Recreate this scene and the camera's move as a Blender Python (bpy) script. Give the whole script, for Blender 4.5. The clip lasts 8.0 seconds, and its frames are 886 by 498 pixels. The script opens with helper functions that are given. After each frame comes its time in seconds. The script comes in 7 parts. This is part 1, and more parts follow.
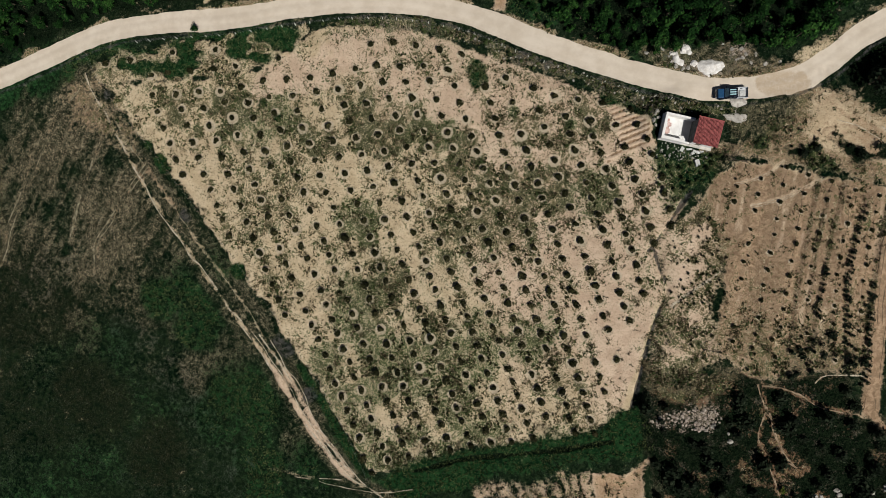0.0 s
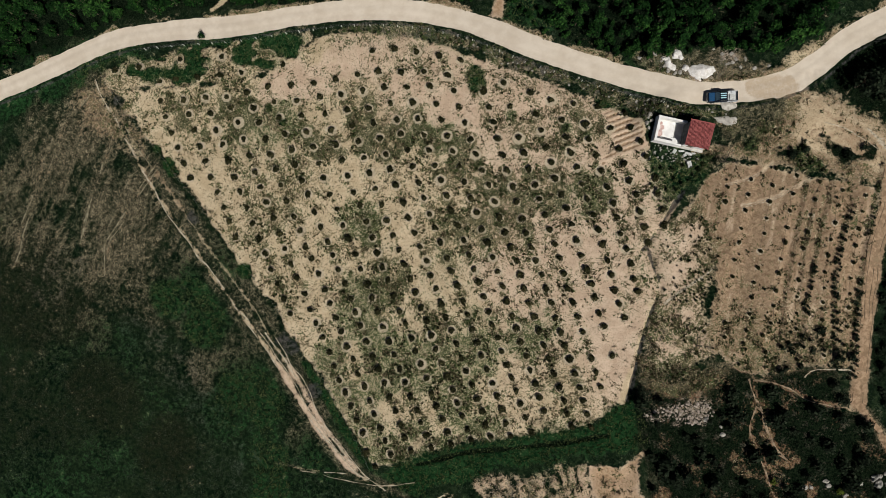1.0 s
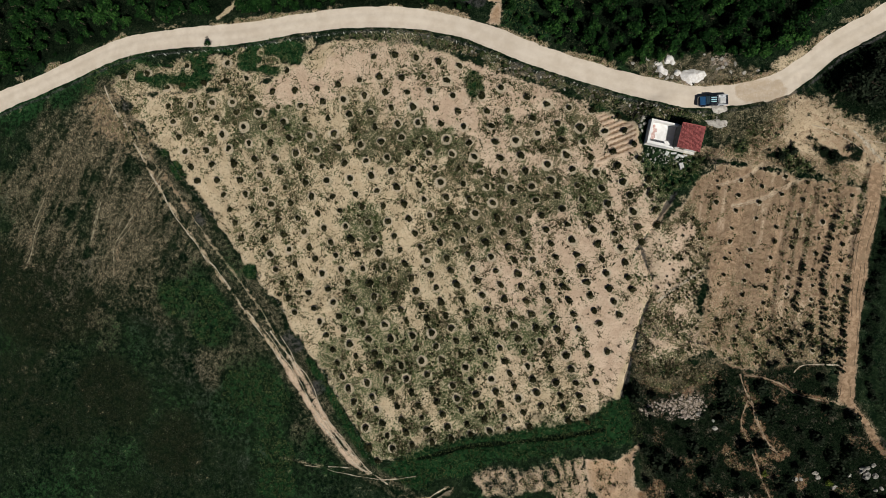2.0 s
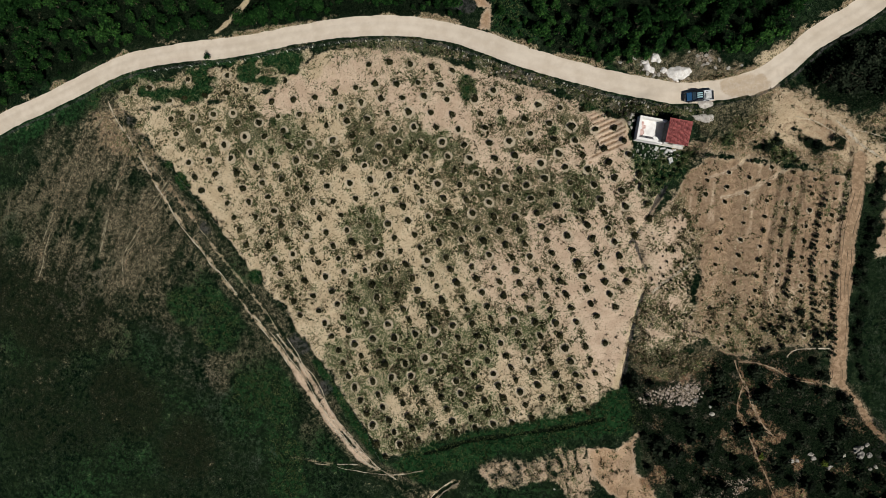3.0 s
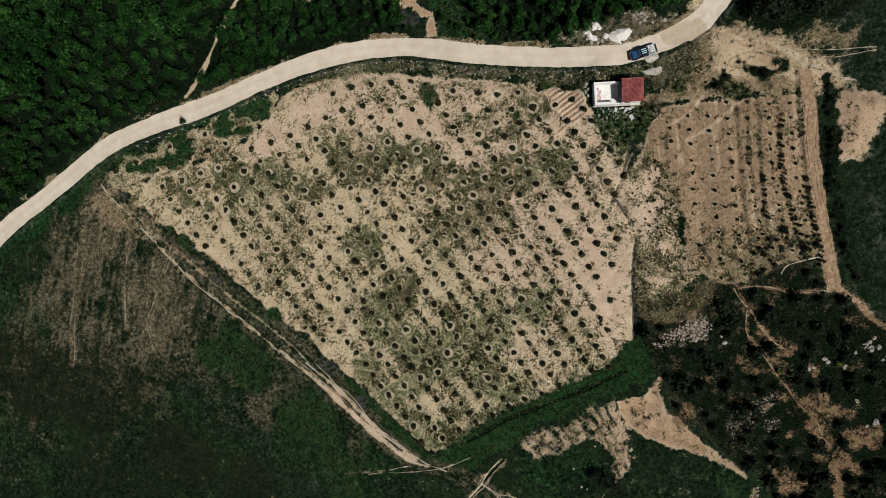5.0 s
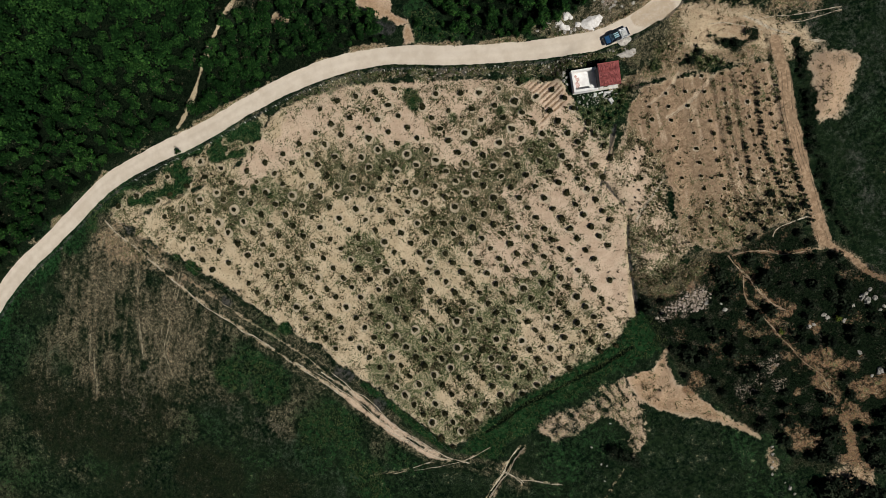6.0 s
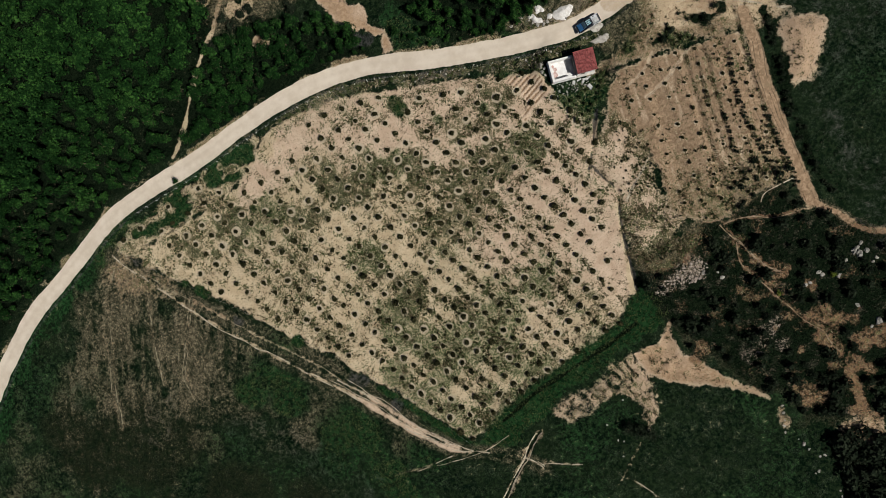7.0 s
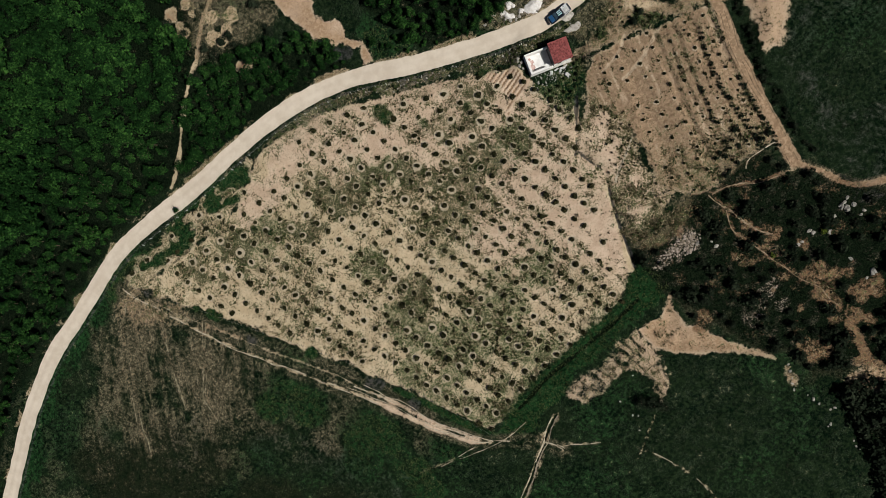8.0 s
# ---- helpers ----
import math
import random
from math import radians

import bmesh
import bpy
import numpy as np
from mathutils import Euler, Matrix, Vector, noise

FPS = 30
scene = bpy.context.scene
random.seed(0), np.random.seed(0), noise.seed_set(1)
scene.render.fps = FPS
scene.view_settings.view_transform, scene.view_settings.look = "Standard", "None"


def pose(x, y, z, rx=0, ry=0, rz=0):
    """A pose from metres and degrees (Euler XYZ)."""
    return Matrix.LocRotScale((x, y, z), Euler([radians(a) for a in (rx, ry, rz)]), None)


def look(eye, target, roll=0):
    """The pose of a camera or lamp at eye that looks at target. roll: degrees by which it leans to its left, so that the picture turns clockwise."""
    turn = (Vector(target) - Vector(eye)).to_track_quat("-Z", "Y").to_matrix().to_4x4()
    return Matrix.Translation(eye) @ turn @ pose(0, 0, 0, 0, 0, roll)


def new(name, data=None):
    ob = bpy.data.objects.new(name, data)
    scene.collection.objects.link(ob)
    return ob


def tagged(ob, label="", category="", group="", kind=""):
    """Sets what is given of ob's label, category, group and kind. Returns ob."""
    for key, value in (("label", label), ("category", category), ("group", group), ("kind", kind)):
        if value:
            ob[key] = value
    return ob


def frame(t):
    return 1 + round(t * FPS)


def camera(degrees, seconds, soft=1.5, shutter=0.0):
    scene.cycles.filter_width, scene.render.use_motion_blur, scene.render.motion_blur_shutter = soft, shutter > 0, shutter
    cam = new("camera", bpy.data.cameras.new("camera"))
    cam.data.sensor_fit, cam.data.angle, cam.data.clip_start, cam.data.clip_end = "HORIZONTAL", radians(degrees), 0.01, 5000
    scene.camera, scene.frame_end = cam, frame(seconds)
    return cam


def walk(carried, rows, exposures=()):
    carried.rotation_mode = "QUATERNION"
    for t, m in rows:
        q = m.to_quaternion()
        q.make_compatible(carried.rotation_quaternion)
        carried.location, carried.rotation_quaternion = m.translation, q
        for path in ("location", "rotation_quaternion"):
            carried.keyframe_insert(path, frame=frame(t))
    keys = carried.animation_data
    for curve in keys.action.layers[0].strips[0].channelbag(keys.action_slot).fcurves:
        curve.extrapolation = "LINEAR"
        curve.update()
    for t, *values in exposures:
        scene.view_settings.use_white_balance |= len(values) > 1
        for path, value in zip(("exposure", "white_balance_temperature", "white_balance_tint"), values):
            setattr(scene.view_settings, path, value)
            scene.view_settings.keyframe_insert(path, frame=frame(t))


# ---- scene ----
cam = camera(72, 8.0, soft=0.8)
PATH = [
    (0, pose(-0.96, 1.16, 99.35, -0.642, -0.605, 5.489)),
    (0.5, pose(-0.90, 1.04, 100.86, -0.565, -0.567, 5.381)),
    (1, pose(-0.85, 0.90, 102.41, -0.484, -0.515, 5.264)),
    (1.5, pose(-0.77, 0.76, 103.94, -0.394, -0.467, 5.174)),
    (3, pose(-0.28, 0.21, 108.56, -0.069, -0.305, 3.169)),
    (3.5, pose(0.00, 0.00, 110.07, 0.028, -0.210, 0.000)),
    (4, pose(0.31, -0.21, 111.56, 0.124, -0.097, -3.776)),
    (4.5, pose(0.63, -0.44, 113.01, 0.204, 0.025, -6.849)),
    (6, pose(1.68, -1.21, 117.46, 0.269, 0.547, -15.994)),
    (6.5, pose(2.03, -1.44, 118.93, 0.227, 0.718, -18.886)),
    (7, pose(2.38, -1.65, 120.40, 0.171, 0.888, -22.104)),
    (7.5, pose(2.71, -1.89, 121.86, 0.096, 1.048, -25.097)),
    (8, pose(3.05, -2.12, 123.35, 0.026, 1.202, -28.318)),
]
walk(cam, PATH)

# daylight: a high sun from the south-east and a clear sky
world = bpy.data.worlds.new("daylight")
scene.world = world
world.use_nodes = True
sky = world.node_tree.nodes.new("ShaderNodeTexSky")
sky.sky_type = "NISHITA"
sky.sun_disc = False
sky.altitude, sky.air_density, sky.dust_density = 800, 0.3, 0.2
SUN_EL, SUN_AZ = radians(57), radians(-56)
sky.sun_elevation = SUN_EL
sky.sun_rotation = radians(90) - SUN_AZ
sky_out = world.node_tree.nodes["Background"]
sky_out.inputs["Strength"].default_value = 0.05
world.node_tree.links.new(sky.outputs["Color"], sky_out.inputs["Color"])
sun_data = bpy.data.lights.new("sun", "SUN")
sun_data.energy, sun_data.angle, sun_data.color = 5.0, radians(0.5), (1.0, 0.975, 0.925)
sun = new("sun", sun_data)
SUN_DIR = Vector((math.cos(SUN_EL) * math.cos(SUN_AZ), math.cos(SUN_EL) * math.sin(SUN_AZ), math.sin(SUN_EL)))
sun.matrix_world = look(SUN_DIR * 200, (0, 0, 0))
scene.view_settings.exposure = -0.39


# ---- material helpers ----
class Mat:
    """A node material with short ways to add nodes."""

    def __init__(self, name, rough=0.9, metal=0.0):
        self.mat = bpy.data.materials.new(name)
        self.mat.use_nodes = True
        self.tree = self.mat.node_tree
        self.bsdf = self.tree.nodes["Principled BSDF"]
        self.bsdf.inputs["Roughness"].default_value = rough
        self.bsdf.inputs["Metallic"].default_value = metal
        self.bsdf.inputs["Specular IOR Level"].default_value = 0.25
        self.place = self.tree.nodes.new("ShaderNodeNewGeometry").outputs["Position"]

    def put(self, socket, value):
        if isinstance(value, (int, float)):
            socket.default_value = value
        elif isinstance(value, tuple):
            socket.default_value = (*value, 1.0) if len(value) == 3 else value
        else:
            self.tree.links.new(value, socket)

    def noise(self, scale, detail=3.0, rough=0.55, where=None, stretch=None, twist=0.0):
        n = self.tree.nodes.new("ShaderNodeTexNoise")
        src = where or self.place
        if stretch:
            m = self.tree.nodes.new("ShaderNodeMapping")
            m.inputs["Scale"].default_value = stretch
            self.tree.links.new(src, m.inputs["Vector"])
            src = m.outputs["Vector"]
        self.tree.links.new(src, n.inputs["Vector"])
        n.inputs["Distortion"].default_value = twist
        n.inputs["Scale"].default_value, n.inputs["Detail"].default_value, n.inputs["Roughness"].default_value = scale, detail, rough
        return n.outputs["Fac"]

    def math(self, op, a, b=0.0, clamp=False):
        n = self.tree.nodes.new("ShaderNodeMath")
        n.operation, n.use_clamp = op, clamp
        self.put(n.inputs[0], a), self.put(n.inputs[1], b)
        return n.outputs[0]

    def step(self, x, lo, hi, out_lo=0.0, out_hi=1.0):
        n = self.tree.nodes.new("ShaderNodeMapRange")
        n.interpolation_type = "SMOOTHSTEP"
        for key, v in zip(("Value", "From Min", "From Max", "To Min", "To Max"), (x, lo, hi, out_lo, out_hi)):
            self.put(n.inputs[key], v)
        return n.outputs["Result"]

    def mix(self, fac, a, b, mode="MIX"):
        n = self.tree.nodes.new("ShaderNodeMix")
        n.data_type, n.blend_type = "RGBA", mode
        self.put(n.inputs["Factor"], fac), self.put(n.inputs["A"], a), self.put(n.inputs["B"], b)
        return n.outputs["Result"]

    def ramp(self, fac, *stops):
        n = self.tree.nodes.new("ShaderNodeValToRGB")
        ramp = n.color_ramp
        while len(ramp.elements) < len(stops):
            ramp.elements.new(0.5)
        for e, (pos, col) in zip(ramp.elements, stops):
            e.position, e.color = pos, (*col, 1)
        self.put(n.inputs["Fac"], fac)
        return n.outputs["Color"]

    def island(self):
        return self.tree.nodes.new("ShaderNodeNewGeometry").outputs["Random Per Island"]

    def each(self):
        return self.tree.nodes.new("ShaderNodeObjectInfo").outputs["Random"]

    def channels(self, name):
        a = self.tree.nodes.new("ShaderNodeAttribute")
        a.attribute_name = name
        s = self.tree.nodes.new("ShaderNodeSeparateColor")
        self.tree.links.new(a.outputs["Color"], s.inputs["Color"])
        return s.outputs["Red"], s.outputs["Green"], s.outputs["Blue"], a.outputs["Alpha"]

    def bump(self, height, strength=0.4, distance=0.1):
        b = self.tree.nodes.new("ShaderNodeBump")
        b.inputs["Strength"].default_value, b.inputs["Distance"].default_value = strength, distance
        self.put(b.inputs["Height"], height)
        self.tree.links.new(b.outputs["Normal"], self.bsdf.inputs["Normal"])

    def color(self, c):
        self.put(self.bsdf.inputs["Base Color"], c)
        return self.mat


def plain(name, a, b, scale=6.0, rough=0.8, metal=0.0, bump=0.2):
    m = Mat(name, rough, metal)
    n = m.noise(scale, 4)
    if bump:
        m.bump(m.noise(scale * 4, 3), bump, 0.02)
    return m.color(m.mix(m.step(n, 0.3, 0.7), a, b))


def leaf_material(name, dark, mid, light):
    m = Mat(name, 0.9)
    m.bsdf.inputs["Specular IOR Level"].default_value = 0.04
    big, some = m.noise(0.1, 2), m.noise(0.55, 2)
    patch = m.math("ADD", m.step(big, 0.3, 0.7, 0.0, 0.25), m.step(some, 0.3, 0.7, 0.0, 0.35))
    tone = m.math("ADD", m.math("MULTIPLY", m.island(), 0.5), m.math("SUBTRACT", patch, 0.05))
    return m.color(m.ramp(tone, (0.0, dark), (0.55, mid), (1.0, light)))


# ---- materials ----
def ground_material():
    m = Mat("ground_cover", 1.0)
    m.bsdf.inputs["Specular IOR Level"].default_value = 0.0
    soil, pale, lush, dry = m.channels("cover_a")
    scrub, red, weed, basin = m.channels("cover_b")
    thatch, ash_shade, rust, stone = m.channels("cover_c")
    big, mid = m.noise(0.09, 4), m.noise(0.45, 4, 0.6)
    fine, grain = m.noise(1.5, 4, 0.6, twist=0.6), m.noise(4.0, 3, 0.6, twist=0.8)
    curl, other = m.noise(1.5, 4, 0.64, twist=1.6), m.noise(2.6, 3, 0.62, twist=1.6)
    fleck = m.noise(5.0, 2, 0.5, twist=2.0)
    half = lambda n, k: m.math("MULTIPLY", m.math("SUBTRACT", n, 0.5), k)
    ragged = m.math("ADD", m.math("ADD", half(fine, 1.6), half(mid, 1.4)), half(grain, 0.8))
    some = lambda k: m.math("MULTIPLY", ragged, k)
    # grass of the meadows
    grass = m.mix(m.step(big, 0.35, 0.65), (0.0015, 0.006, 0.003), (0.006, 0.0125, 0.006))
    grass = m.mix(m.step(fine, 0.40, 0.68), grass, (0.017, 0.029, 0.013))
    grass = m.mix(m.step(m.math("ADD", fleck, half(mid, 0.5)), 0.58, 0.72, 0.0, 0.9), grass, (0.060, 0.082, 0.050))
    dead = m.mix(m.step(other, 0.40, 0.64), (0.0035, 0.006, 0.003), (0.022, 0.025, 0.013))
    dead = m.mix(m.step(fleck, 0.62, 0.74), dead, (0.11, 0.10, 0.07))
    grass = m.mix(m.step(m.math("ADD", thatch, some(0.9)), 0.15, 1.1), grass, dead)
    straw = m.mix(m.step(other, 0.42, 0.58), (0.018, 0.017, 0.009), (0.105, 0.093, 0.057))
    straw = m.mix(m.step(m.math("ADD", fleck, half(fine, 0.4)), 0.54, 0.66), straw, (0.36, 0.30, 0.20))
    col = m.mix(m.step(m.math("ADD", dry, some(0.8)), 0.2, 0.95), grass, straw)
    green = m.mix(m.step(fine, 0.35, 0.68), (0.003, 0.014, 0.005), (0.018, 0.055, 0.018))
    green = m.mix(m.step(grain, 0.58, 0.75), green, (0.060, 0.078, 0.038))
    col = m.mix(m.step(m.math("ADD", lush, some(0.8)), 0.25, 0.75), col, green)
    # near-black floor cover of scrub and woods, with pale flecks where dry
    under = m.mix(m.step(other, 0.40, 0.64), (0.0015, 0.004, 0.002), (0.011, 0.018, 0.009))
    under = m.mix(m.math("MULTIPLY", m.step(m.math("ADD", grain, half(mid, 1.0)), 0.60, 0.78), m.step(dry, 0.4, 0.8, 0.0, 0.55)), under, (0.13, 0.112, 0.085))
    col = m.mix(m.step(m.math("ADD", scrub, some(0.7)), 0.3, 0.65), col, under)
    # bare earth, with weeds standing in it
    sand = m.mix(m.step(mid, 0.35, 0.65), (0.48, 0.375, 0.24), (0.615, 0.495, 0.335))
    clay = m.mix(m.step(mid, 0.35, 0.65), (0.51, 0.375, 0.268), (0.63, 0.485, 0.357))
    earth = m.mix(m.step(m.math("ADD", red, half(big, 0.6)), 0.25, 0.75), sand, clay)
    earth = m.mix(m.step(m.math("ADD", lush, some(0.4)), 0.1, 0.7, 0.0, 0.6), earth, m.mix(fine, (0.13, 0.135, 0.075), (0.26, 0.25, 0.15)))
    brown = m.mix(m.step(fine, 0.36, 0.64), (0.175, 0.116, 0.072), (0.32, 0.222, 0.142))
    brown = m.mix(m.math("MULTIPLY", m.step(m.math("ADD", red, half(mid, 0.4)), 0.6, 0.95), m.step(scrub, 0.2, 0.5)), brown, (0.185, 0.096, 0.058))
    earth = m.mix(m.step(m.math("ADD", dry, some(0.5)), 0.3, 0.75), earth, brown)
    orange = m.mix(m.step(fine, 0.36, 0.66), (0.30, 0.195, 0.115), (0.48, 0.335, 0.215))
    orange = m.mix(m.step(scrub, 0.3, 0.6, 0.0, 0.9), orange, m.mix(m.step(curl, 0.4, 0.6), (0.06, 0.034, 0.019), (0.26, 0.14, 0.074)))
    earth = m.mix(m.step(m.math("ADD", rust, some(0.35)), 0.2, 0.8), earth, orange)
    earth = m.mix(m.step(grain, 0.48, 0.70, 0.0, 0.5), earth, (0.28, 0.20, 0.125))
    sprout = m.math("ADD", weed, m.math("ADD", half(curl, 2.6), m.math("ADD", half(other, 2.0), half(mid, 0.8))))
    herb = m.mix(m.step(other, 0.38, 0.60), (0.028, 0.027, 0.010), (0.13, 0.112, 0.055))
    herb = m.mix(m.step(grain, 0.60, 0.74), herb, (0.42, 0.35, 0.22))
    herb = m.mix(m.step(m.math("ADD", lush, half(mid, 1.6)), 0.05, 0.5), herb, m.mix(m.step(grain, 0.40, 0.66), (0.022, 0.040, 0.011), (0.10, 0.130, 0.048)))
    earth = m.mix(m.math("MULTIPLY", m.step(sprout, 0.46, 0.63, 0.0, 0.95), m.step(weed, 0.0, 0.2)), earth, herb)
    thicket = m.math("MULTIPLY", m.step(m.math("ADD", weed, m.math("ADD", half(mid, 1.2), half(curl, 1.0))), 0.66, 0.95), m.step(weed, 0.5, 0.75, 0.0, 0.9))
    earth = m.mix(thicket, earth, m.mix(m.step(other, 0.4, 0.62), (0.026, 0.031, 0.013), (0.105, 0.105, 0.052)))
    straws = m.math("MULTIPLY", m.step(m.noise(2.8, 2, 0.5, twist=2.2), 0.55, 0.68), m.step(weed, 0.1, 0.4, 0.0, 0.75))
    earth = m.mix(straws, earth, (0.58, 0.49, 0.335))
    earth = m.mix(m.step(m.math("ADD", basin, some(0.4)), 0.35, 0.85, 0.0, 0.8), earth, m.mix(m.step(grain, 0.3, 0.7), (0.40, 0.325, 0.225), (0.60, 0.51, 0.375)))
    col = m.mix(m.step(m.math("ADD", soil, some(0.8)), 0.27, 0.72), col, earth)
    chips = m.math("ADD", stone, m.math("ADD", half(curl, 2.2), half(fleck, 1.2)))
    col = m.mix(m.math("MULTIPLY", m.step(chips, 0.42, 0.62), m.step(stone, 0.1, 0.3)), col, m.mix(m.step(other, 0.4, 0.6), (0.17, 0.135, 0.105), (0.42, 0.345, 0.28)))
    # dark grey for ash, grey ground and the road bank's painted edge shadow
    dark_grey = m.mix(m.step(fine, 0.35, 0.65), (0.016, 0.017, 0.018), (0.062, 0.061, 0.058))
    col = m.mix(m.step(m.math("ADD", ash_shade, some(0.6)), 0.3, 0.75, 0.0, 0.85), col, dark_grey)
    track = m.mix(m.step(mid, 0.3, 0.7), (0.57, 0.485, 0.385), (0.66, 0.575, 0.47))
    track = m.mix(m.step(fine, 0.55, 0.8, 0.0, 0.35), track, (0.54, 0.44, 0.325))
    track = m.mix(m.step(m.math("ADD", dry, some(0.4)), 0.45, 0.9, 0.0, 0.8), track, (0.45, 0.345, 0.235))
    road = m.step(m.math("ADD", pale, some(0.22)), 0.42, 0.58)
    col = m.mix(road, col, track)
    rough = m.math("MULTIPLY", m.math("ADD", fine, m.math("MULTIPLY", grain, 0.7)), m.step(road, 0.0, 1.0, 1.0, 0.15))
    m.bump(rough, 0.8, 0.16)
    return m.color(col)


GROUND = ground_material()
TREE_LEAF = leaf_material("woodland_leaves", (0.002, 0.008, 0.002), (0.0085, 0.031, 0.007), (0.050, 0.126, 0.025))
DARK_LEAF = leaf_material("evergreen_leaves", (0.003, 0.005, 0.003), (0.013, 0.020, 0.011), (0.046, 0.058, 0.034))
ORCHARD_LEAF = leaf_material("orchard_leaves", (0.006, 0.007, 0.003), (0.019, 0.020, 0.008), (0.074, 0.066, 0.030))
WEED_LEAF = leaf_material("weed_leaves", (0.022, 0.036, 0.013), (0.055, 0.074, 0.027), (0.12, 0.135, 0.055))
STRAW_LEAF = leaf_material("dry_grass", (0.045, 0.036, 0.020), (0.13, 0.105, 0.06), (0.55, 0.46, 0.30))
MEADOW_LEAF = leaf_material("meadow_grass", (0.005, 0.010, 0.004), (0.014, 0.021, 0.010), (0.060, 0.066, 0.042))
BARK = plain("bark", (0.09, 0.065, 0.045), (0.16, 0.12, 0.09), 5, 0.95)
PLASTER = plain("whitewashed_plaster", (0.74, 0.72, 0.68), (0.82, 0.81, 0.78), 1.5, 0.85)
CONCRETE = plain("concrete", (0.42, 0.40, 0.36), (0.58, 0.55, 0.49), 1.5, 0.9)
ROCK = plain("limestone", (0.20, 0.185, 0.16), (0.44, 0.41, 0.36), 2.0, 0.9, bump=0.5)


# ---- ground ----
def lattice(ix, iy, seed):
    h = np.sin(ix * 127.1 + iy * 311.7 + seed * 74.7) * 43758.5453
    return h - np.floor(h)


def vnoise(x, y, size, seed=0):
    """Smooth value noise from 0 to 1, with features of that size in metres."""
    x, y = x / size, y / size
    ix, iy = np.floor(x), np.floor(y)
    u, v = x - ix, y - iy
    u, v = u * u * (3 - 2 * u), v * v * (3 - 2 * v)
    a = lattice(ix, iy, seed) * (1 - u) + lattice(ix + 1, iy, seed) * u
    b = lattice(ix, iy + 1, seed) * (1 - u) + lattice(ix + 1, iy + 1, seed) * u
    return a * (1 - v) + b * v


def soft(x, lo, hi):
    s = np.clip((x - lo) / (hi - lo), 0, 1)
    return s * s * (3 - 2 * s)


def near_line(x, y, line):
    """Distance to a polyline, and how far along it, in metres."""
    best, along, run = np.full(np.shape(x), 1e9), np.zeros(np.shape(x)), 0.0
    for (ax, ay), (bx, by) in zip(line, line[1:]):
        dx, dy = bx - ax, by - ay
        size = math.hypot(dx, dy)
        s = np.clip(((x - ax) * dx + (y - ay) * dy) / size**2, 0, 1)
        d = np.hypot(x - ax - s * dx, y - ay - s * dy)
        along = np.where(d < best, run + s * size, along)
        best = np.minimum(best, d)
        run += size
    return best, along


def in_area(x, y, ring):
    """Signed distance to a polygon: positive inside."""
    d, _ = near_line(x, y, [*ring, ring[0]])
    odd = np.zeros(np.shape(x), bool)
    for (ax, ay), (bx, by) in zip(ring, [*ring[1:], ring[0]]):
        if ay != by:
            odd ^= ((ay > y) != (by > y)) & (x < (bx - ax) * (y - ay) / (by - ay) + ax)
    return np.where(odd, d, -d)


def beside(path, off):
    """A polyline moved sideways, to the right of its way."""
    out = []
    for k, p in enumerate(path):
        a, b = path[max(k - 1, 0)], path[min(k + 1, len(path) - 1)]
        d = Vector((b[0] - a[0], b[1] - a[1])).normalized()
        out.append((p[0] + d.y * off, p[1] - d.x * off))
    return out


def smooth_line(line, every=1.5):
    """A polyline rounded by Catmull-Rom."""
    pts = [line[0], *line, line[-1]]
    out = []
    for p0, p1, p2, p3 in zip(pts, pts[1:], pts[2:], pts[3:]):
        n = max(2, int(math.dist(p1, p2) / every))
        for k in range(n):
            t = k / n
            out.append(tuple(0.5 * (2 * b + (c - a) * t + (2 * a - 5 * b + 4 * c - d) * t * t + (3 * b - a - 3 * c + d) * t**3) for a, b, c, d in zip(p0, p1, p2, p3)))
    return [*out, line[-1]]


ROAD = smooth_line([(-131.11, -15.95), (-120.24, -8.11), (-112.64, -1.25), (-104.26, 7.29), (-97.84, 12.93), (-88.27, 19.77), (-78.06, 24.6), (-64.41, 30.21)][:-1] + [(-63.35, 31.79), (-52.21, 34.32), (-40.79, 35.69), (-29.67, 37.88), (-18.83, 39.59), (-8.26, 39.8), (2.03, 38.18), (12.07, 34.68), (21.86, 31.96), (31.41, 29.8), (38.89, 28.73), (45.31, 29.36), (50.29, 30.71), (53.25, 32.31), (55.56, 34.11), (57.52, 36.21), (59.63, 38.2), (62.26, 40.05), (64.87, 41.7), (70.03, 45.9), (75.98, 52.03)])
BEND = [(48.94, 31.82), (52.54, 33.97), (55.22, 36.13), (57.43, 37.93), (59.64, 40.09), (62.26, 41.84), (66.33, 41.62), (65.3, 40.54), (63.12, 38.4), (60.07, 36.85), (57.6, 34.31), (56.53, 32.74), (53.42, 30.01), (49.84, 28.52)]
FENCE_LINE = [(-65.36, 28.32), (-62.49, 23.49), (-56.24, 17.09), (-46.97, 7.72), (-38.47, -1.12), (-30.7, -9.05), (-23.06, -17.87), (-17.49, -24.82), (-12.94, -31.4), (-8.23, -39.13)]
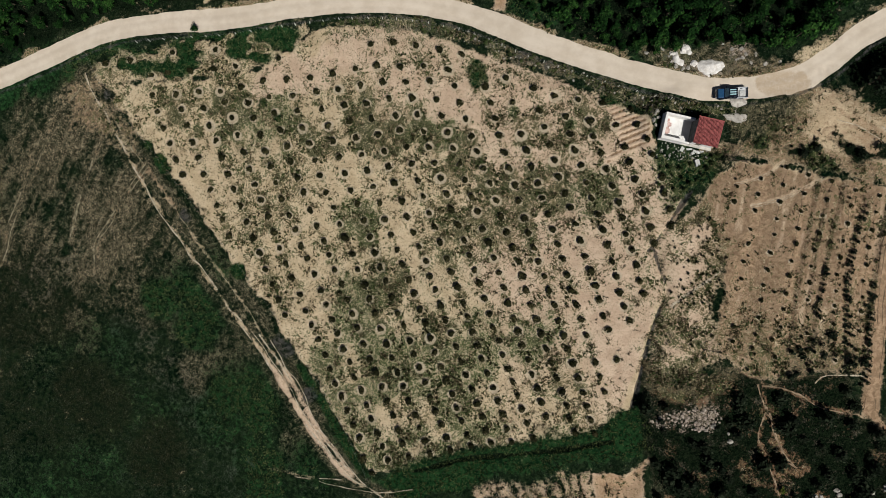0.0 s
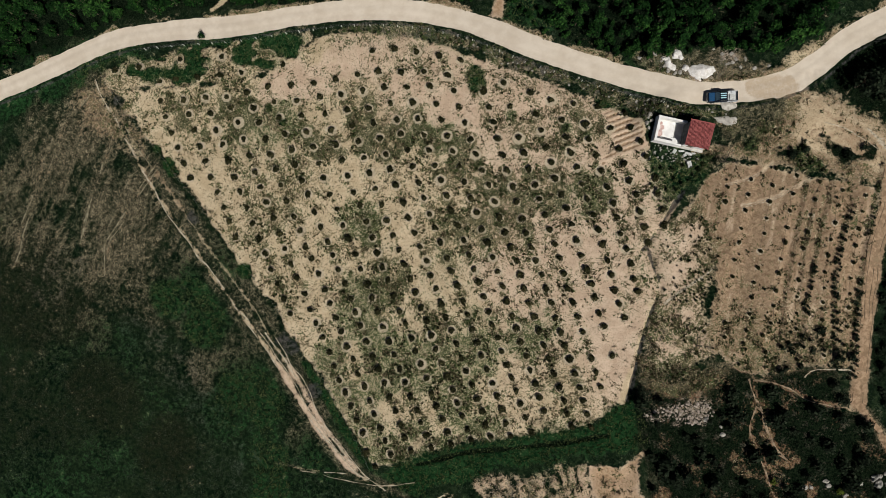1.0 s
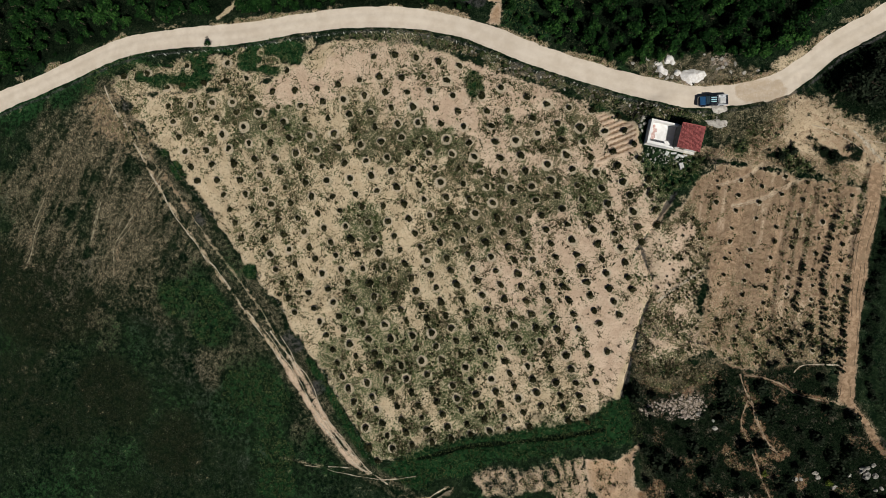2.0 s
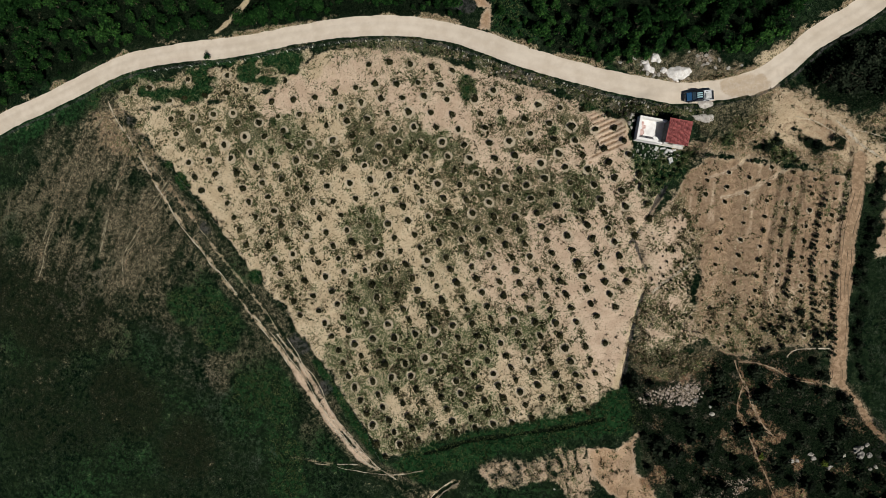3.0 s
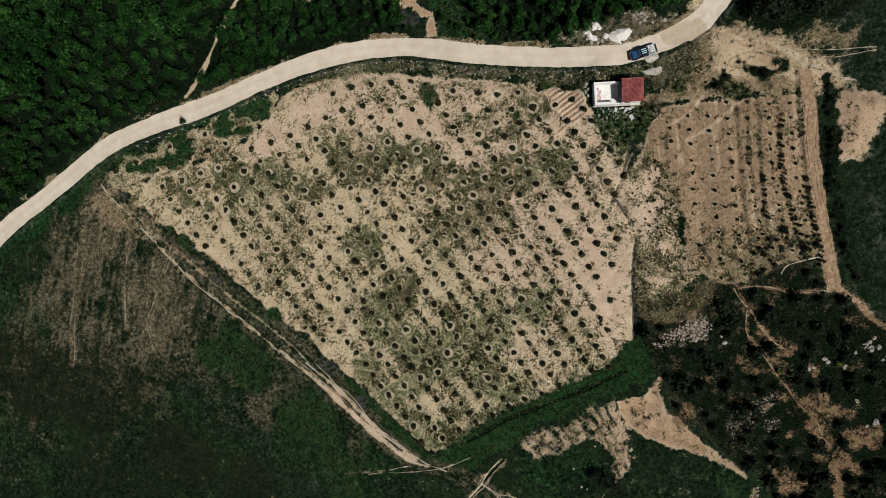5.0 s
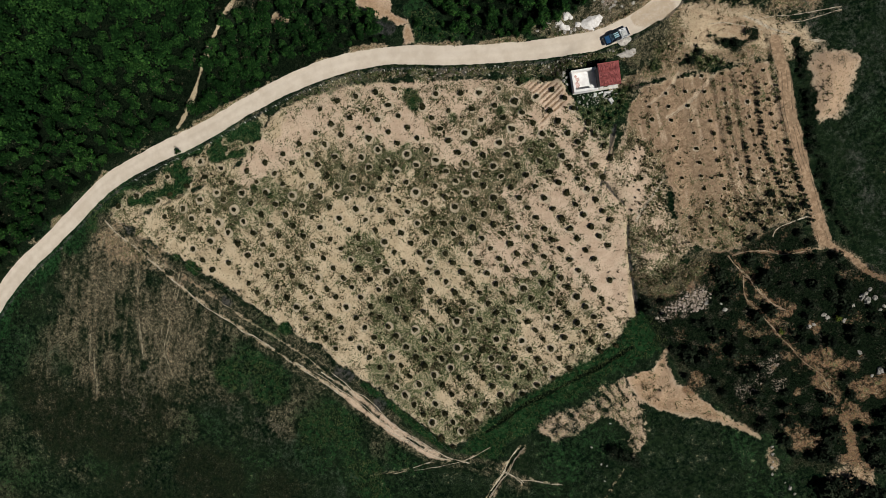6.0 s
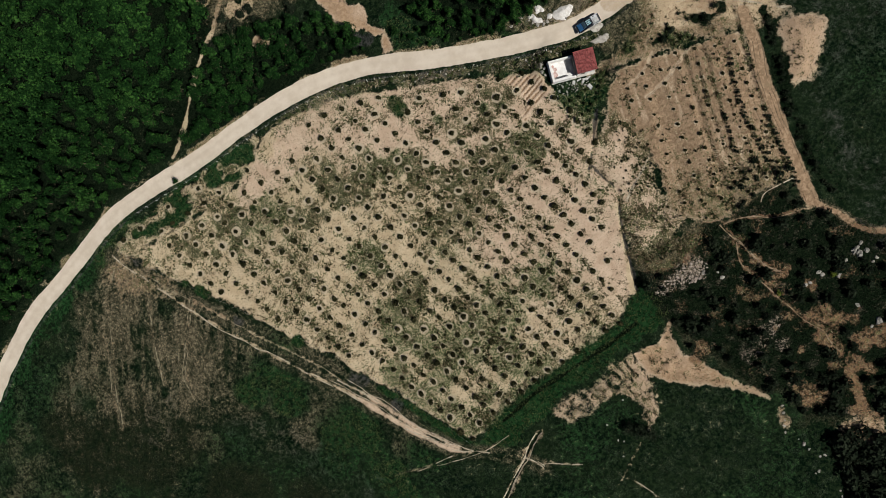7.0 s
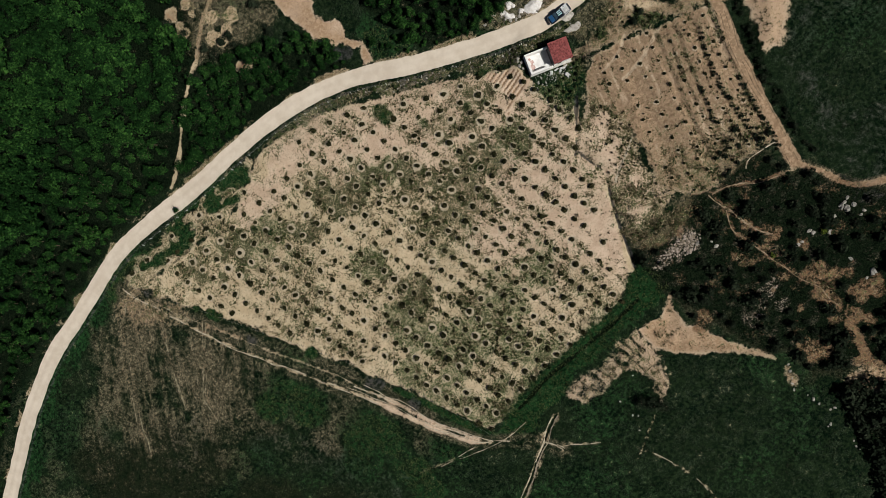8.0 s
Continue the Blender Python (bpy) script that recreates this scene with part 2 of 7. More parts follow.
ORCHARD = [(-62.37, 23.05), (-56.24, 16.87), (-46.97, 7.51), (-38.47, -1.33), (-30.69, -9.26), (-23.06, -18.08), (-17.49, -25.03), (-12.94, -31.61), (-8.44, -38.73), (-2.05, -36.08), (7.06, -31.85), (14.99, -30.03), (22.76, -27.76), (27.73, -25.92), (31.33, -21.88), (31.9, -17.47), (32.85, -11.59), (33.99, -5.71), (34.74, -2.58), (34, 1.13), (35.32, 6.78), (37.46, 10.85), (34.68, 13.83), (31.21, 17.62), (31.02, 20.77), (29.99, 23.75), (25.71, 25.86), (17.97, 28.62), (10.08, 30.42), (2.03, 33.28), (-8.26, 35.56), (-16.69, 36.14), (-25.29, 34.72), (-28.01, 31.87), (-34.62, 27.32), (-47.58, 24.82)]
VERGE = [(-64.52, 27.52), (-56.86, 29.69), (-47.6, 31.54), (-35.19, 34.49), (-26.38, 36.04), (-25.29, 34.72), (-28.01, 31.66), (-34.62, 27.11), (-40.77, 25.37), (-47.58, 24.6), (-62.13, 22.82)]
BANK = [(-25.29, 35.78), (-16.69, 37.5), (-8.26, 37.84), (2.03, 36.03), (12.07, 32.56), (21.86, 29.47), (31.41, 27.64), (37.96, 26.24), (44.4, 27.18), (44.85, 24.26), (32.35, 25.15), (29.99, 23.95), (25.71, 26.06), (17.97, 28.82), (10.08, 30.62), (2.03, 33.48), (-8.26, 35.77), (-16.69, 35.93)]
TRACK_WEST = smooth_line([(-65.6, 24.9), (-63.7, 21.5), (-61.6, 18.7), (-58.7, 14.9), (-56.3, 11.6), (-53.5, 7.7), (-51.0, 4.1), (-47.2, 0.0), (-43.2, -4.5), (-38.9, -9.2), (-35.1, -13.4), (-31.2, -17.3), (-27.3, -21.6), (-24.5, -25.1), (-21.4, -29.0), (-19.2, -31.7), (-15.9, -35.4), (-13.0, -38.3), (-9.4, -40.3), (-8.37, -40.49), (-2.85, -43.08), (0.29, -44.86), (2.85, -47.84)])
TRACK_EAST = smooth_line([(-58.9, 16.9), (-55.6, 12.6), (-52.8, 9.7), (-50.0, 6.7), (-46.4, 2.6), (-42.4, -2.0), (-37.8, -6.9), (-34.4, -10.4), (-31.0, -14.3), (-28.1, -18.3), (-25.1, -21.8), (-22.5, -25.0), (-19.7, -29.2), (-17.4, -32.3), (-14.5, -35.2), (-12.0, -38.1), (-9.0, -40.2)])
SOUTH_STRIP = [(-8.23, -39.13), (-0, -35.68), (8.06, -31.7), (14.99, -29.93), (22.76, -27.76), (27.73, -25.82), (31.33, -21.88), (32.47, -19.41), (33.95, -25.22), (33.2, -29.15), (21.79, -31.75), (10.05, -36.04), (2.03, -40.46), (-2.04, -42.9)]
CLAY = [(35.2, -29.2), (35.0, -32.1), (35.2, -35.9), (38.8, -40.2), (41.7, -43.5), (44.9, -47.0), (48.2, -50.5), (44.6, -47.7), (40.6, -44.5), (35.0, -42.1), (31.2, -40.3), (28.1, -37.4), (26.9, -35.0), (26.7, -32.7), (29.7, -32.0), (31.8, -32.3), (33.8, -30.3)]
CLAY_FOOT = [(26.7, -32.7), (22.5, -33.2), (19.1, -35.8), (16.9, -35.9), (11.9, -36.0), (8.7, -37.6), (8.7, -39.8), (11.2, -41.0), (14.8, -40.0), (19.8, -39.7), (21.4, -38.8), (24.7, -41.7), (24.5, -46.6), (26.2, -45.6), (27.5, -41.3), (28.4, -38.0), (26.9, -35.0)]
SCRUB = [(32.1, -14.35), (33.36, -22.55), (35.83, -31.82), (36.95, -36.93), (40.4, -38.19), (42, -42.29), (48.62, -49.36), (50.81, -54.2), (75.53, -62.23), (82.95, -34.4), (72.63, -25.86), (67.28, -20.52), (64.06, -17.76), (62.9, -12.3), (56.55, -12.56), (51.64, -15.45), (44.46, -13.18), (38.38, -16.52)]
FIELD = [(44.35, 18.16), (50.9, 17.96), (66.15, 15.82), (65.7, 5.79), (65.22, -3.85), (64.84, -12.52), (59.24, -12.86), (56.38, -14.01), (50.76, -15.06), (44.08, -12.34), (42.77, -5.01), (43.04, 2.94), (38.69, 10.56), (39.96, 13.19)]
FIELD_PATH = smooth_line([(67.36, 18.64), (67.09, 12.38), (66.25, 6.68), (65.83, -0.05), (65.59, -6.8), (65.8, -12.63), (66.04, -17.49)])
FIELD_TAIL = smooth_line([(65.6, -15.5), (65.9, -17.6), (68.4, -20.4), (70.2, -23.0), (72.0, -25.6), (75.2, -27.4), (77.8, -28.0), (80.6, -28.9)])
MIDDLE = [(29.39, 5.75), (34.62, 7.08), (38.92, 12.54), (44.32, 5.77), (43.05, -5.05), (44.51, -12.69), (39.85, -16.18), (33.64, -16.03), (32.67, -14.41), (33.82, -7.97), (34.69, -3.03), (33.54, 1.16)]
YARD = [(51.51, 29.57), (57.89, 30.46), (66.38, 25.6), (71.23, 21.42), (74.88, 15.06), (68.73, 15.04), (53.63, 17.54), (44.38, 18.45), (39.45, 16.99), (38.32, 19.68), (43.83, 21.84), (48.69, 23.07)]
MOUND = [(70.6, 13.8), (70.6, 9.5), (69.4, 6.6), (69.0, 4.0), (70.4, 2.6), (73.6, 2.4), (75.3, 4.9), (77.5, 8.3), (79.7, 11.6), (74.4, 15.6)]
SPUR = [(-5.4, 64.6), (-3.4, 60.7), (0.8, 56.5), (0.2, 54.3), (1.6, 51.3), (3.7, 50.3), (4.5, 48.0), (4.1, 46.4), (6.2, 43.8), (6.5, 41.8), (5.8, 39.9), (4.7, 39.8), (4.9, 41.4), (5.3, 43.1), (3.1, 44.9), (0.0, 47.3), (-1.8, 48.8), (-2.2, 51.1), (-3.3, 54.0), (-4.6, 56.7), (-5.4, 59.6), (-7.8, 64.1)]
CLEARING = [(-25.73, 70.43), (-19.34, 72.6), (-8.77, 66.03), (-4.5, 58.73), (-8.13, 57.24), (-12.5, 56.96), (-18.73, 56.02), (-23.07, 57.27), (-27.12, 56.56), (-26.83, 60.88), (-28.94, 64.88)]
WOOD_PATH = smooth_line([(-15.6, 69.6), (-17.9, 67.6), (-20.4, 65.8), (-23.5, 62.3), (-26.4, 58.6), (-29.3, 56.3), (-32.1, 53.1), (-35.9, 48.5), (-39.0, 44.1), (-42.3, 40.4), (-44.4, 38.5)])
CHALK = [(32.55, 34.18), (33.49, 34.43), (34.24, 33.42), (35.36, 32.58), (35.92, 33.05), (37.78, 32.87), (39.82, 32.59), (41.11, 32.24), (40.56, 31.3), (38.15, 30.42), (36.85, 30.76), (35.45, 31.6), (33.49, 32.17)]
CHALK_HEAP = [(33.87, 35.2), (34.62, 35.56), (35.37, 34.74), (35.18, 33.87), (34.24, 34.1)]
RILL = smooth_line([(4.8, -41.14), (1.37, -43.84), (-1.99, -47.11), (-5.7, -50.53), (-9.16, -53.45), (-13.72, -57.2)])
FOOTPATHS = [
    smooth_line([(2.1, -46.5), (7.8, -48.6), (13.6, -51.6), (17.7, -55.2), (20.5, -59.0)]),
    smooth_line([(-10.9, -40.02), (-18.27, -40.05), (-25.97, -39.45)]),
    smooth_line([(50.3, -15.6), (50.9, -17.3), (51.9, -19.3), (52.6, -21.7), (53.6, -23.7), (54.4, -25.2), (55.4, -26.6), (56.5, -27.8)]),
    smooth_line([(51.6, -19.9), (50.9, -23.1), (51.3, -25.0), (52.5, -27.0), (53.4, -29.0), (54.2, -30.9), (54.8, -32.9), (55.9, -35.0), (57.1, -37.4), (58.4, -39.2), (59.4, -40.6), (59.7, -42.6), (60.5, -44.8)]),
    smooth_line([(50.5, -16.0), (53.2, -15.9), (56.3, -16.9), (60.2, -18.0), (63.7, -18.4), (65.4, -18.6)]),
    smooth_line([(57.99, -14.61), (58.6, -13.66), (59.92, -13.07), (62.09, -12.93), (64.69, -12.7)]),
    smooth_line([(20.5, -59.0), (22.8, -62.6), (24.0, -65.9), (24.9, -69.8)]),
    smooth_line([(28.3, -40.4), (26.0, -45.5), (23.3, -47.9), (19.8, -51.2), (15.3, -55.3), (9.7, -59.0)]),
    smooth_line([(36.04, -5.21), (44.34, 2.56)]),
    smooth_line([(63.71, 24.98), (65.65, 23.1), (67.76, 21.3), (71.29, 18.9), (74.97, 15.82)]), smooth_line([(57.31, 25.44), (61.71, 24.13), (65.93, 21.69), (69.17, 18.85)]),
    smooth_line([(65.25, 23.55), (70.49, 22.7), (79.03, 20.92)]),
    smooth_line([(66.82, 21.64), (72.07, 21.09), (78.96, 20.36)]),
    smooth_line([(-20.89, -40.15), (-14.51, -40.46), (-8.23, -41.18), (-1.02, -39.6)]),
]
GULLY = smooth_line([(37.47, 12.61), (35.88, 9.9), (34.66, 6.99), (33.25, 4.55), (32.13, 2.89)])
EAST_RIM = smooth_line([(32.13, 2.89), (33.25, 0.15), (34.65, -2.78), (33.71, -6.2), (32.48, -11.59), (31.72, -17.47), (31.15, -21.4)])
MEADOW_RUTS = [
    smooth_line([(-52.66, 10.06), (-54.62, 6.91), (-56.54, 3.58), (-59.05, -1.84), (-60.61, -4.83), (-60.61, -7.19), (-60.33, -10.39)]), smooth_line([(-52.08, 9.76), (-55.95, 3.28), (-58.46, -2.13), (-60.02, -5.12), (-59.96, -7.37)]),
    smooth_line([(-66.31, 22.18), (-69.95, 17.57), (-71.18, 14.94), (-72.47, 9.79), (-74.59, 3.48), (-76.25, -1.24), (-77.88, -9.68)]), smooth_line([(-61.37, 14.7), (-62.71, 9.22), (-63.91, 4.5), (-64.91, -1.73), (-64.81, -5.28)]),
    smooth_line([(-73.05, 13.85), (-75.61, 4.03), (-78.01, -5.33), (-78.6, -10.49)]), smooth_line([(-62.53, 10.13), (-64.42, 1.97), (-65.33, -5.13)]),
    smooth_line([(-57.07, 8.16), (-58.5, 3.31), (-60.4, -1.31)]),
]
RISERS = [
    smooth_line([(55.79, 15.54), (54.92, 7.29), (54.07, -2.44), (53.96, -7.35)]), smooth_line([(59.49, 15.96), (58.07, 6.85), (57.13, -2.83), (57.07, -9.68)]),
    smooth_line([(62.42, 13.07), (61.29, 6.4), (60.98, 0.59), (61.68, -7.3), (62.46, -12.25)]), smooth_line([(66.28, 19.3), (65.2, 10.72), (64.45, 1.11), (64.51, -7.64), (64.73, -13.48)]),
    smooth_line([(57.22, 12.86), (56.26, 6.12), (56.1, -0.73)]),
]
SEED_BEDS = [(23.78, 24.63), (25.9, 25.46), (30.27, 23.25), (31.02, 19.29), (29.03, 18.56), (26.65, 17.72), (24.73, 15.79), (23.97, 16.79), (26.46, 18.91), (25.22, 22.41)]
HOUSE_AT = (36.09, 21.81)
HOUSE_TURN = -7.0


# rows of young trees: those of the orchard, and the smaller ones of the terraced field
ORCHARD_ROWS = []
FIELD_ROWS = []
ORCHARD_ROWS.append([(-52.5, 21.86), (-51.11, 18.9), (-49.72, 16.27), (-48.34, 13.65), (-46.97, 10.94), (-45.48, 8.44)])
ORCHARD_ROWS.append([(-52.97, 25.24), (-49.98, 25.8), (-48.13, 22.29), (-46.87, 19.77), (-45.61, 17.05), (-44.25, 14.23), (-43, 11.64), (-41.75, 8.94), (-40.28, 6.36), (-38.93, 3.79), (-37.59, 1.44), (-36.14, -1.22)])
ORCHARD_ROWS.append([(-45.86, 26.32), (-44.04, 22.83), (-42.79, 20.11), (-41.54, 17.29), (-40.19, 14.8), (-38.73, 11.9), (-37.49, 9.22), (-36.15, 6.75), (-34.6, 3.98), (-33.27, 1.43), (-31.83, -1.11), (-30.51, -3.53), (-29.19, -6.16), (-27.88, -8.47), (-26.47, -11.08), (-25.06, -13.47)])
ORCHARD_ROWS.append([(-41.68, 26.94), (-40.21, 23.26), (-39.19, 21.41), (-37.62, 18.92), (-36.39, 16.02), (-34.94, 13.23), (-33.72, 10.45), (-32.51, 7.89), (-31.18, 5.34), (-29.64, 2.69), (-28.33, 0.06), (-27.13, -2.47), (-25.72, -4.98), (-24.42, -7.17), (-22.9, -9.77), (-21.61, -12.37), (-20.33, -14.64), (-19.04, -16.9), (-17.66, -19.37), (-16.6, -21.62), (-15.43, -23.87), (-14.17, -25.89), (-13.01, -28.13), (-11.75, -30.35), (-10.5, -32.35), (-9.66, -35.6), (-7.9, -37.78)])
ORCHARD_ROWS.append([(-37.98, 27.79), (-36.41, 24.22), (-35.07, 21.63), (-33.85, 19.05), (-32.41, 16.36), (-31.19, 13.59), (-29.98, 11.25), (-28.89, 8.59), (-27.58, 5.95), (-26.05, 3.21), (-24.64, 0.89), (-23.45, -1.62), (-22.16, -3.71), (-20.76, -6.2), (-19.37, -8.69), (-18.3, -10.97), (-17.13, -13.34), (-15.86, -15.6), (-14.7, -18.06), (-13.33, -19.99), (-12.28, -22.43), (-11.02, -24.46), (-9.77, -26.78), (-8.84, -28.9), (-7.69, -31.12), (-6.56, -33.12), (-5.52, -35.22)])
ORCHARD_ROWS.append([(-32.75, 25.49), (-31.54, 22.81), (-30.22, 20.23), (-28.9, 17.46), (-27.48, 14.79), (-26.5, 12.25), (-25.19, 9.71), (-23.79, 7.28), (-22.38, 4.45), (-21.2, 1.93), (-19.7, -0.47), (-18.52, -2.75), (-17.35, -5.04), (-16.08, -7.31), (-14.71, -9.78), (-13.65, -12.04), (-12.6, -14.3), (-11.34, -16.75), (-10.09, -19.08), (-8.94, -21.11), (-7.59, -23.43), (-6.56, -25.65), (-5.32, -27.76), (-4.29, -30.07), (-3.27, -32.07), (-2.04, -34.15)])
ORCHARD_ROWS.append([(-30.45, 29.55), (-28.8, 26.11), (-27.49, 23.44), (-26.4, 20.88), (-25.1, 18.01), (-23.69, 15.46), (-22.39, 12.82), (-21.42, 10.4), (-20.03, 7.56), (-18.53, 5.16), (-17.36, 2.55), (-16.09, 0.37), (-14.71, -2.22), (-13.45, -4.6), (-12.08, -7.17), (-11.03, -9.32), (-9.78, -11.57), (-8.74, -14.02), (-7.49, -16.26), (-6.46, -18.39), (-5.22, -20.71), (-4.19, -22.82), (-2.96, -25.13), (-1.73, -27.23), (-0.82, -29.23), (0.2, -31.32), (1.31, -33.2)])
ORCHARD_ROWS.append([(-24.67, 26.61), (-23.48, 24.37), (-22.19, 21.51), (-20.79, 18.75), (-19.72, 16.33), (-18.43, 13.69), (-17.26, 11.07), (-15.99, 8.36), (-14.61, 6.17), (-13.24, 3.47), (-11.98, 0.88), (-10.93, -1.6), (-9.78, -3.86), (-8.64, -6.01), (-7.39, -8.57), (-6.15, -11.01), (-5.02, -12.94), (-3.78, -15.26), (-2.86, -17.49), (-1.74, -19.5), (-0.61, -21.71), (0.4, -24.01), (1.52, -26.21), (2.63, -28.19), (3.64, -30.18), (4.54, -32.16)])
ORCHARD_ROWS.append([(-20.8, 27.54), (-19.72, 24.99), (-18.44, 22.35), (-17.27, 19.61), (-15.89, 17.08), (-14.72, 14.36), (-13.46, 11.85), (-12.3, 9.25), (-10.94, 6.66), (-9.79, 4.07), (-8.54, 1.7), (-7.19, -0.77), (-6.15, -3.02), (-4.92, -5.37), (-3.78, -7.61), (-2.55, -10.04), (-1.43, -12.27), (-0.51, -14.49), (0.5, -16.71), (1.62, -18.91), (2.73, -20.91), (3.84, -23.1), (4.84, -25.19), (5.84, -27.17), (6.84, -29.35), (7.74, -31.03)])
ORCHARD_ROWS.append([(-17.17, 28.46), (-16, 25.82), (-14.73, 22.97), (-13.57, 20.45), (-12.3, 17.94), (-11.05, 15.22), (-10, 12.73), (-8.75, 10.14), (-7.29, 7.34), (-6.26, 4.87), (-4.92, 2.41), (-3.68, 0.16), (-2.45, -2.19), (-1.53, -4.53), (-0.41, -6.66), (0.71, -8.99), (1.72, -11.31), (2.83, -13.32), (3.74, -15.43), (4.84, -17.63), (5.85, -19.72), (6.95, -22.01), (8.04, -24.09), (9.04, -26.06), (9.83, -28.34), (10.82, -30.01)])
ORCHARD_ROWS.append([(-14.95, 32.74), (-13.68, 29.27), (-12.31, 26.63), (-11.05, 24.01), (-9.69, 21.28), (-8.75, 18.99), (-7.3, 16.18), (-6.16, 13.49), (-5.02, 10.81), (-3.89, 8.34), (-2.56, 5.77), (-1.43, 3.52), (-0.31, 1.17), (0.91, -1.37), (1.82, -3.5), (3.14, -5.82), (4.24, -8.24), (5.15, -10.45), (6.15, -12.66), (7.25, -14.75), (8.15, -16.85), (9.24, -19.03), (10.33, -21.31), (11.22, -23.29), (12.2, -25.36), (13.09, -27.63), (14.07, -29.59)])
ORCHARD_ROWS.append([(-11.16, 33.11), (-9.7, 29.33), (-8.44, 26.92), (-7.2, 24.41), (-6.06, 21.7), (-4.82, 19), (-3.69, 16.52), (-2.56, 14.04), (-1.33, 11.57), (-0, 9.01), (1.01, 6.66), (2.23, 4.21), (3.54, 1.88), (4.55, -0.45), (5.65, -2.77), (6.55, -4.79), (7.65, -7.1), (8.55, -9.5), (9.44, -11.6), (10.53, -13.69), (11.32, -15.78), (12.4, -17.96), (13.39, -19.93), (14.27, -22.1), (15.15, -24.07), (16.22, -26.23), (17.29, -28.47)])
ORCHARD_ROWS.append([(-7.3, 32.95), (-5.75, 29.71), (-4.51, 27.2), (-3.28, 24.29), (-2.05, 21.7), (-0.92, 19.12), (0.3, 16.64), (1.52, 14.07), (2.73, 11.62), (3.95, 8.97), (5.15, 6.63), (6.25, 3.99), (7.35, 1.87), (8.55, -0.55), (9.54, -2.86), (10.53, -5.17), (11.42, -7.47), (12.51, -9.86), (13.39, -11.74), (14.27, -13.93), (15.45, -16.2), (16.23, -18.47), (17.2, -20.53), (18.07, -22.69), (19.04, -24.84)])
ORCHARD_ROWS.append([(-3.38, 32.49), (-1.74, 29.25), (-0.51, 26.66), (0.61, 24.07), (1.93, 21.49), (3.04, 18.82), (4.15, 16.36), (5.46, 13.8), (6.76, 11.36), (7.96, 8.72), (9.05, 6.19), (10.14, 3.87), (11.33, 1.46), (12.41, -0.75), (13.2, -2.95), (14.08, -5.14), (15.06, -7.43), (16.04, -9.61), (17.01, -11.79), (18.08, -14.06), (18.95, -16.12), (20.11, -18.48), (21.07, -20.63), (21.94, -22.68), (22.7, -24.73), (23.66, -26.77)])
ORCHARD_ROWS.append([(0.2, 31.94), (4.55, 26.79), (5.66, 24.32), (6.56, 21.87), (7.46, 19.22), (8.66, 16.57), (9.55, 14.03), (10.64, 11.5), (11.63, 8.98), (12.71, 6.36), (13.6, 4.05), (14.68, 1.65), (15.56, -0.45), (16.63, -2.64), (17.6, -4.72), (18.67, -7), (19.54, -9.47), (20.5, -11.74), (21.37, -13.7), (22.33, -15.96), (23.29, -18.11), (24.34, -20.25), (25.1, -22.29), (25.95, -24.43), (26.8, -26.46)])
ORCHARD_ROWS.append([(7.56, 28.41), (8.96, 24.73), (10.94, 19.64), (12.03, 17.1), (13.11, 14.57), (14.29, 12.05), (15.17, 9.74), (16.25, 7.23), (17.22, 4.93), (18.29, 2.64), (19.26, 0.35), (20.22, -2.13), (20.99, -4.5), (22.05, -6.57), (23.01, -8.84), (23.96, -11.19), (25.77, -15.3), (26.63, -17.54), (27.57, -19.67)])
ORCHARD_ROWS.append([(12.14, 27.14), (13.32, 23.59), (14.5, 21.05), (15.57, 18.42), (16.45, 15.91), (17.42, 13.4), (18.59, 10.89), (19.65, 8.59), (20.72, 6.1), (21.68, 3.62), (22.64, 1.14), (23.69, -1.13), (24.55, -3.3), (25.4, -5.46), (26.26, -7.92), (27.21, -9.97), (28.9, -14.45)])
ORCHARD_ROWS.append([(15.58, 26.12), (17.53, 22.97), (18.5, 20.25), (19.47, 17.84), (20.63, 15.43), (21.69, 12.83), (22.74, 10.44), (23.89, 7.85), (24.85, 5.57), (25.8, 3.2), (26.84, 0.74), (27.6, -1.42), (28.35, -3.97), (29.29, -6.02), (30.23, -8.17)])
ORCHARD_ROWS.append([(19.19, 25.8), (21.31, 22.46), (22.08, 20.06), (23.52, 17.65), (24.47, 15.15), (25.71, 12.57), (26.85, 9.99), (27.71, 7.81), (28.46, 5.16), (29.5, 2.89), (30.44, 0.64), (31.19, -1.81), (31.93, -3.76)])
ORCHARD_ROWS.append([(23.05, 25.58), (25.34, 22.15), (26.96, 18.85), (27.91, 16.46), (29.04, 13.89), (30.17, 11.71), (31.01, 9.15), (31.95, 6.6), (32.7, 4.25)])
ORCHARD_ROWS.append([(27.35, 24.75), (28.48, 22.45), (29.9, 20.15), (31.03, 17.97), (32.99, 14.6), (33.46, 12.15), (34.39, 9.7), (35.04, 7.16)])
ORCHARD_ROWS.append([(-57.16, 27.66), (-49.53, 29.36), (-41.79, 30.38), (-61.74, 26.81)])
FIELD_ROWS.append([(44.08, 14.06), (43.8, 11.7), (47.45, 15.55), (47.26, 13.1), (46.96, 10.56), (46.63, 7.72), (46.55, 5.45), (46.14, 2.72), (46.11, 0.04), (45.53, -7.33), (45.54, -9.62), (42.59, -9.18)])
FIELD_ROWS.append([(50.96, 17.61), (50.73, 14.87), (50.51, 12.23), (50.3, 9.59), (50.12, 7.24), (49.78, 4.32), (49.57, 1.77), (49.29, -0.66), (49.11, -3.01), (49, -5.57), (48.78, -8.21), (48.44, -10.35)])
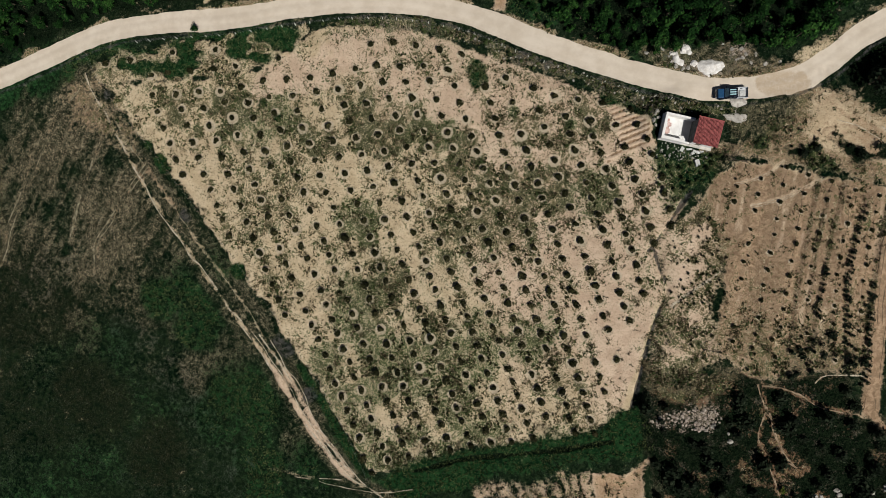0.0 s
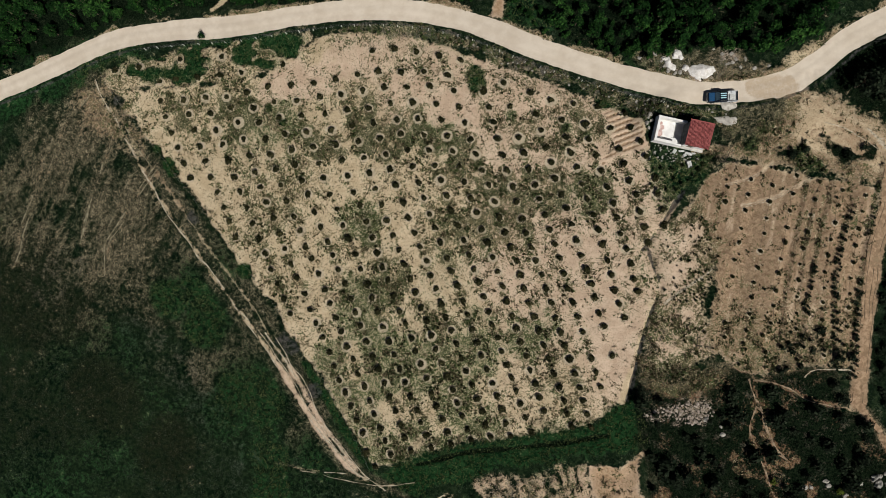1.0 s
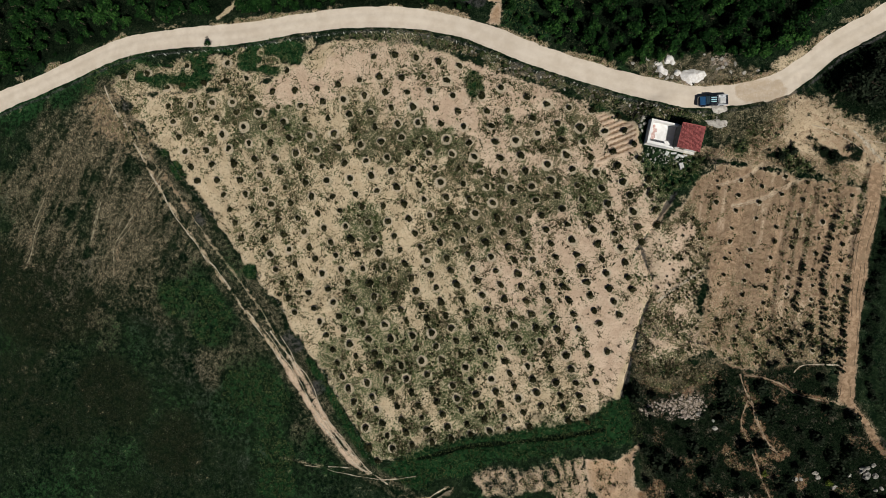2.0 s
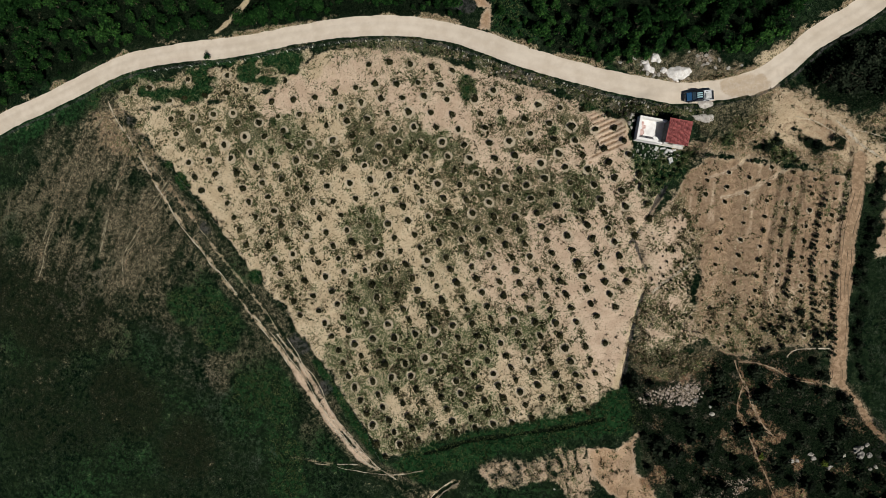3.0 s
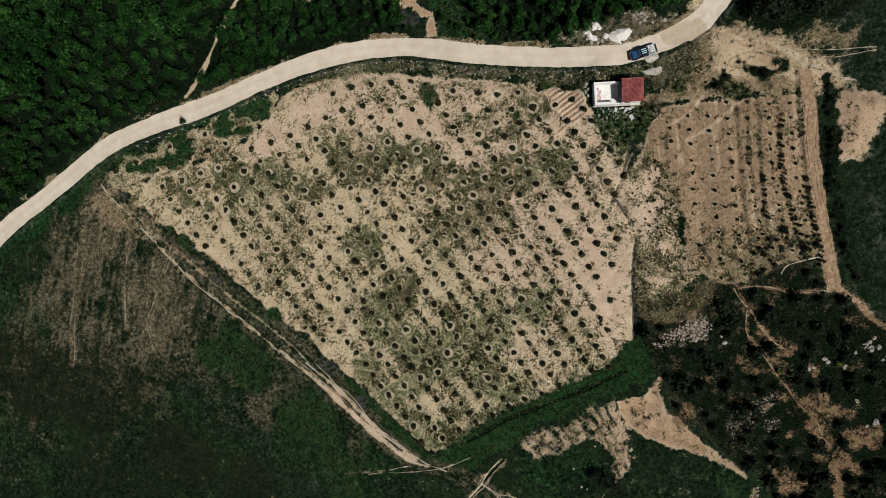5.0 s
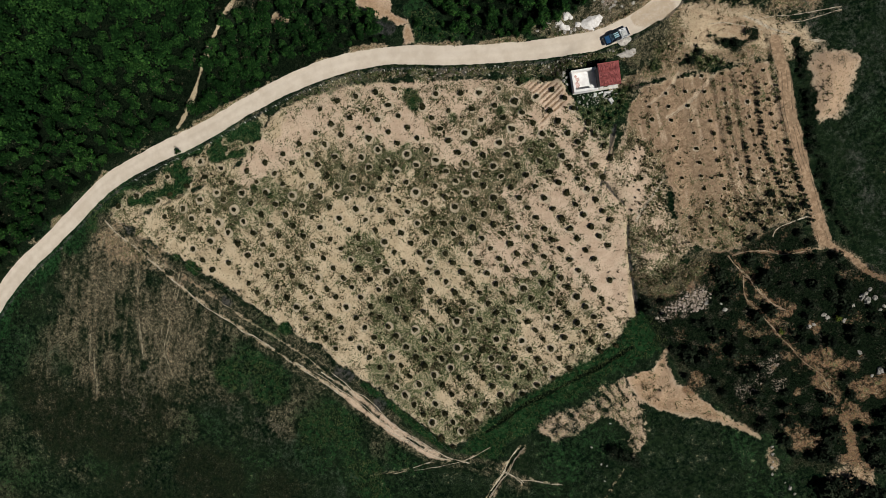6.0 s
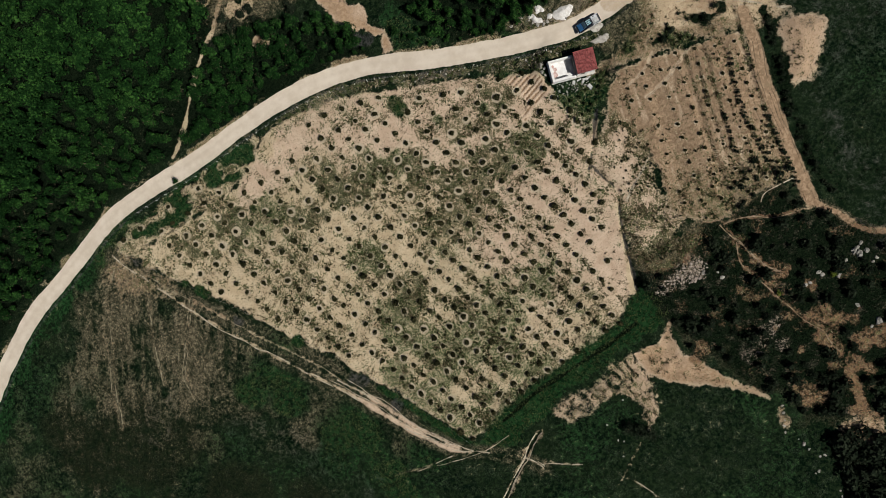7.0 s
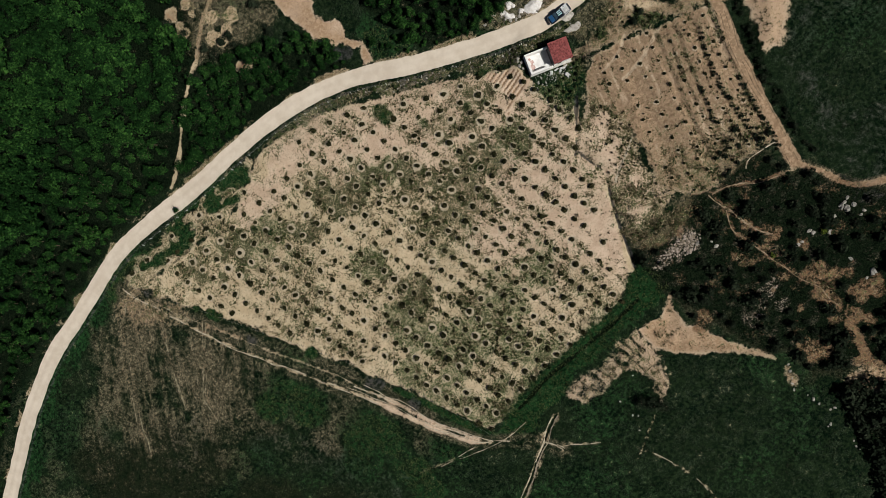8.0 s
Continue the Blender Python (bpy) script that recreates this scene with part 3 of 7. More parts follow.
FIELD_ROWS.append([(54.18, 16.72), (53.93, 13.8), (53.62, 11.09), (53.4, 8.46), (53.31, 6.11), (52.91, 3.41), (52.74, 1.16), (52.51, -1.56), (52.42, -3.92), (52.29, -6.66), (51.22, -8.69), (51.93, -11.34)])
FIELD_ROWS.append([(57.49, 16.02), (57.15, 13.13), (56.78, 10.73), (56.38, 8.04), (55.98, 5.35), (55.79, 2.92), (55.78, 0.47), (55.83, -2.18), (55.9, -4.74), (56.07, -7.21), (56.33, -9.68), (56.61, -11.97)])
FIELD_ROWS.append([(60.81, 14.93), (60.45, 12.55), (60.23, 9.84), (59.82, 7.17), (59.54, 4.67), (59.32, 2.06), (59.49, -0.4), (59.5, -2.65), (59.55, -5.38), (59.92, -7.57), (60.36, -10.84)])
FIELD_ROWS.append([(64.08, 14.34), (63.88, 11.85), (63.57, 9.17), (63.26, 6.49), (63.22, 3.87), (63.04, 1.47), (63.11, -0.97), (63.13, -3.11), (63.15, -6.02), (63, -8.91), (62.92, -11.13)])


def axis(lo, hi, step, far):
    """Even steps from lo to hi, then ever wider ones out to far."""
    mid = np.arange(lo, hi + step, step)
    out = [step]
    while sum(out) < far:
        out.append(out[-1] * 1.35)
    out = np.cumsum(out)
    return np.concatenate([mid[0] - out[::-1], mid, mid[-1] + out])


def slope(x, y):
    """The even hillside, which levels off far away."""
    run = np.abs(x)
    run = np.where(run < 130, run, 130 + 200 * np.tanh((run - 130) / 200))
    return 0.14 * np.sign(x) * run - 0.005 * np.clip(y, -300, 300)


def build_ground():
    gx, gy = axis(-122, 98, 0.3, 2400), axis(-90, 104, 0.3, 2400)
    X, Y = np.meshgrid(gx, gy)
    inner = (np.abs(X + 12) < 115) & (np.abs(Y - 7) < 102)
    wob = lambda size, k, seed: (vnoise(X, Y, size, seed) - 0.5) * k
    fray = wob(3.1, 1.6, 1) + wob(1.1, 0.9, 2)
    level_road = soft(near_line(X, Y, ROAD)[0], 1.2, 3.2)
    Z = slope(X, Y) + wob(14, 0.5, 3) + level_road * (wob(3.5, 0.22, 4) + wob(0.9, 0.08, 5))
    far = np.hypot(X, Y)
    Z += soft(far, 130, 600) * wob(160, 30, 6)
    m = {k: np.zeros(X.shape) for k in ("soil", "pale", "lush", "dry", "scrub", "red", "weed", "basin", "thatch", "ash_shade", "rust", "stone")}

    def area(key, ring, value=1.0, edge=1.2, wander=1.0, grow=0.0):
        d = in_area(X, Y, ring) + fray * wander + grow
        a = soft(d, -edge, edge)
        m[key] = np.maximum(m[key], value * a)
        return a

    def line(key, path, width, value=1.0, edge=0.25, wander=0.25):
        d, s = near_line(X, Y, path)
        a = 1 - soft(d + fray * wander, width / 2 - edge, width / 2 + edge)
        m[key] = np.maximum(m[key], value * a)
        return d, a

    def spot(key, x, y, r, value=1.0):
        d = np.hypot(X - x, Y - y)
        m[key] = np.maximum(m[key], value * soft(r - d + fray * 0.8, -0.35 * r, 0.35 * r))

    # meadow: dry and green stretches
    west = soft(-X - Y * 0.3, -15, 30) * soft(Y, -45, -15)
    m["dry"] = (0.08 + 0.92 * west) * (0.32 * soft(vnoise(X, Y, 17, 11), 0.3, 0.8) + 0.3 * soft(vnoise(X, Y, 5, 12), 0.35, 0.85))
    dry_west = in_area(X, Y, DRY_WEST)
    patchy = 0.5 + 0.5 * soft(vnoise(X, Y, 6, 15), 0.2, 0.7) + 0.3 * vnoise(X, Y * 0.5, 2.2, 16)
    m["dry"] = np.maximum(m["dry"], 0.66 * patchy * soft(dry_west + 9 * (vnoise(X, Y, 7, 14) - 0.5), -8, 8))
    (ax, ay), (bx, by) = [(-67.17, 21.78), (-75.53, 0.54)]
    c, s = (bx - ax) / math.hypot(bx - ax, by - ay), (by - ay) / math.hypot(bx - ax, by - ay)
    streak = vnoise((X * c + Y * s) / 6, Y * c - X * s, 0.7, 17)
    m["dry"] = np.clip(m["dry"] + 0.55 * (streak - 0.45) * soft(dry_west, -14, 3), 0, 1)
    m["lush"] = 0.42 * soft(vnoise(X, Y, 11, 13), 0.4, 0.9) * (1 - 0.6 * soft(dry_west, -6, 4))
    for x, y in GREEN_SPOTS:
        spot("lush", x, y, 5.5, 0.45)
    for x, y in GREY_SPOTS:
        spot("dry", x, y, 5.5, 0.5)
    m["thatch"] = 0.5 * soft(vnoise(X, Y, 13, 18), 0.45, 0.8) * soft(-X, 20, 60)
    for x, y in THATCH:
        spot("thatch", x, y, 6.5, 0.7)
        m["dry"] *= 1 - 0.35 * soft(6 - np.hypot(X - x, Y - y) + fray, -4, 4)
        m["lush"] *= 1 - 0.6 * soft(6 - np.hypot(X - x, Y - y) + fray, -4, 4)
    for x, y in STRAW:
        spot("dry", x, y, 2.8, 0.42)
    for x, y in LUSH_SPOTS:
        spot("lush", x, y, 4.2, 0.52)
        m["dry"] *= 1 - 0.6 * soft(3.6 - np.hypot(X - x, Y - y) + fray, -1.5, 1.5)
    m["ash_shade"] = np.maximum(m["ash_shade"], 0.34 * soft(X, 66, 74) * soft(vnoise(X, Y, 9, 76), 0.15, 0.6))
    for x, y in SLATE:
        spot("ash_shade", x, y, 5.0, 0.3)
    # earth
    orch = area("soil", ORCHARD, 1.0, 0.9)
    m["weed"] = orch * (0.44 + 0.08 * soft(-X, 15, 35) + 0.12 * (vnoise(X * 0.9 + Y * 0.44, (Y * 0.9 - X * 0.44) / 7, 1.5, 24) * 2 - 1) + 0.2 * soft(vnoise(X, Y, 9, 21), 0.35, 0.75) * (0.5 + 0.5 * vnoise(X, Y, 2.5, 22)))
    for x, y, r, v in WEEDY:
        d = np.hypot(X - x, Y - y) + fray * 3.6
        m["weed"] = np.maximum(m["weed"], orch * v * soft(-d, -r, -0.35 * r))
    for x, y, r in BARE:
        d = np.hypot(X - x, Y - y) + fray * 2.2
        m["weed"] *= 1 - 0.36 * soft(-d, -r, -0.2 * r)
    # weeds follow the planted rows, and the lanes between them are trodden
    field = orch > 0.05
    fx, fy = X[field], Y[field]
    lane = np.full(fx.shape, 1e9)
    for row in ORCHARD_ROWS[1:-1]:
        lane = np.minimum(lane, near_line(fx, fy, [*row[:-1:5], row[-1]])[0])
    m["weed"][field] = np.clip(m["weed"][field] + 0.28 * np.exp(-((lane / 0.95) ** 2)) - 0.16, 0, 1)
    for x, y, r in DENSE:
        g = orch * soft(r - np.hypot(X - x, Y - y) + fray * 0.5, -0.5, 0.5)
        m["lush"] = np.maximum(m["lush"], g)
        m["soil"] *= 1 - 0.6 * g
    g = np.zeros(X.shape)
    for x, y, r in GREENISH:
        d = np.hypot(X - x, Y - y) + fray * 2.5
        g = np.maximum(g, orch * soft(-d, -r, -0.3 * r))
    m["lush"] = np.maximum(m["lush"] * (1 - 0.5 * orch * (m["lush"] < 0.5)), 0.6 * g)
    m["lush"] = np.maximum(m["lush"], 0.17 * orch * soft(-X, -25, 15))
    m["soil"] *= 1 - 0.16 * g
    m["weed"] = np.maximum(m["weed"], 0.7 * g)
    m["dry"] *= 1 - orch
    m["red"] = orch * soft(0.55 * X + 0.75 * vnoise(X, Y, 12, 23) * 14 + 0.35 * Y, -6, 22)
    for x, y in PINK_SPOTS:
        g = orch * soft(3.6 - np.hypot(X - x, Y - y) + fray * 2.0, -1.8, 2.0)
        m["red"] = np.maximum(m["red"], 0.8 * g)
        m["weed"] *= 1 - 0.25 * g
    a = area("soil", FIELD, 1.0, 1.0)
    m["weed"] = np.maximum(m["weed"], a * (0.2 + 0.42 * soft(-Y - 4 + fray * 3, -8, 10)))
    (px, py), (qx, qy) = FIELD_ROWS[2][1], FIELD_ROWS[2][9]
    c, s = (qx - px) / math.hypot(qx - px, qy - py), (qy - py) / math.hypot(qx - px, qy - py)
    along, across = X * c + Y * s, Y * c - X * s
    furrow = 0.6 * vnoise(along / 14, across, 1.1, 47) + 0.4 * vnoise(along / 6, across, 0.5, 48)
    m["dry"] = np.maximum(m["dry"], a * np.clip(0.3 + 1.1 * furrow, 0, 1))
    m["weed"] = np.maximum(m["weed"], a * soft(furrow, 0.62, 0.85) * 0.6)
    m["red"] = np.maximum(m["red"], a * 0.6)
    m["rust"] = np.maximum(m["rust"], a * (0.1 + 0.4 * soft(vnoise(along / 10, across, 2.2, 50), 0.45, 0.8)))
    Z += 0.16 * a * (furrow - 0.5)
    a = area("soil", MIDDLE, 0.8, 1.5)
    open_earth = soft(vnoise(X, Y, 4.5, 58), 0.42, 0.7)
    m["weed"] = np.maximum(m["weed"], a * (0.66 - 0.34 * open_earth))
    m["dry"] = np.maximum(m["dry"], a * (0.5 - 0.35 * open_earth))
    m["red"] = np.maximum(m["red"], a * 0.7)
    for x, y, r in MIDDLE_BARE:
        g = soft(r - np.hypot(X - x, Y - y) + fray * 0.9, -0.5, 0.8)
        m["soil"] = np.maximum(m["soil"], g)
        m["weed"] = m["weed"] * (1 - 0.75 * g)
        m["dry"] *= 1 - 0.9 * g
    a = area("soil", YARD, 0.8, 1.5)
    m["weed"] = np.maximum(m["weed"], a * 0.5)
    m["dry"] = np.maximum(m["dry"], a * 0.8)
    m["soil"] *= 1 - 0.45 * a * soft(vnoise(X, Y, 2.6, 43), 0.45, 0.75)
    m["lush"] = np.maximum(m["lush"], 0.8 * a * soft(vnoise(X, Y, 2.6, 43), 0.5, 0.75))
    a = area("soil", HOUSE_SIDE, 0.5, 1.2)
    m["soil"] *= 1 - 0.5 * a * soft(vnoise(X, Y, 2.2, 46), 0.45, 0.7)
    m["weed"] = np.maximum(m["weed"], 0.8 * a)
    m["dry"] = np.maximum(m["dry"], 0.6 * a)
    a = area("soil", DIRT, 1.0, 1.5)
    m["weed"] *= 1 - 0.7 * a
    m["dry"] = np.maximum(m["dry"] * (1 - 0.7 * a), (0.15 + 0.6 * vnoise(X, Y, 3.0, 49)) * a)
    m["rust"] = np.maximum(m["rust"], 0.4 * a)
    m["lush"] *= 1 - a
    a = area("lush", HOUSE_GREEN, 0.8, 1.5)
    m["soil"] = np.maximum(m["soil"] * (1 - 0.4 * a), 0.4 * a)
    m["weed"] = np.maximum(m["weed"], 0.7 * a)
    a = area("soil", MOUND, 0.95, 1.2)
    m["weed"] = np.maximum(m["weed"], 0.22 * a)
    m["red"] = np.maximum(m["red"], 0.8 * a)
    m["rust"] = np.maximum(m["rust"], 0.6 * a)
    m["dry"] = np.maximum(m["dry"], 0.3 * a)
    a = area("soil", CLAY, 1.0, 0.7, 0.6)
    m["weed"] = np.maximum(m["weed"] * (1 - a), a * 0.2)
    m["rust"] = np.maximum(m["rust"], a * (0.55 + 0.5 * vnoise(X, Y, 3.0, 53)))
    m["red"] = np.maximum(m["red"], a * 0.9)
    ribs = np.abs(vnoise(X + 0.4 * Y, (Y - 0.4 * X) / 2.5, 1.5, 54) * 2 - 1)
    a = area("soil", CLAY_FOOT, 0.85, 1.0, 0.9, 0.3)
    m["soil"] *= 1 - 0.55 * a * (1 - soft(ribs, 0.12, 0.4))
    m["weed"] = np.maximum(m["weed"], a * 0.42)
    m["rust"] = np.maximum(m["rust"], a * 0.5)
    m["stone"] = np.maximum(m["stone"], a * 0.3 * soft(26 - X, 0, 8))
    m["red"] = np.maximum(m["red"], a * 0.9)
    Z += 0.3 * a * ribs
    a = area("soil", CLEARING, 0.2, 2.0)
    m["dry"] = np.maximum(m["dry"], 0.7 * a)
    for x, y, r in CLEARED:
        spot("soil", x, y, r, 0.9)
        spot("rust", x, y, r, 0.55)
        m["dry"] *= 1 - 0.8 * soft(r - np.hypot(X - x, Y - y) + fray * 0.8, -0.5, 0.5)
    m["weed"] = np.maximum(m["weed"], 0.5 * a)
    a = area("soil", SPUR, 0.95, 0.7, 0.8)
    m["dry"] = np.maximum(m["dry"] * (1 - a), 0.4 * a)
    m["red"] = np.maximum(m["red"], a)
    m["rust"] = np.maximum(m["rust"], a * (0.35 + 0.6 * vnoise(X, Y, 3.5, 55)))
    m["weed"] *= 1 - a
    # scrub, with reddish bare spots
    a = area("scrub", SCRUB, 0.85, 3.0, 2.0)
    m["soil"] = np.maximum(m["soil"], a * 0.24 * soft(vnoise(X, Y, 3.5, 45), 0.5, 0.85))
    m["weed"] = np.maximum(m["weed"], a * 0.25)
    m["dry"] = np.maximum(m["dry"], a * 0.95)
    m["red"] = np.maximum(m["red"], a * 0.9)
    for x, y, r in SCRUB_EARTH:
        spot("soil", x, y, r * 1.15, 0.4 + 0.07 * r)
        spot("red", x, y, r, 0.9)
        spot("rust", x, y, r, 0.7)
        spot("weed", x, y, r, 0.3)
    for x, y, r in SCRUB_STONE:
        spot("stone", x, y, r, 0.34)
    d, _ = line("soil", CLAY_STREAK, 1.8, 0.75, 0.7)
    line("rust", CLAY_STREAK, 2.4, 0.8, 0.7)
    a = area("soil", UPPER_SCRUB, 0.55, 2.5, 2.0)
    m["weed"] = np.maximum(m["weed"], a * 0.82)
    m["scrub"] *= 1 - 0.35 * a
    a = area("stone", PINK_ROCK, 0.5, 1.5, 1.6)
    a = area("soil", PINK_ROCK, 0.3, 1.5, 1.6)
    m["dry"] *= 1 - 0.7 * a
    m["weed"] = np.maximum(m["weed"] * (1 - a), a * 0.5)
    for ring in FIELD_GREEN:
        a = area("scrub", ring, 0.45, 1.5, 1.6)
        m["soil"] *= 1 - 0.4 * a
        m["weed"] = np.maximum(m["weed"], 0.6 * a)
    a = area("soil", SHOULDER, 0.75, 1.2)
    m["weed"] = np.maximum(m["weed"], 0.4 * a)
    a = area("soil", CORNER, 0.58, 4.0, 2.2, 0.8)
    m["dry"] = np.maximum(m["dry"], 0.85 * a)
    m["weed"] = np.maximum(m["weed"], 0.5 * a)
    d, _ = near_line(X, Y, ROAD)
    side = soft(6.6 - d + fray * 2.2, -1.2, 2.5) * soft(-X - 55, 0, 3) * (Y < np.interp(X, [p[0] for p in ROAD[:60]], [p[1] for p in ROAD[:60]]))
    m["lush"] = np.maximum(m["lush"], 0.58 * side)
    m["soil"] *= 1 - 0.8 * side
    # green edges
    a = area("lush", SOUTH_STRIP, 0.85, 2.4, 1.8, 0.8)
    m["soil"] *= 1 - 0.85 * a
    # near-black line along the bottom of the ditch
    d, _ = line("scrub", SOUTH_DITCH, 0.75, 1.0)
    Z -= 0.3 * np.exp(-((d / 0.35) ** 2))
    a = area("soil", VERGE, 0.9, 1.2, 1.2)
    m["weed"] = np.maximum(m["weed"], 0.62 * a)
    m["red"] *= 1 - 0.6 * a
    m["dry"] *= 1 - 0.8 * a
    for ring in VERGE_GREEN:
        a = area("lush", ring, 0.0, 0.9, 1.2, 0.5)
        a = a * soft(0.65 * vnoise((X * 0.96 + Y * 0.28) / 2.6, Y * 0.96 - X * 0.28, 1.1, 41) + 0.35 * vnoise(X, Y, 1.2, 42), 0.26, 0.46)
        m["lush"] = np.maximum(m["lush"], 0.9 * a)
        m["soil"] *= 1 - 0.85 * a
        m["weed"] *= 1 - a
    d, _ = line("lush", EDGE_GREEN, 1.7, 0.75, 0.5)
    m["soil"] *= 1 - 0.9 * (1 - soft(d, 0.5, 1.2))
    for x, y in EDGE_CLUMPS:
        spot("lush", x, y, 1.1, 0.9)
        m["soil"] *= 1 - 0.9 * soft(1.1 - np.hypot(X - x, Y - y) + fray * 0.5, -0.4, 0.4)
    a = area("scrub", BANK, 0.45, 0.8)
    m["soil"] *= 1 - 0.35 * a
    m["weed"] = np.maximum(m["weed"], 0.75 * a)
    m["soil"] = np.maximum(m["soil"], 0.5 * a)
    m["dry"] = np.maximum(m["dry"], 0.25 * a)
    m["lush"] = np.maximum(m["lush"], 0.55 * a * soft(vnoise(X, Y, 5, 44), 0.5, 0.75))
    m["ash_shade"] = np.maximum(m["ash_shade"], 0.5 * a * soft(vnoise(X, Y, 3.2, 59), 0.25, 0.6))
    m["stone"] = np.maximum(m["stone"], 0.3 * a * soft(vnoise(X, Y, 2.6, 60), 0.4, 0.7))
    # woods and thicket get the same near-black floor as the scrub
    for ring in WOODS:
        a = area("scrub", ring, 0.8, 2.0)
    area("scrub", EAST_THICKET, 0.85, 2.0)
    a = area("lush", SPUR_SLOPE, 0.5, 1.2)
    m["scrub"] *= 1 - 0.85 * a
    a = area("soil", EAST_SLOPE, 0.5, 1.4)
    m["dry"] = np.maximum(m["dry"], 0.7 * a)
    m["scrub"] *= 1 - a
    m["rust"] = np.maximum(m["rust"], 0.5 * a)
    m["weed"] = np.maximum(m["weed"], 0.5 * a)
    for path in DIRT_TRACKS:
        d, _ = near_line(X, Y, path)
        Z -= 0.1 * np.exp(-(((d - 0.6) / 0.22) ** 2))
        m["dry"] = np.maximum(m["dry"], 0.6 * np.exp(-(((d - 0.6) / 0.25) ** 2)))
    a = area("soil", ROUGH_STRIP, 0.36, 1.0, 1.4)
    m["stone"] = np.maximum(m["stone"], 0.24 * a)
    m["ash_shade"] = np.maximum(m["ash_shade"], 0.35 * a * soft(vnoise(X, Y, 2.2, 75), 0.4, 0.7))
    m["dry"] = np.maximum(m["dry"], 0.7 * a)
    m["weed"] = np.maximum(m["weed"], 0.6 * a)
    m["scrub"] *= 1 - 0.7 * a
    # tracks and paths
    d, a = line("dry", TRACK_WEST, 3.4, 0.58, 1.1)
    line("dry", TRACK_EAST, 3.2, 0.6, 0.9)
    m["lush"] *= 1 - 0.8 * a
    worn = soft(-Y, 14, 26) * (1 - soft(X, -13, -7))
    for path, deep in ((TRACK_WEST, 0.52), (TRACK_EAST, 0.42)):
        d, _ = near_line(X, Y, path)
        m["soil"] = np.maximum(m["soil"], (deep * (1 - 0.5 * soft(X, -13, -7)) + 0.26 * worn) * (1 - soft(d + fray * 0.25, 0.15, 0.62 + 0.35 * worn)))
        m["dry"] *= 1 - 0.45 * (1 - soft(d, 0.4, 0.9))
        m["red"] = np.maximum(m["red"], 0.7 * worn * (1 - soft(d, 1, 2)))
        Z -= 0.1 * np.exp(-((d / 0.3) ** 2))
    d, _ = line("dry", ASH_LINE, 2.4, 0.56, 0.8)
    m["ash_shade"] = np.maximum(m["ash_shade"], 0.3 * (1 - soft(d + fray * 1.0, 0.1, 1.1)) * soft(vnoise(X, Y, 4, 57), 0.2, 0.6))
    for x, y in ASH:
        spot("ash_shade", x, y, 1.3, 0.62)
        m["soil"] *= 1 - 0.75 * soft(1.5 - np.hypot(X - x, Y - y) + fray * 0.4, -0.3, 0.6)
    for path in FOOTPATHS:
        line("soil", path, 0.4, 0.4)
    for path in FOOTPATHS[2:5]:
        line("soil", path, 0.8, 0.55, 0.4)
        line("rust", path, 1.4, 0.35, 0.5)
    line("scrub", FENCE_LINE, 0.3, 0.6)
    for path in MEADOW_RUTS:
        d, _ = line("dry", path, 1.3, 0.8, 0.6)
        m["soil"] = np.maximum(m["soil"], 0.22 * (1 - soft(d + fray * 0.3, 0.1, 0.5)))
        Z -= 0.08 * np.exp(-((d / 0.25) ** 2))
    for path in FIELD_TRACKS:
        d, _ = near_line(X, Y, path)
        Z -= 0.08 * np.exp(-((d / 0.25) ** 2))
        m["weed"] *= 1 - 0.6 * (1 - soft(d, 0.2, 0.5))
        m["dry"] *= 1 - 0.35 * (1 - soft(d + fray * 0.2, 0.1, 0.45))
    for path in (EAST_BELT, *HEDGES):
        d, _ = near_line(X, Y, path)
        belt = (1 - soft(d + fray * 1.1, 0.3, 1.5)) * soft(vnoise(X, Y, 2.4, 56), 0.2, 0.5)
        m["scrub"] = np.maximum(m["scrub"], 0.85 * belt)
        m["soil"] *= 1 - 0.85 * belt
    d, _ = line("soil", RILL, 1.5, 0.5, 0.5)
    Z -= 0.35 * np.exp(-((d / 0.45) ** 2))
    # near-black line down the middle of the rill
    line("scrub", RILL, 0.4, 0.9)
    m["soil"] *= 1 - 0.8 * (d < 0.28)
    line("soil", FIELD_TAIL, 1.1, 0.9, 0.4)
    line("dry", FIELD_PATH, 2.6, 0.75, 0.4)
    line("dry", FIELD_TAIL, 2.0, 0.9, 0.4)
    d, a = line("soil", FIELD_PATH, 2.3, 1.0, 0.4)
    line("rust", FIELD_PATH, 2.6, 0.5, 0.5), line("rust", FIELD_TAIL, 2.0, 0.5, 0.5)
    m["weed"] *= 1 - 0.8 * a
    line("soil", WOOD_PATH, 0.9, 0.95, 0.4)
    line("dry", WOOD_PATH, 1.0, 0.35)
    line("soil", EAST_RIM, 1.4, 1.0)
    for path in RISERS:
        d, _ = near_line(X, Y, path)
        side = np.sign(X - np.interp(Y, [p[1] for p in path][::-1], [p[0] for p in path][::-1]))
        Z += 0.3 * side * np.exp(-d / 1.3) * soft(d, 0, 0.25)
        m["weed"] = np.maximum(m["weed"], 0.62 * (1 - soft(d + fray * 0.35, 0.0, 0.4)))
    # dark grey line in the colour along the dug gully and rim ditch
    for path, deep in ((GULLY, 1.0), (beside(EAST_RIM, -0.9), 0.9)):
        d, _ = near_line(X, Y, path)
        m["ash_shade"] = np.maximum(m["ash_shade"], deep * (1 - soft(d + fray * 0.3, 0.06, 0.4)))
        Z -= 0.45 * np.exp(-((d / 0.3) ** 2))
    d = in_area(X, Y, MOUND)
    Z += 1.2 * soft(d, -1, 4)
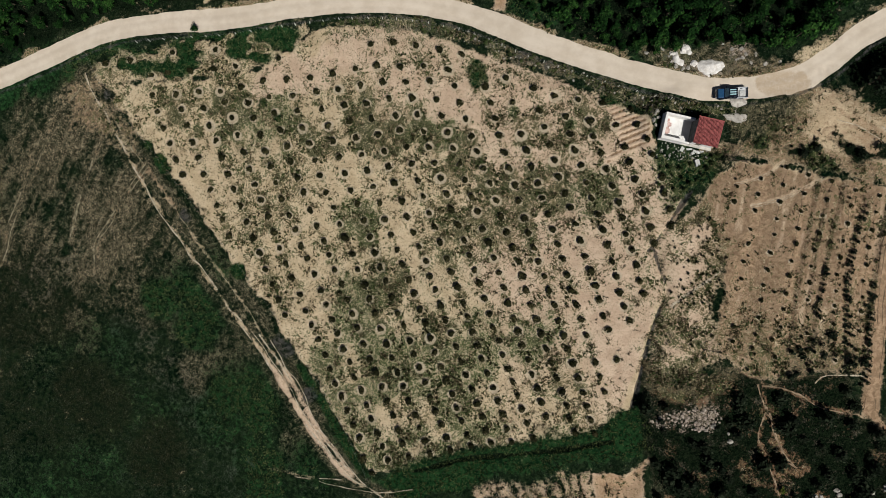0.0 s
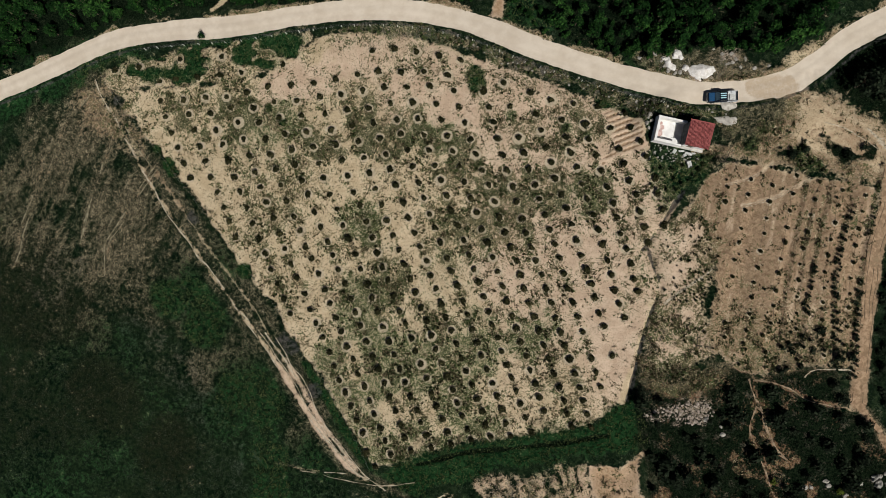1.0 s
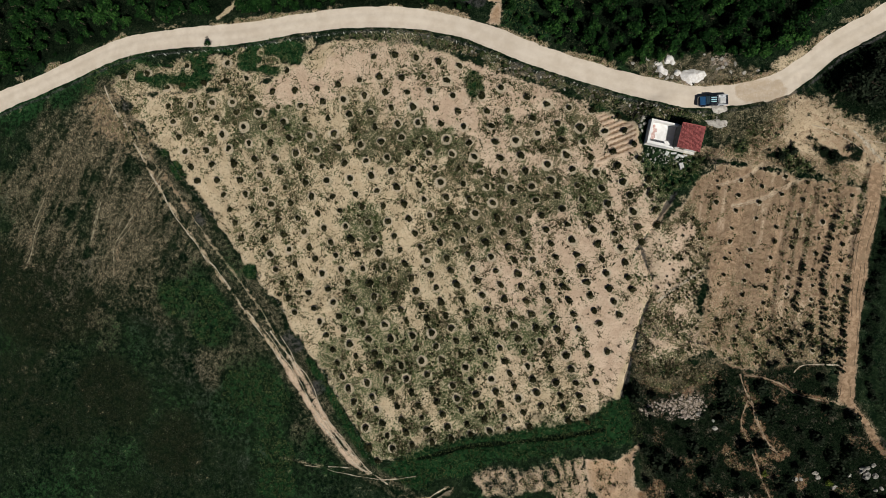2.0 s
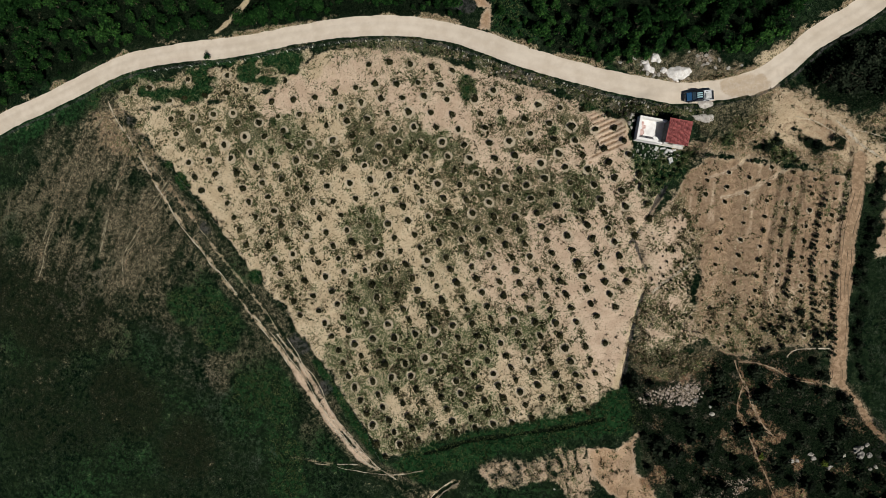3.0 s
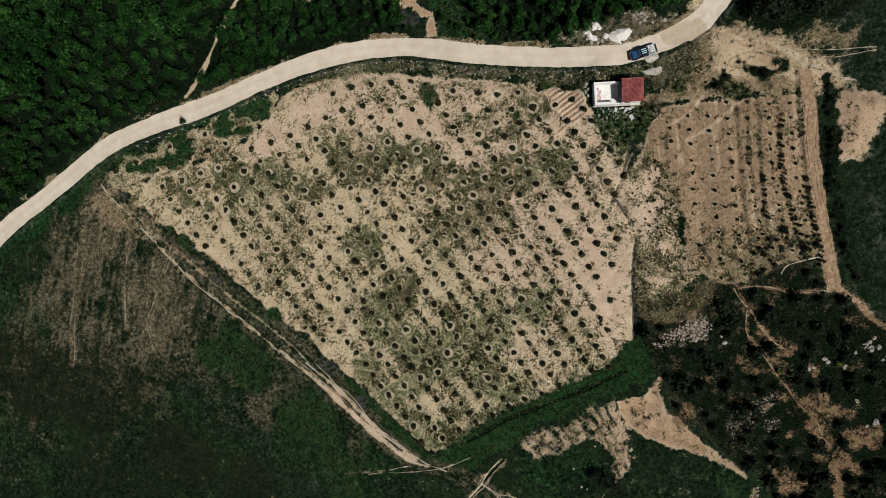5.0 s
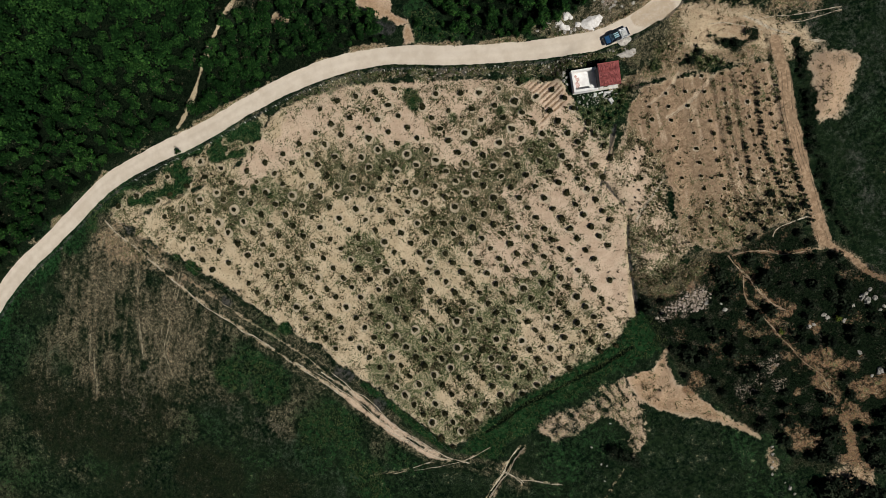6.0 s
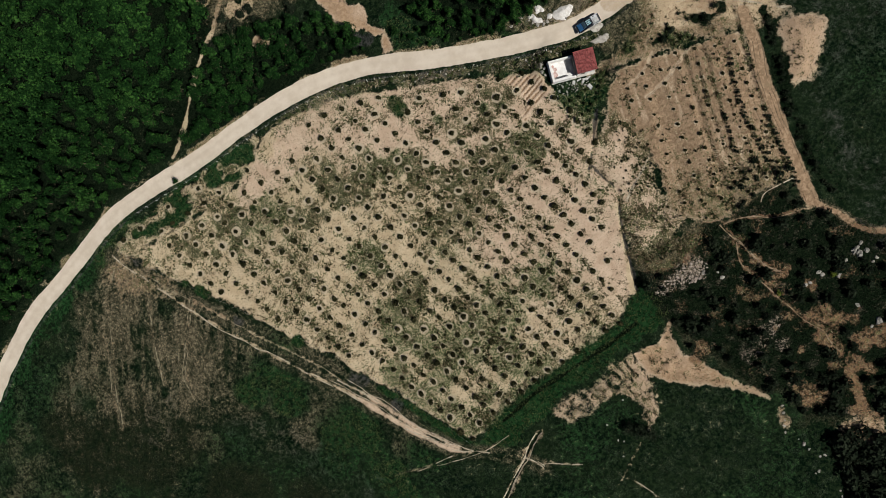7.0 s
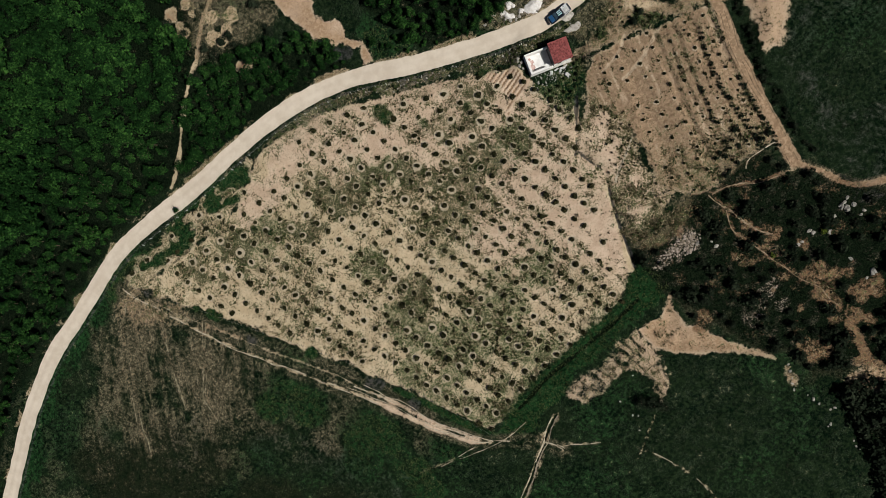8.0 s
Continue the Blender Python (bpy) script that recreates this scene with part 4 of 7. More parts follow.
    d = in_area(X, Y, CLAY)
    Z -= soft(d, -0.5, 2.5) * (0.8 - 0.35 * np.abs(vnoise(X + 0.5 * Y, Y - 0.5 * X, 1.9, 78) * 2 - 1) - 0.12 * vnoise(X, Y, 0.7, 79))
    # hand-dug beds beside the house
    d = in_area(X, Y, SEED_BEDS)
    ridge = np.sin((-X * 0.43 + Y * 0.9) * 2 * math.pi / 0.85)
    # furrows between the ridges are coloured a darker brown
    m["dry"] = np.maximum(m["dry"], 0.9 * soft(d, -0.1, 0.4) * (ridge < -0.15))
    Z += soft(d, -0.1, 0.5) * 0.28 * ridge
    m["weed"] *= 1 - soft(d, -0.4, 0.3)
    m["soil"] = np.maximum(m["soil"], soft(d, -0.4, 0.3))
    # the road: a graded bench with a bank below it
    d, s = near_line(X, Y, ROAD)
    ripple = wob(1.4, 0.22, 33) + wob(9, 0.3, 34)
    a = 1 - soft(d + ripple, 1.55, 2.1)
    m["pale"] = np.maximum(m["pale"], a)
    a = np.maximum(a, area("pale", BEND, 1.0, 0.3, 0.25))
    m["dry"] *= 1 - a
    for x, y in ROAD_STAINS:
        spot("dry", x, y, 2.0, 0.78)
    for key in ("soil", "scrub"):
        m[key] *= 1 - 0.9 * (1 - soft(d, 1.2, 2.2))
    road_xy = np.array(ROAD)
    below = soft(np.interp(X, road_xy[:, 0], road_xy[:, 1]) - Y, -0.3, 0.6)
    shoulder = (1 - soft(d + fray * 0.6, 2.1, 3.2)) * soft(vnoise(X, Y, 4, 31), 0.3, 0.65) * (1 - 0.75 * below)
    # the cut edge's shadow, painted as a dark line below the road
    lip_shade = below * np.exp(-(((d - 2.35 + fray * 0.15) / 0.35) ** 2))
    m["ash_shade"] = np.maximum(m["ash_shade"], 0.6 * lip_shade)
    Z -= 0.35 * below * soft(d, 1.9, 3.0) * (1 - soft(d, 3.5, 7.0))
    m["soil"] = np.maximum(m["soil"], 0.68 * shoulder)
    m["weed"] = np.maximum(m["weed"], 0.5 * shoulder)
    m["dry"] = np.maximum(m["dry"], 0.7 * shoulder * (1 - a))
    Z -= 0.05 * (np.exp(-(((d - 0.75) / 0.3) ** 2)))
    Z += 0.14 * np.exp(-(((d - 2.5) / 0.5) ** 2)) * vnoise(X, Y, 1.3, 32)
    area("stone", CHALK, 0.5, 0.8, 0.8), area("stone", CHALK_HEAP, 0.5, 0.5, 0.6)
    area("stone", ROCKY, 0.5, 0.8, 0.8)
    # a basin round every young tree
    for rows, r, deep in ((ORCHARD_ROWS, 0.8, 0.1), (FIELD_ROWS, 0.42, 0.05)):
        for k, (x, y) in enumerate(p for row in rows for p in row):
            ix, iy = np.searchsorted(gx, x), np.searchsorted(gy, y)
            w = np.s_[iy - 6 : iy + 7, ix - 6 : ix + 7]
            rr = r * (0.75 + 0.55 * ((k * 0.6180339) % 1.0))
            d = np.hypot(X[w] - x, Y[w] - y) + fray[w] * 0.18
            ring = 1 - soft(d, rr * 0.8, rr * 1.2)
            m["basin"][w] = np.maximum(m["basin"][w], ring * (0.45 + 0.5 * ((k * 0.7548776) % 1.0) + 0.25 * float(soft(np.array(y), 0, 18))))
            Z[w] += deep * (np.exp(-(((d - rr) / 0.25) ** 2)) - 1.2 * np.exp(-((d / (rr * 0.7)) ** 2)))
    # level ground under the house
    hx, hy = HOUSE_AT
    d = np.hypot(X - hx, Y - hy)
    level = float(slope(np.array(hx), np.array(hy)))
    Z = Z + (level - Z) * (1 - soft(d, 5.6, 8.0))

    rows, cols = X.shape
    idx = np.arange(rows * cols).reshape(rows, cols)
    quads = np.stack([idx[:-1, :-1], idx[:-1, 1:], idx[1:, 1:], idx[1:, :-1]], -1).reshape(-1, 4)
    me = bpy.data.meshes.new("ground")
    me.vertices.add(rows * cols)
    me.vertices.foreach_set("co", np.stack([X, Y, Z], -1).astype(np.float32).ravel())
    me.loops.add(quads.size)
    me.loops.foreach_set("vertex_index", quads.ravel().astype(np.int32))
    me.polygons.add(len(quads))
    me.polygons.foreach_set("loop_start", np.arange(0, quads.size, 4, dtype=np.int32))
    me.polygons.foreach_set("use_smooth", np.ones(len(quads), bool))
    for name, keys in (("cover_a", ("soil", "pale", "lush", "dry")), ("cover_b", ("scrub", "red", "weed", "basin")), ("cover_c", ("thatch", "ash_shade", "rust", "stone"))):
        layer = me.attributes.new(name, "FLOAT_COLOR", "POINT")
        layer.data.foreach_set("color", np.stack([m[k] for k in keys], -1).clip(0, 1).astype(np.float32).ravel())
    me.update(calc_edges=True)
    me.materials.append(GROUND)
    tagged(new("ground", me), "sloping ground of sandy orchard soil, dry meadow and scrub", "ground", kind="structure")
    return gx, gy, Z, m


DRY_WEST = [(-71.11, 24.06), (-63.33, 26.05), (-61.3, 21.59), (-52.14, 7.77), (-42.97, -3.06), (-50.96, -4.17), (-59.08, -12.96), (-72.2, -10.94), (-83.29, 4.67), (-80.86, 15.89)]
DENSE = [(x, y, r) for (x, y), r in zip([(2.64, 29.89), (3.25, 28.03), (9.28, 23.17), (23.79, 26.72), (26.28, 26.04), (-49.62, 10.67), (-48.35, 9.25), (-32.4, 21.83), (-29.64, 19.64), (21.85, 20.82), (18.45, 21.9)], (1.7, 1.4, 0.8, 1.5, 1.2, 0.9, 0.8, 0.8, 0.8, 0.7, 0.7))]
ASH = [(-26.6, -18.2), (-24.6, -19.4), (-19.6, -26.4), (-44.3, 2.0), (-60.9, 21.4), (2.3, 43.6), (1.0, 44.2)]
HOUSE_GREEN = [(31.4, 18.6), (37.01, 17.49), (40.72, 19.54), (43.01, 19.96), (40.71, 16.63), (38.4, 12.79), (35.13, 9.42), (33.08, 11.9), (31.39, 15.85)]
PINK_ROCK = [(35.04, -23.38), (37.52, -21.74), (40.59, -20.94), (42.91, -20.23), (45.38, -21.21), (44.9, -23.27), (41.94, -24.36), (38.99, -23.39), (36.57, -24.94)]
FIELD_GREEN = [[(54.81, -7.94), (58.66, -6.15), (63.78, -8.52), (64.4, -13.25), (59.24, -12.86), (55.43, -14.39), (51.65, -15.35)], [(42.81, 4.98), (44.8, 4.21), (43.98, -1.17), (44.68, -7.24), (42.51, -3.98)], [(32.91, -9.89), (36.25, -10.26), (37.2, -14.39), (32.83, -14.73)]]
CORNER = [(-69.9, 23.25), (-63.57, 25.95), (-61.06, 21.03), (-55.41, 14.13), (-59.16, 13.09), (-63.89, 15.59), (-68.68, 16.78)]
HOUSE_SIDE = [(41.47, 26.7), (46.22, 27.88), (53.42, 28.96), (53.86, 26.84), (49.82, 23.14), (43.93, 19.94), (41.64, 21.94)]
DIRT = [(53.86, 27.79), (56.53, 30.07), (58.73, 28.56), (63.95, 25.54), (69.95, 21.13), (73.16, 19.18), (73.15, 16.11), (68.23, 16.78), (62.19, 19.46), (56.94, 20.55), (53.4, 23.03)]
SOUTH_DITCH = smooth_line([(-1.02, -36.54), (7.06, -33.36), (14.99, -31.53), (21.8, -29.77), (29.44, -27.53)])
PINK_SPOTS = [(-31.85, 25.43), (-27.46, 27.41), (-23.12, 29.05), (-18.82, 31.31), (-14.56, 32.4), (-9.3, 25.98), (-6.18, 25.89), (0.51, 25.16), (-1.03, 24.19)]
SHOULDER = [(48.95, 33.07), (52.55, 36.07), (55.66, 38.21), (58.76, 40.71), (60.95, 41.73), (58.75, 38.53), (56.1, 35.81), (52.54, 33.1), (49.84, 31.59)]
ROAD_STAINS = [(46.95, 29.98), (48.04, 30.22), (49.84, 30.82), (50.92, 30.39), (48.94, 30.09)]
GREEN_SPOTS = [(-31.33, -29.42), (-28.28, -26.42), (-34.88, -32.44), (-17.04, -36.64)] + [(-42.39, -11.1), (-39.57, -14.81), (-30.67, -27.86), (-32.32, -26.33), (-40.7, -7.33), (-80.7, -22.25), (-27.37, -37.73)]
WEEDY = [(x, y, 8.0, 0.92) for x, y in [(-9.3, 18.75), (-4.11, 17.6), (-14.56, 19.91), (2.03, 14.41), (8.08, 11.27), (-0, 4.24), (9.08, 6.21), (-14.54, 2.24), (-9.29, -7.06), (15.02, 11.17), (24.73, 11.03), (-36.28, 20.97), (-48.72, 18.57), (-23.1, 15.91)]]
WEEDY += [(x, y, 5.5, 0.8) for x, y in [(-1.02, -12.09), (4.05, -25.18), (-8.24, -12.2), (15.98, -15.83), (21.81, -13.73), (12.07, 21.28), (17.97, 21.12), (21.85, 23), (22.77, -19.65), (-27.43, 2.27)]]
BARE = [(x, y, 6.5) for x, y in [(-41.86, 7.68), (-38.48, 3.37), (-26.33, -0.89), (-19.86, 3.3), (-17.73, 9.55), (-23.11, 22.74), (-29.65, 26.63), (-4.62, 3.23), (21.83, 2.14), (27.58, 0.15), (25.66, -5.77), (22.78, -11.74), (27.56, -11.66), (30.41, -11.62), (12.04, -15.91), (15.01, -5.85), (9.07, -5.9)]]
BARE += [(x, y, 4.0) for x, y in [(-23.08, -4.04), (-19.85, -12.37), (-9.3, 25.98), (-18.82, 30.47), (-23.12, 31.68), (2.03, 23.58), (10.08, 25.37), (13.06, 25.27), (27.56, -17.57), (-34.01, -5.36)]]
GREENISH = [(x, y, 6.5) for x, y in [(-14.54, 3.27), (-9.28, -16.34), (-5.13, -20.35), (-2.05, -22.32), (2.03, -18.14), (5.06, -22.12), (-8.24, -23), (8.07, -15.99), (4.05, -26.7), (8.06, -28.58), (-13.48, -11.76), (-2.05, -30.47), (15, -12.85), (-6.17, -18.33), (-9.28, -18.91), (5.06, -16.05), (4.05, -20.12), (8.07, -13.97), (-13.48, -9.17), (16.96, -11.82), (-32.94, 18.23), (-29.64, 19.74), (23.77, 11.05), (-3.08, 18.6), (-14.52, -27.32), (-11.57, -31.86), (-8.23, -36.36), (-3.89, -35.14), (-18.24, -21.2), (2.03, -32.86)]]
SCRUB_EARTH = [(x, y, 2.0) for x, y in [(56.5, -27.2), (60.3, -37.8), (59.5, -37.9), (62.2, -39.8), (59.5, -41.9), (65.0, -44.8), (67.4, -44.3), (62.3, -48.1), (53.4, -51.0), (60.5, -58.4), (60.9, -60.7)]]
SCRUB_EARTH += [(x, y, 1.3) for x, y in [(55.0, -29.0), (49.8, -29.8), (60.2, -31.6), (64.6, -40.4), (60.3, -44.7), (59.1, -47.1), (63.8, -49.5), (52.3, -48.9), (55.1, -51.3), (57.2, -58.6), (57.1, -60.9), (47.4, -53.1), (59.9, -56.4), (38.5, -35.7), (53.6, -24.0), (52.2, -20.0)]]
SCRUB_EARTH += [(x, y, 0.9) for x, y in [(48.8, -28.3), (50.9, -30.8), (52.3, -37.1), (54.6, -35.8), (54.5, -42.3), (47.7, -51.4), (39.2, -36.4)]]
SCRUB_STONE = [(x, y, 1.7) for x, y in [(50.9, -37.4), (51.7, -40.2), (47.2, -40.3), (46.1, -40.3), (52.5, -36.4), (48.6, -38.6), (38.2, -22.4), (41.0, -21.2), (43.2, -21.6), (40.0, -23.6)]]
THATCH = [(-89.6, -11.3), (-82.0, -12.0), (-87.5, -15.9), (-91.4, -6.1), (-74.2, -19.9), (-74.5, -9.9), (-60.1, -30.6), (-56.6, -33.1), (-66.7, -18.3), (-45.4, -39.5), (-78.0, -18.5)]
STRAW = [(-61.9, -12.3), (-61.4, -17.7), (-60.0, -20.6), (-35.7, -22.6), (-33.6, -23.3), (-52.2, -12.8), (-21.7, -33.3), (-22.5, -35.3), (-60.9, -10.1), (-63.0, -11.2), (-60.3, -22.2), (-62.9, -18.9), (-105.1, -5.5), (-101.1, -3.0)]
LUSH_SPOTS = [(-42.0, -10.5), (-39.3, -14.5), (-47.8, -13.1), (-40.5, -18.0), (-29.0, -27.6), (-28.0, -30.8), (-26.1, -39.7), (-33.5, -28.1), (-25.7, -43.8)]
SLATE = [(-85.5, 1.1), (-68.4, -10.0), (-71.5, -12.7), (-38.6, -32.4), (-32.2, -40.8), (-52.0, -20.0), (-44.0, -27.0)]
ASH_LINE = smooth_line([(-61.0, 21.7), (-57.9, 16.9), (-53.5, 10.8), (-47.8, 5.4), (-42.6, 0.0), (-36.3, -6.2), (-30.7, -12.4), (-26.7, -17.7), (-24.0, -20.2), (-19.9, -26.4), (-16.7, -29.8)])
EDGE_GREEN = smooth_line([(-21.8, -21.9), (-18.5, -26.2), (-15.2, -30.5), (-11.9, -34.8), (-9.1, -38.6)])
EDGE_CLUMPS = [(-50.1, 10.8), (-49.2, 9.4), (-52.5, 12.9), (-33.8, -6.9)]
VERGE_GREEN = [
    [(-64.9, 27.9), (-59.9, 26.4), (-56.1, 25.5), (-51.8, 24.6), (-46.2, 26.1), (-44.6, 27.9), (-50.0, 28.2), (-55.7, 27.3), (-57.8, 26.6), (-61.1, 28.4)],
    [(-57.2, 28.6), (-56.7, 29.6), (-51.2, 29.9), (-45.8, 32.7), (-40.3, 33.6), (-35.3, 34.6), (-32.4, 35.1), (-27.4, 35.0), (-27.9, 32.1), (-30.0, 31.5), (-32.3, 32.5), (-33.6, 33.6), (-32.8, 29.0), (-34.7, 28.5), (-36.3, 29.6), (-38.3, 28.7), (-40.6, 31.3), (-42.2, 32.2), (-44.7, 32.2), (-43.7, 29.3), (-47.0, 29.2), (-50.1, 29.4)],
]
EAST_BELT = smooth_line([(70.5, 16.8), (70.0, 13.5), (69.5, 8.8), (68.7, 4.1), (68.3, -0.6), (68.1, -5.3), (68.3, -10.1), (68.8, -13.9), (69.6, -17.5)])
HEDGES = [smooth_line([(56.6, 22.3), (59.2, 21.4), (61.4, 20.8), (63.5, 21.3)]), smooth_line([(51.0, 20.4), (52.8, 20.4), (54.7, 21.5)])]
MIDDLE_BARE = [(39.6, 6.3, 1.6), (38.5, 4.0, 1.7), (37.6, 0.4, 1.8), (40.0, 1.8, 1.3), (37.0, -2.3, 1.5), (38.5, -13.4, 1.5), (39.9, -6.4, 1.4)]
FIELD_TRACKS = [smooth_line([(43.7, 14.4), (46.6, 15.6), (49.0, 16.9), (50.5, 18.7)]), smooth_line([(46.3, 11.3), (50.5, 12.8), (54.3, 14.9), (56.4, 16.4)])]
SPUR_SLOPE = [(9.1, 49.1), (11.0, 46.6), (12.2, 42.6), (16.6, 36.5), (12.8, 36.7), (6.4, 39.3), (7.0, 41.5), (6.5, 43.9), (4.8, 46.5)]
EAST_SLOPE = [(65.2, 24.4), (67.4, 25.7), (70.2, 27.3), (71.5, 28.1), (72.7, 26.7), (76.4, 24.4), (76.3, 21.9), (69.9, 22.5), (67.2, 22.3)]
DIRT_TRACKS = [smooth_line(p) for p in [[(54.4, 32.4), (55.7, 29.3), (58.7, 26.6), (62.9, 23.7), (67.1, 20.4), (70.4, 16.8)], [(55.5, 33.0), (57.2, 29.6), (60.5, 27.1), (64.7, 24.0), (68.9, 20.4)], [(56.2, 23.5), (59.4, 24.1), (63.8, 24.4), (67.4, 25.6), (70.6, 27.2)]]]
CLAY_STREAK = smooth_line([(61.0, -48.6), (60.9, -52.1), (60.8, -55.6), (60.9, -58.7), (61.4, -61.9)])
UPPER_SCRUB = [(32.68, -11.88), (41.72, -12.38), (46.75, -13.63), (46.03, -17.33), (43.77, -19.08), (40.8, -20.27), (37.92, -20.48), (33.23, -19.51)]
GREY_SPOTS = [(-44.32, -12.03), (-41.02, -16.38), (-35.82, -22.3), (-49.55, -13.57), (-38.11, -23.89), (-40.87, -11.02)]
EAST_THICKET = [(53.24, -59), (59.34, -59.65), (66.84, -65.74), (58.34, -87.56), (50.67, -81.67), (53.17, -73.3), (53.38, -67.44)]
ROCKY = [(40.93, 35.95), (43.41, 36.31), (44.23, 34.53), (42.58, 33.54), (41.11, 34.09)]
CLEARED = [(x, y, r) for (x, y), r in zip([(-26.3, 69.4), (-22.2, 67.6), (-20.5, 60.5), (-14.7, 63.0), (-17.5, 60.7), (-26.3, 65.1), (-17.7, 52.3), (-26.1, 67.2), (-22.4, 69.8), (-19.1, 65.0), (-19.6, 59.6)], (1.8, 1.5, 1.7, 1.6, 1.4, 1.4, 1.6, 1.3, 1.5, 1.3, 1.6))]
ROUGH_STRIP = [(27.15, 34.91), (30, 35.77), (32.37, 36.25), (37.51, 35.62), (41.21, 36.42), (44.42, 35.68), (45.33, 33.9), (48.95, 34.22), (49.49, 32.76), (45.32, 30.43), (40.74, 30.22), (36.1, 30.21), (31.42, 31.18), (28.1, 32.5)]
WOODS = [
    [(-61.3, 106.52), (-18.41, 76.75), (-26.03, 59.72), (-31.74, 54.93), (-25.28, 47.06), (-22.98, 41), (-35.24, 39.86), (-47.89, 38.69), (-61.86, 35.88), (-75.47, 28.97), (-90.77, 22.48), (-101.3, 16.1), (-119.03, 0.99), (-147.06, 7.92)],
    [(-14.69, 55.61), (-1.66, 49.07), (2.21, 40.19), (-6.08, 41.15), (-26.01, 40.72), (-38.37, 39.57), (-31.18, 54.6)],
    [(10.09, 50.65), (60.53, 47.44), (53.44, 38.8), (49.86, 36.58), (44.42, 35.39), (34.24, 35.38), (29.53, 33.62), (21.87, 34.45), (12.08, 37.9), (8.09, 41.64)],
    [(56.8, 33.58), (59.8, 37.53), (65.72, 39.58), (70.86, 39.31), (75.92, 35.32), (79.24, 29.63), (72.51, 26.17), (63.95, 26.01), (58.29, 29.34)],
]
GX, GY, GZ, COVER = build_ground()


def sample(grid, x, y):
    i = np.clip(np.searchsorted(GX, x) - 1, 0, len(GX) - 2)
    j = np.clip(np.searchsorted(GY, y) - 1, 0, len(GY) - 2)
    u, v = (x - GX[i]) / (GX[i + 1] - GX[i]), (y - GY[j]) / (GY[j + 1] - GY[j])
    return (grid[j, i] * (1 - u) + grid[j, i + 1] * u) * (1 - v) + (grid[j + 1, i] * (1 - u) + grid[j + 1, i + 1] * u) * v


def zat(x, y):
    return float(sample(GZ, np.array(x), np.array(y)))


# ---- ruts and footpaths ----
def path_material(name="trodden_earth", dark=(0.31, 0.255, 0.185), light=(0.54, 0.47, 0.36)):
    m = Mat(name, 1.0)
    m.bsdf.inputs["Specular IOR Level"].default_value = 0.0
    a, b = m.noise(1.3, 4, 0.6), m.noise(4.5, 3, 0.6)
    col = m.mix(m.step(a, 0.36, 0.64), dark, light)
    col = m.mix(m.step(b, 0.55, 0.68), col, (0.10, 0.088, 0.052))
    m.bump(b, 0.5, 0.05)
    return m.color(col)


TRODDEN = path_material()
SCRUB_PATH = path_material("scrub_path", (0.17, 0.115, 0.075), (0.36, 0.27, 0.185))
# dark brown strips for the planting lines and the field track's ruts
PLANT_LINE = path_material("dark_earth", (0.12, 0.085, 0.055), (0.22, 0.16, 0.105))
TRODDEN_GRASS = path_material("flattened_grass", (0.14, 0.125, 0.08), (0.34, 0.30, 0.21))


def ribbon(name, path, width, label, seed=0, worn=0.75, material=None, swerve=0.0):
    """A trodden strip with uneven edges that lies on the ground, broken where grass has grown over it."""
    line = smooth_line(path, 0.22)
    rrg = np.random.default_rng(seed)
    pts = np.array(line)
    way = np.gradient(pts, axis=0)
    way /= np.linalg.norm(way, axis=1, keepdims=True) + 1e-9
    side = np.column_stack([-way[:, 1], way[:, 0]])
    s = np.arange(len(pts)) * 0.22
    swing = (vnoise(s, s * 0 + seed, 2.7, 61) - 0.5)[:, None] * (0.35 + width * 0.7) + (vnoise(s, s * 0 + seed, 6.5, 64) - 0.5)[:, None] * swerve
    wide = width * (0.25 + 0.75 * vnoise(s, s * 0 + seed, 1.1, 62))
    cut = lambda: (wide * 0.5 * rrg.uniform(0.55, 1.25, len(pts)))[:, None]
    mid = pts + side * swing
    lanes = [mid - side * cut(), mid, mid + side * cut()]
    verts = np.concatenate([np.column_stack([q, sample(GZ, q[:, 0], q[:, 1]) + lift]) for q, lift in zip(lanes, (-0.01, 0.03, -0.01))])
    n = len(pts)
    k = np.arange(n - 1)
    k = k[vnoise(s[:-1], s[:-1] * 0 + seed, 3.3, 63) < worn]
    faces = np.concatenate([np.stack([k + a, k + 1 + a, k + 1 + a + n, k + a + n], -1) for a in (0, n)])
    me = bpy.data.meshes.new(name)
    me.from_pydata(verts.tolist(), [], faces.tolist())
    me.materials.append(material or TRODDEN)
    return tagged(new(name, me), label, "path", kind="structure")


for k, path in enumerate((TRACK_WEST, TRACK_EAST)):
    cut = next(i for i, p in enumerate(path) if p[1] < -17)
    ribbon("wheel_rut", path[:cut], (0.5, 0.36)[k], "pale wheel rut in the dry grass of the farm track", k, (0.85, 0.5)[k], (TRODDEN, TRODDEN_GRASS)[k], 0.3)
    ribbon("wheel_rut", path[cut - 1 :], 0.5, "pale bare wheel rut of the farm track", k + 3, 0.6, None, 0.3)
    ribbon("wheel_rut", [(x + 0.55, y + 0.25) for x, y in path[cut:]], 0.3, "pale bare wheel rut of the farm track", k + 7, 0.45)
for k, path in enumerate(FOOTPATHS):
    wide = (0.3, 0.3, 0.8, 0.36, 0.45, 0.45)[k] if k < 6 else 0.8 if 8 <= k <= 9 else 0.26
    ribbon("footpath", path, wide, "narrow trodden footpath through grass and scrub", k + 20, (0.5, 0.5, 0.9, 0.9, 0.95, 0.8, 0.55, 0.3)[k] if k < 8 else 0.8, SCRUB_PATH if k in (2, 3, 4) else TRODDEN_GRASS if k == 7 else None, 0.6)
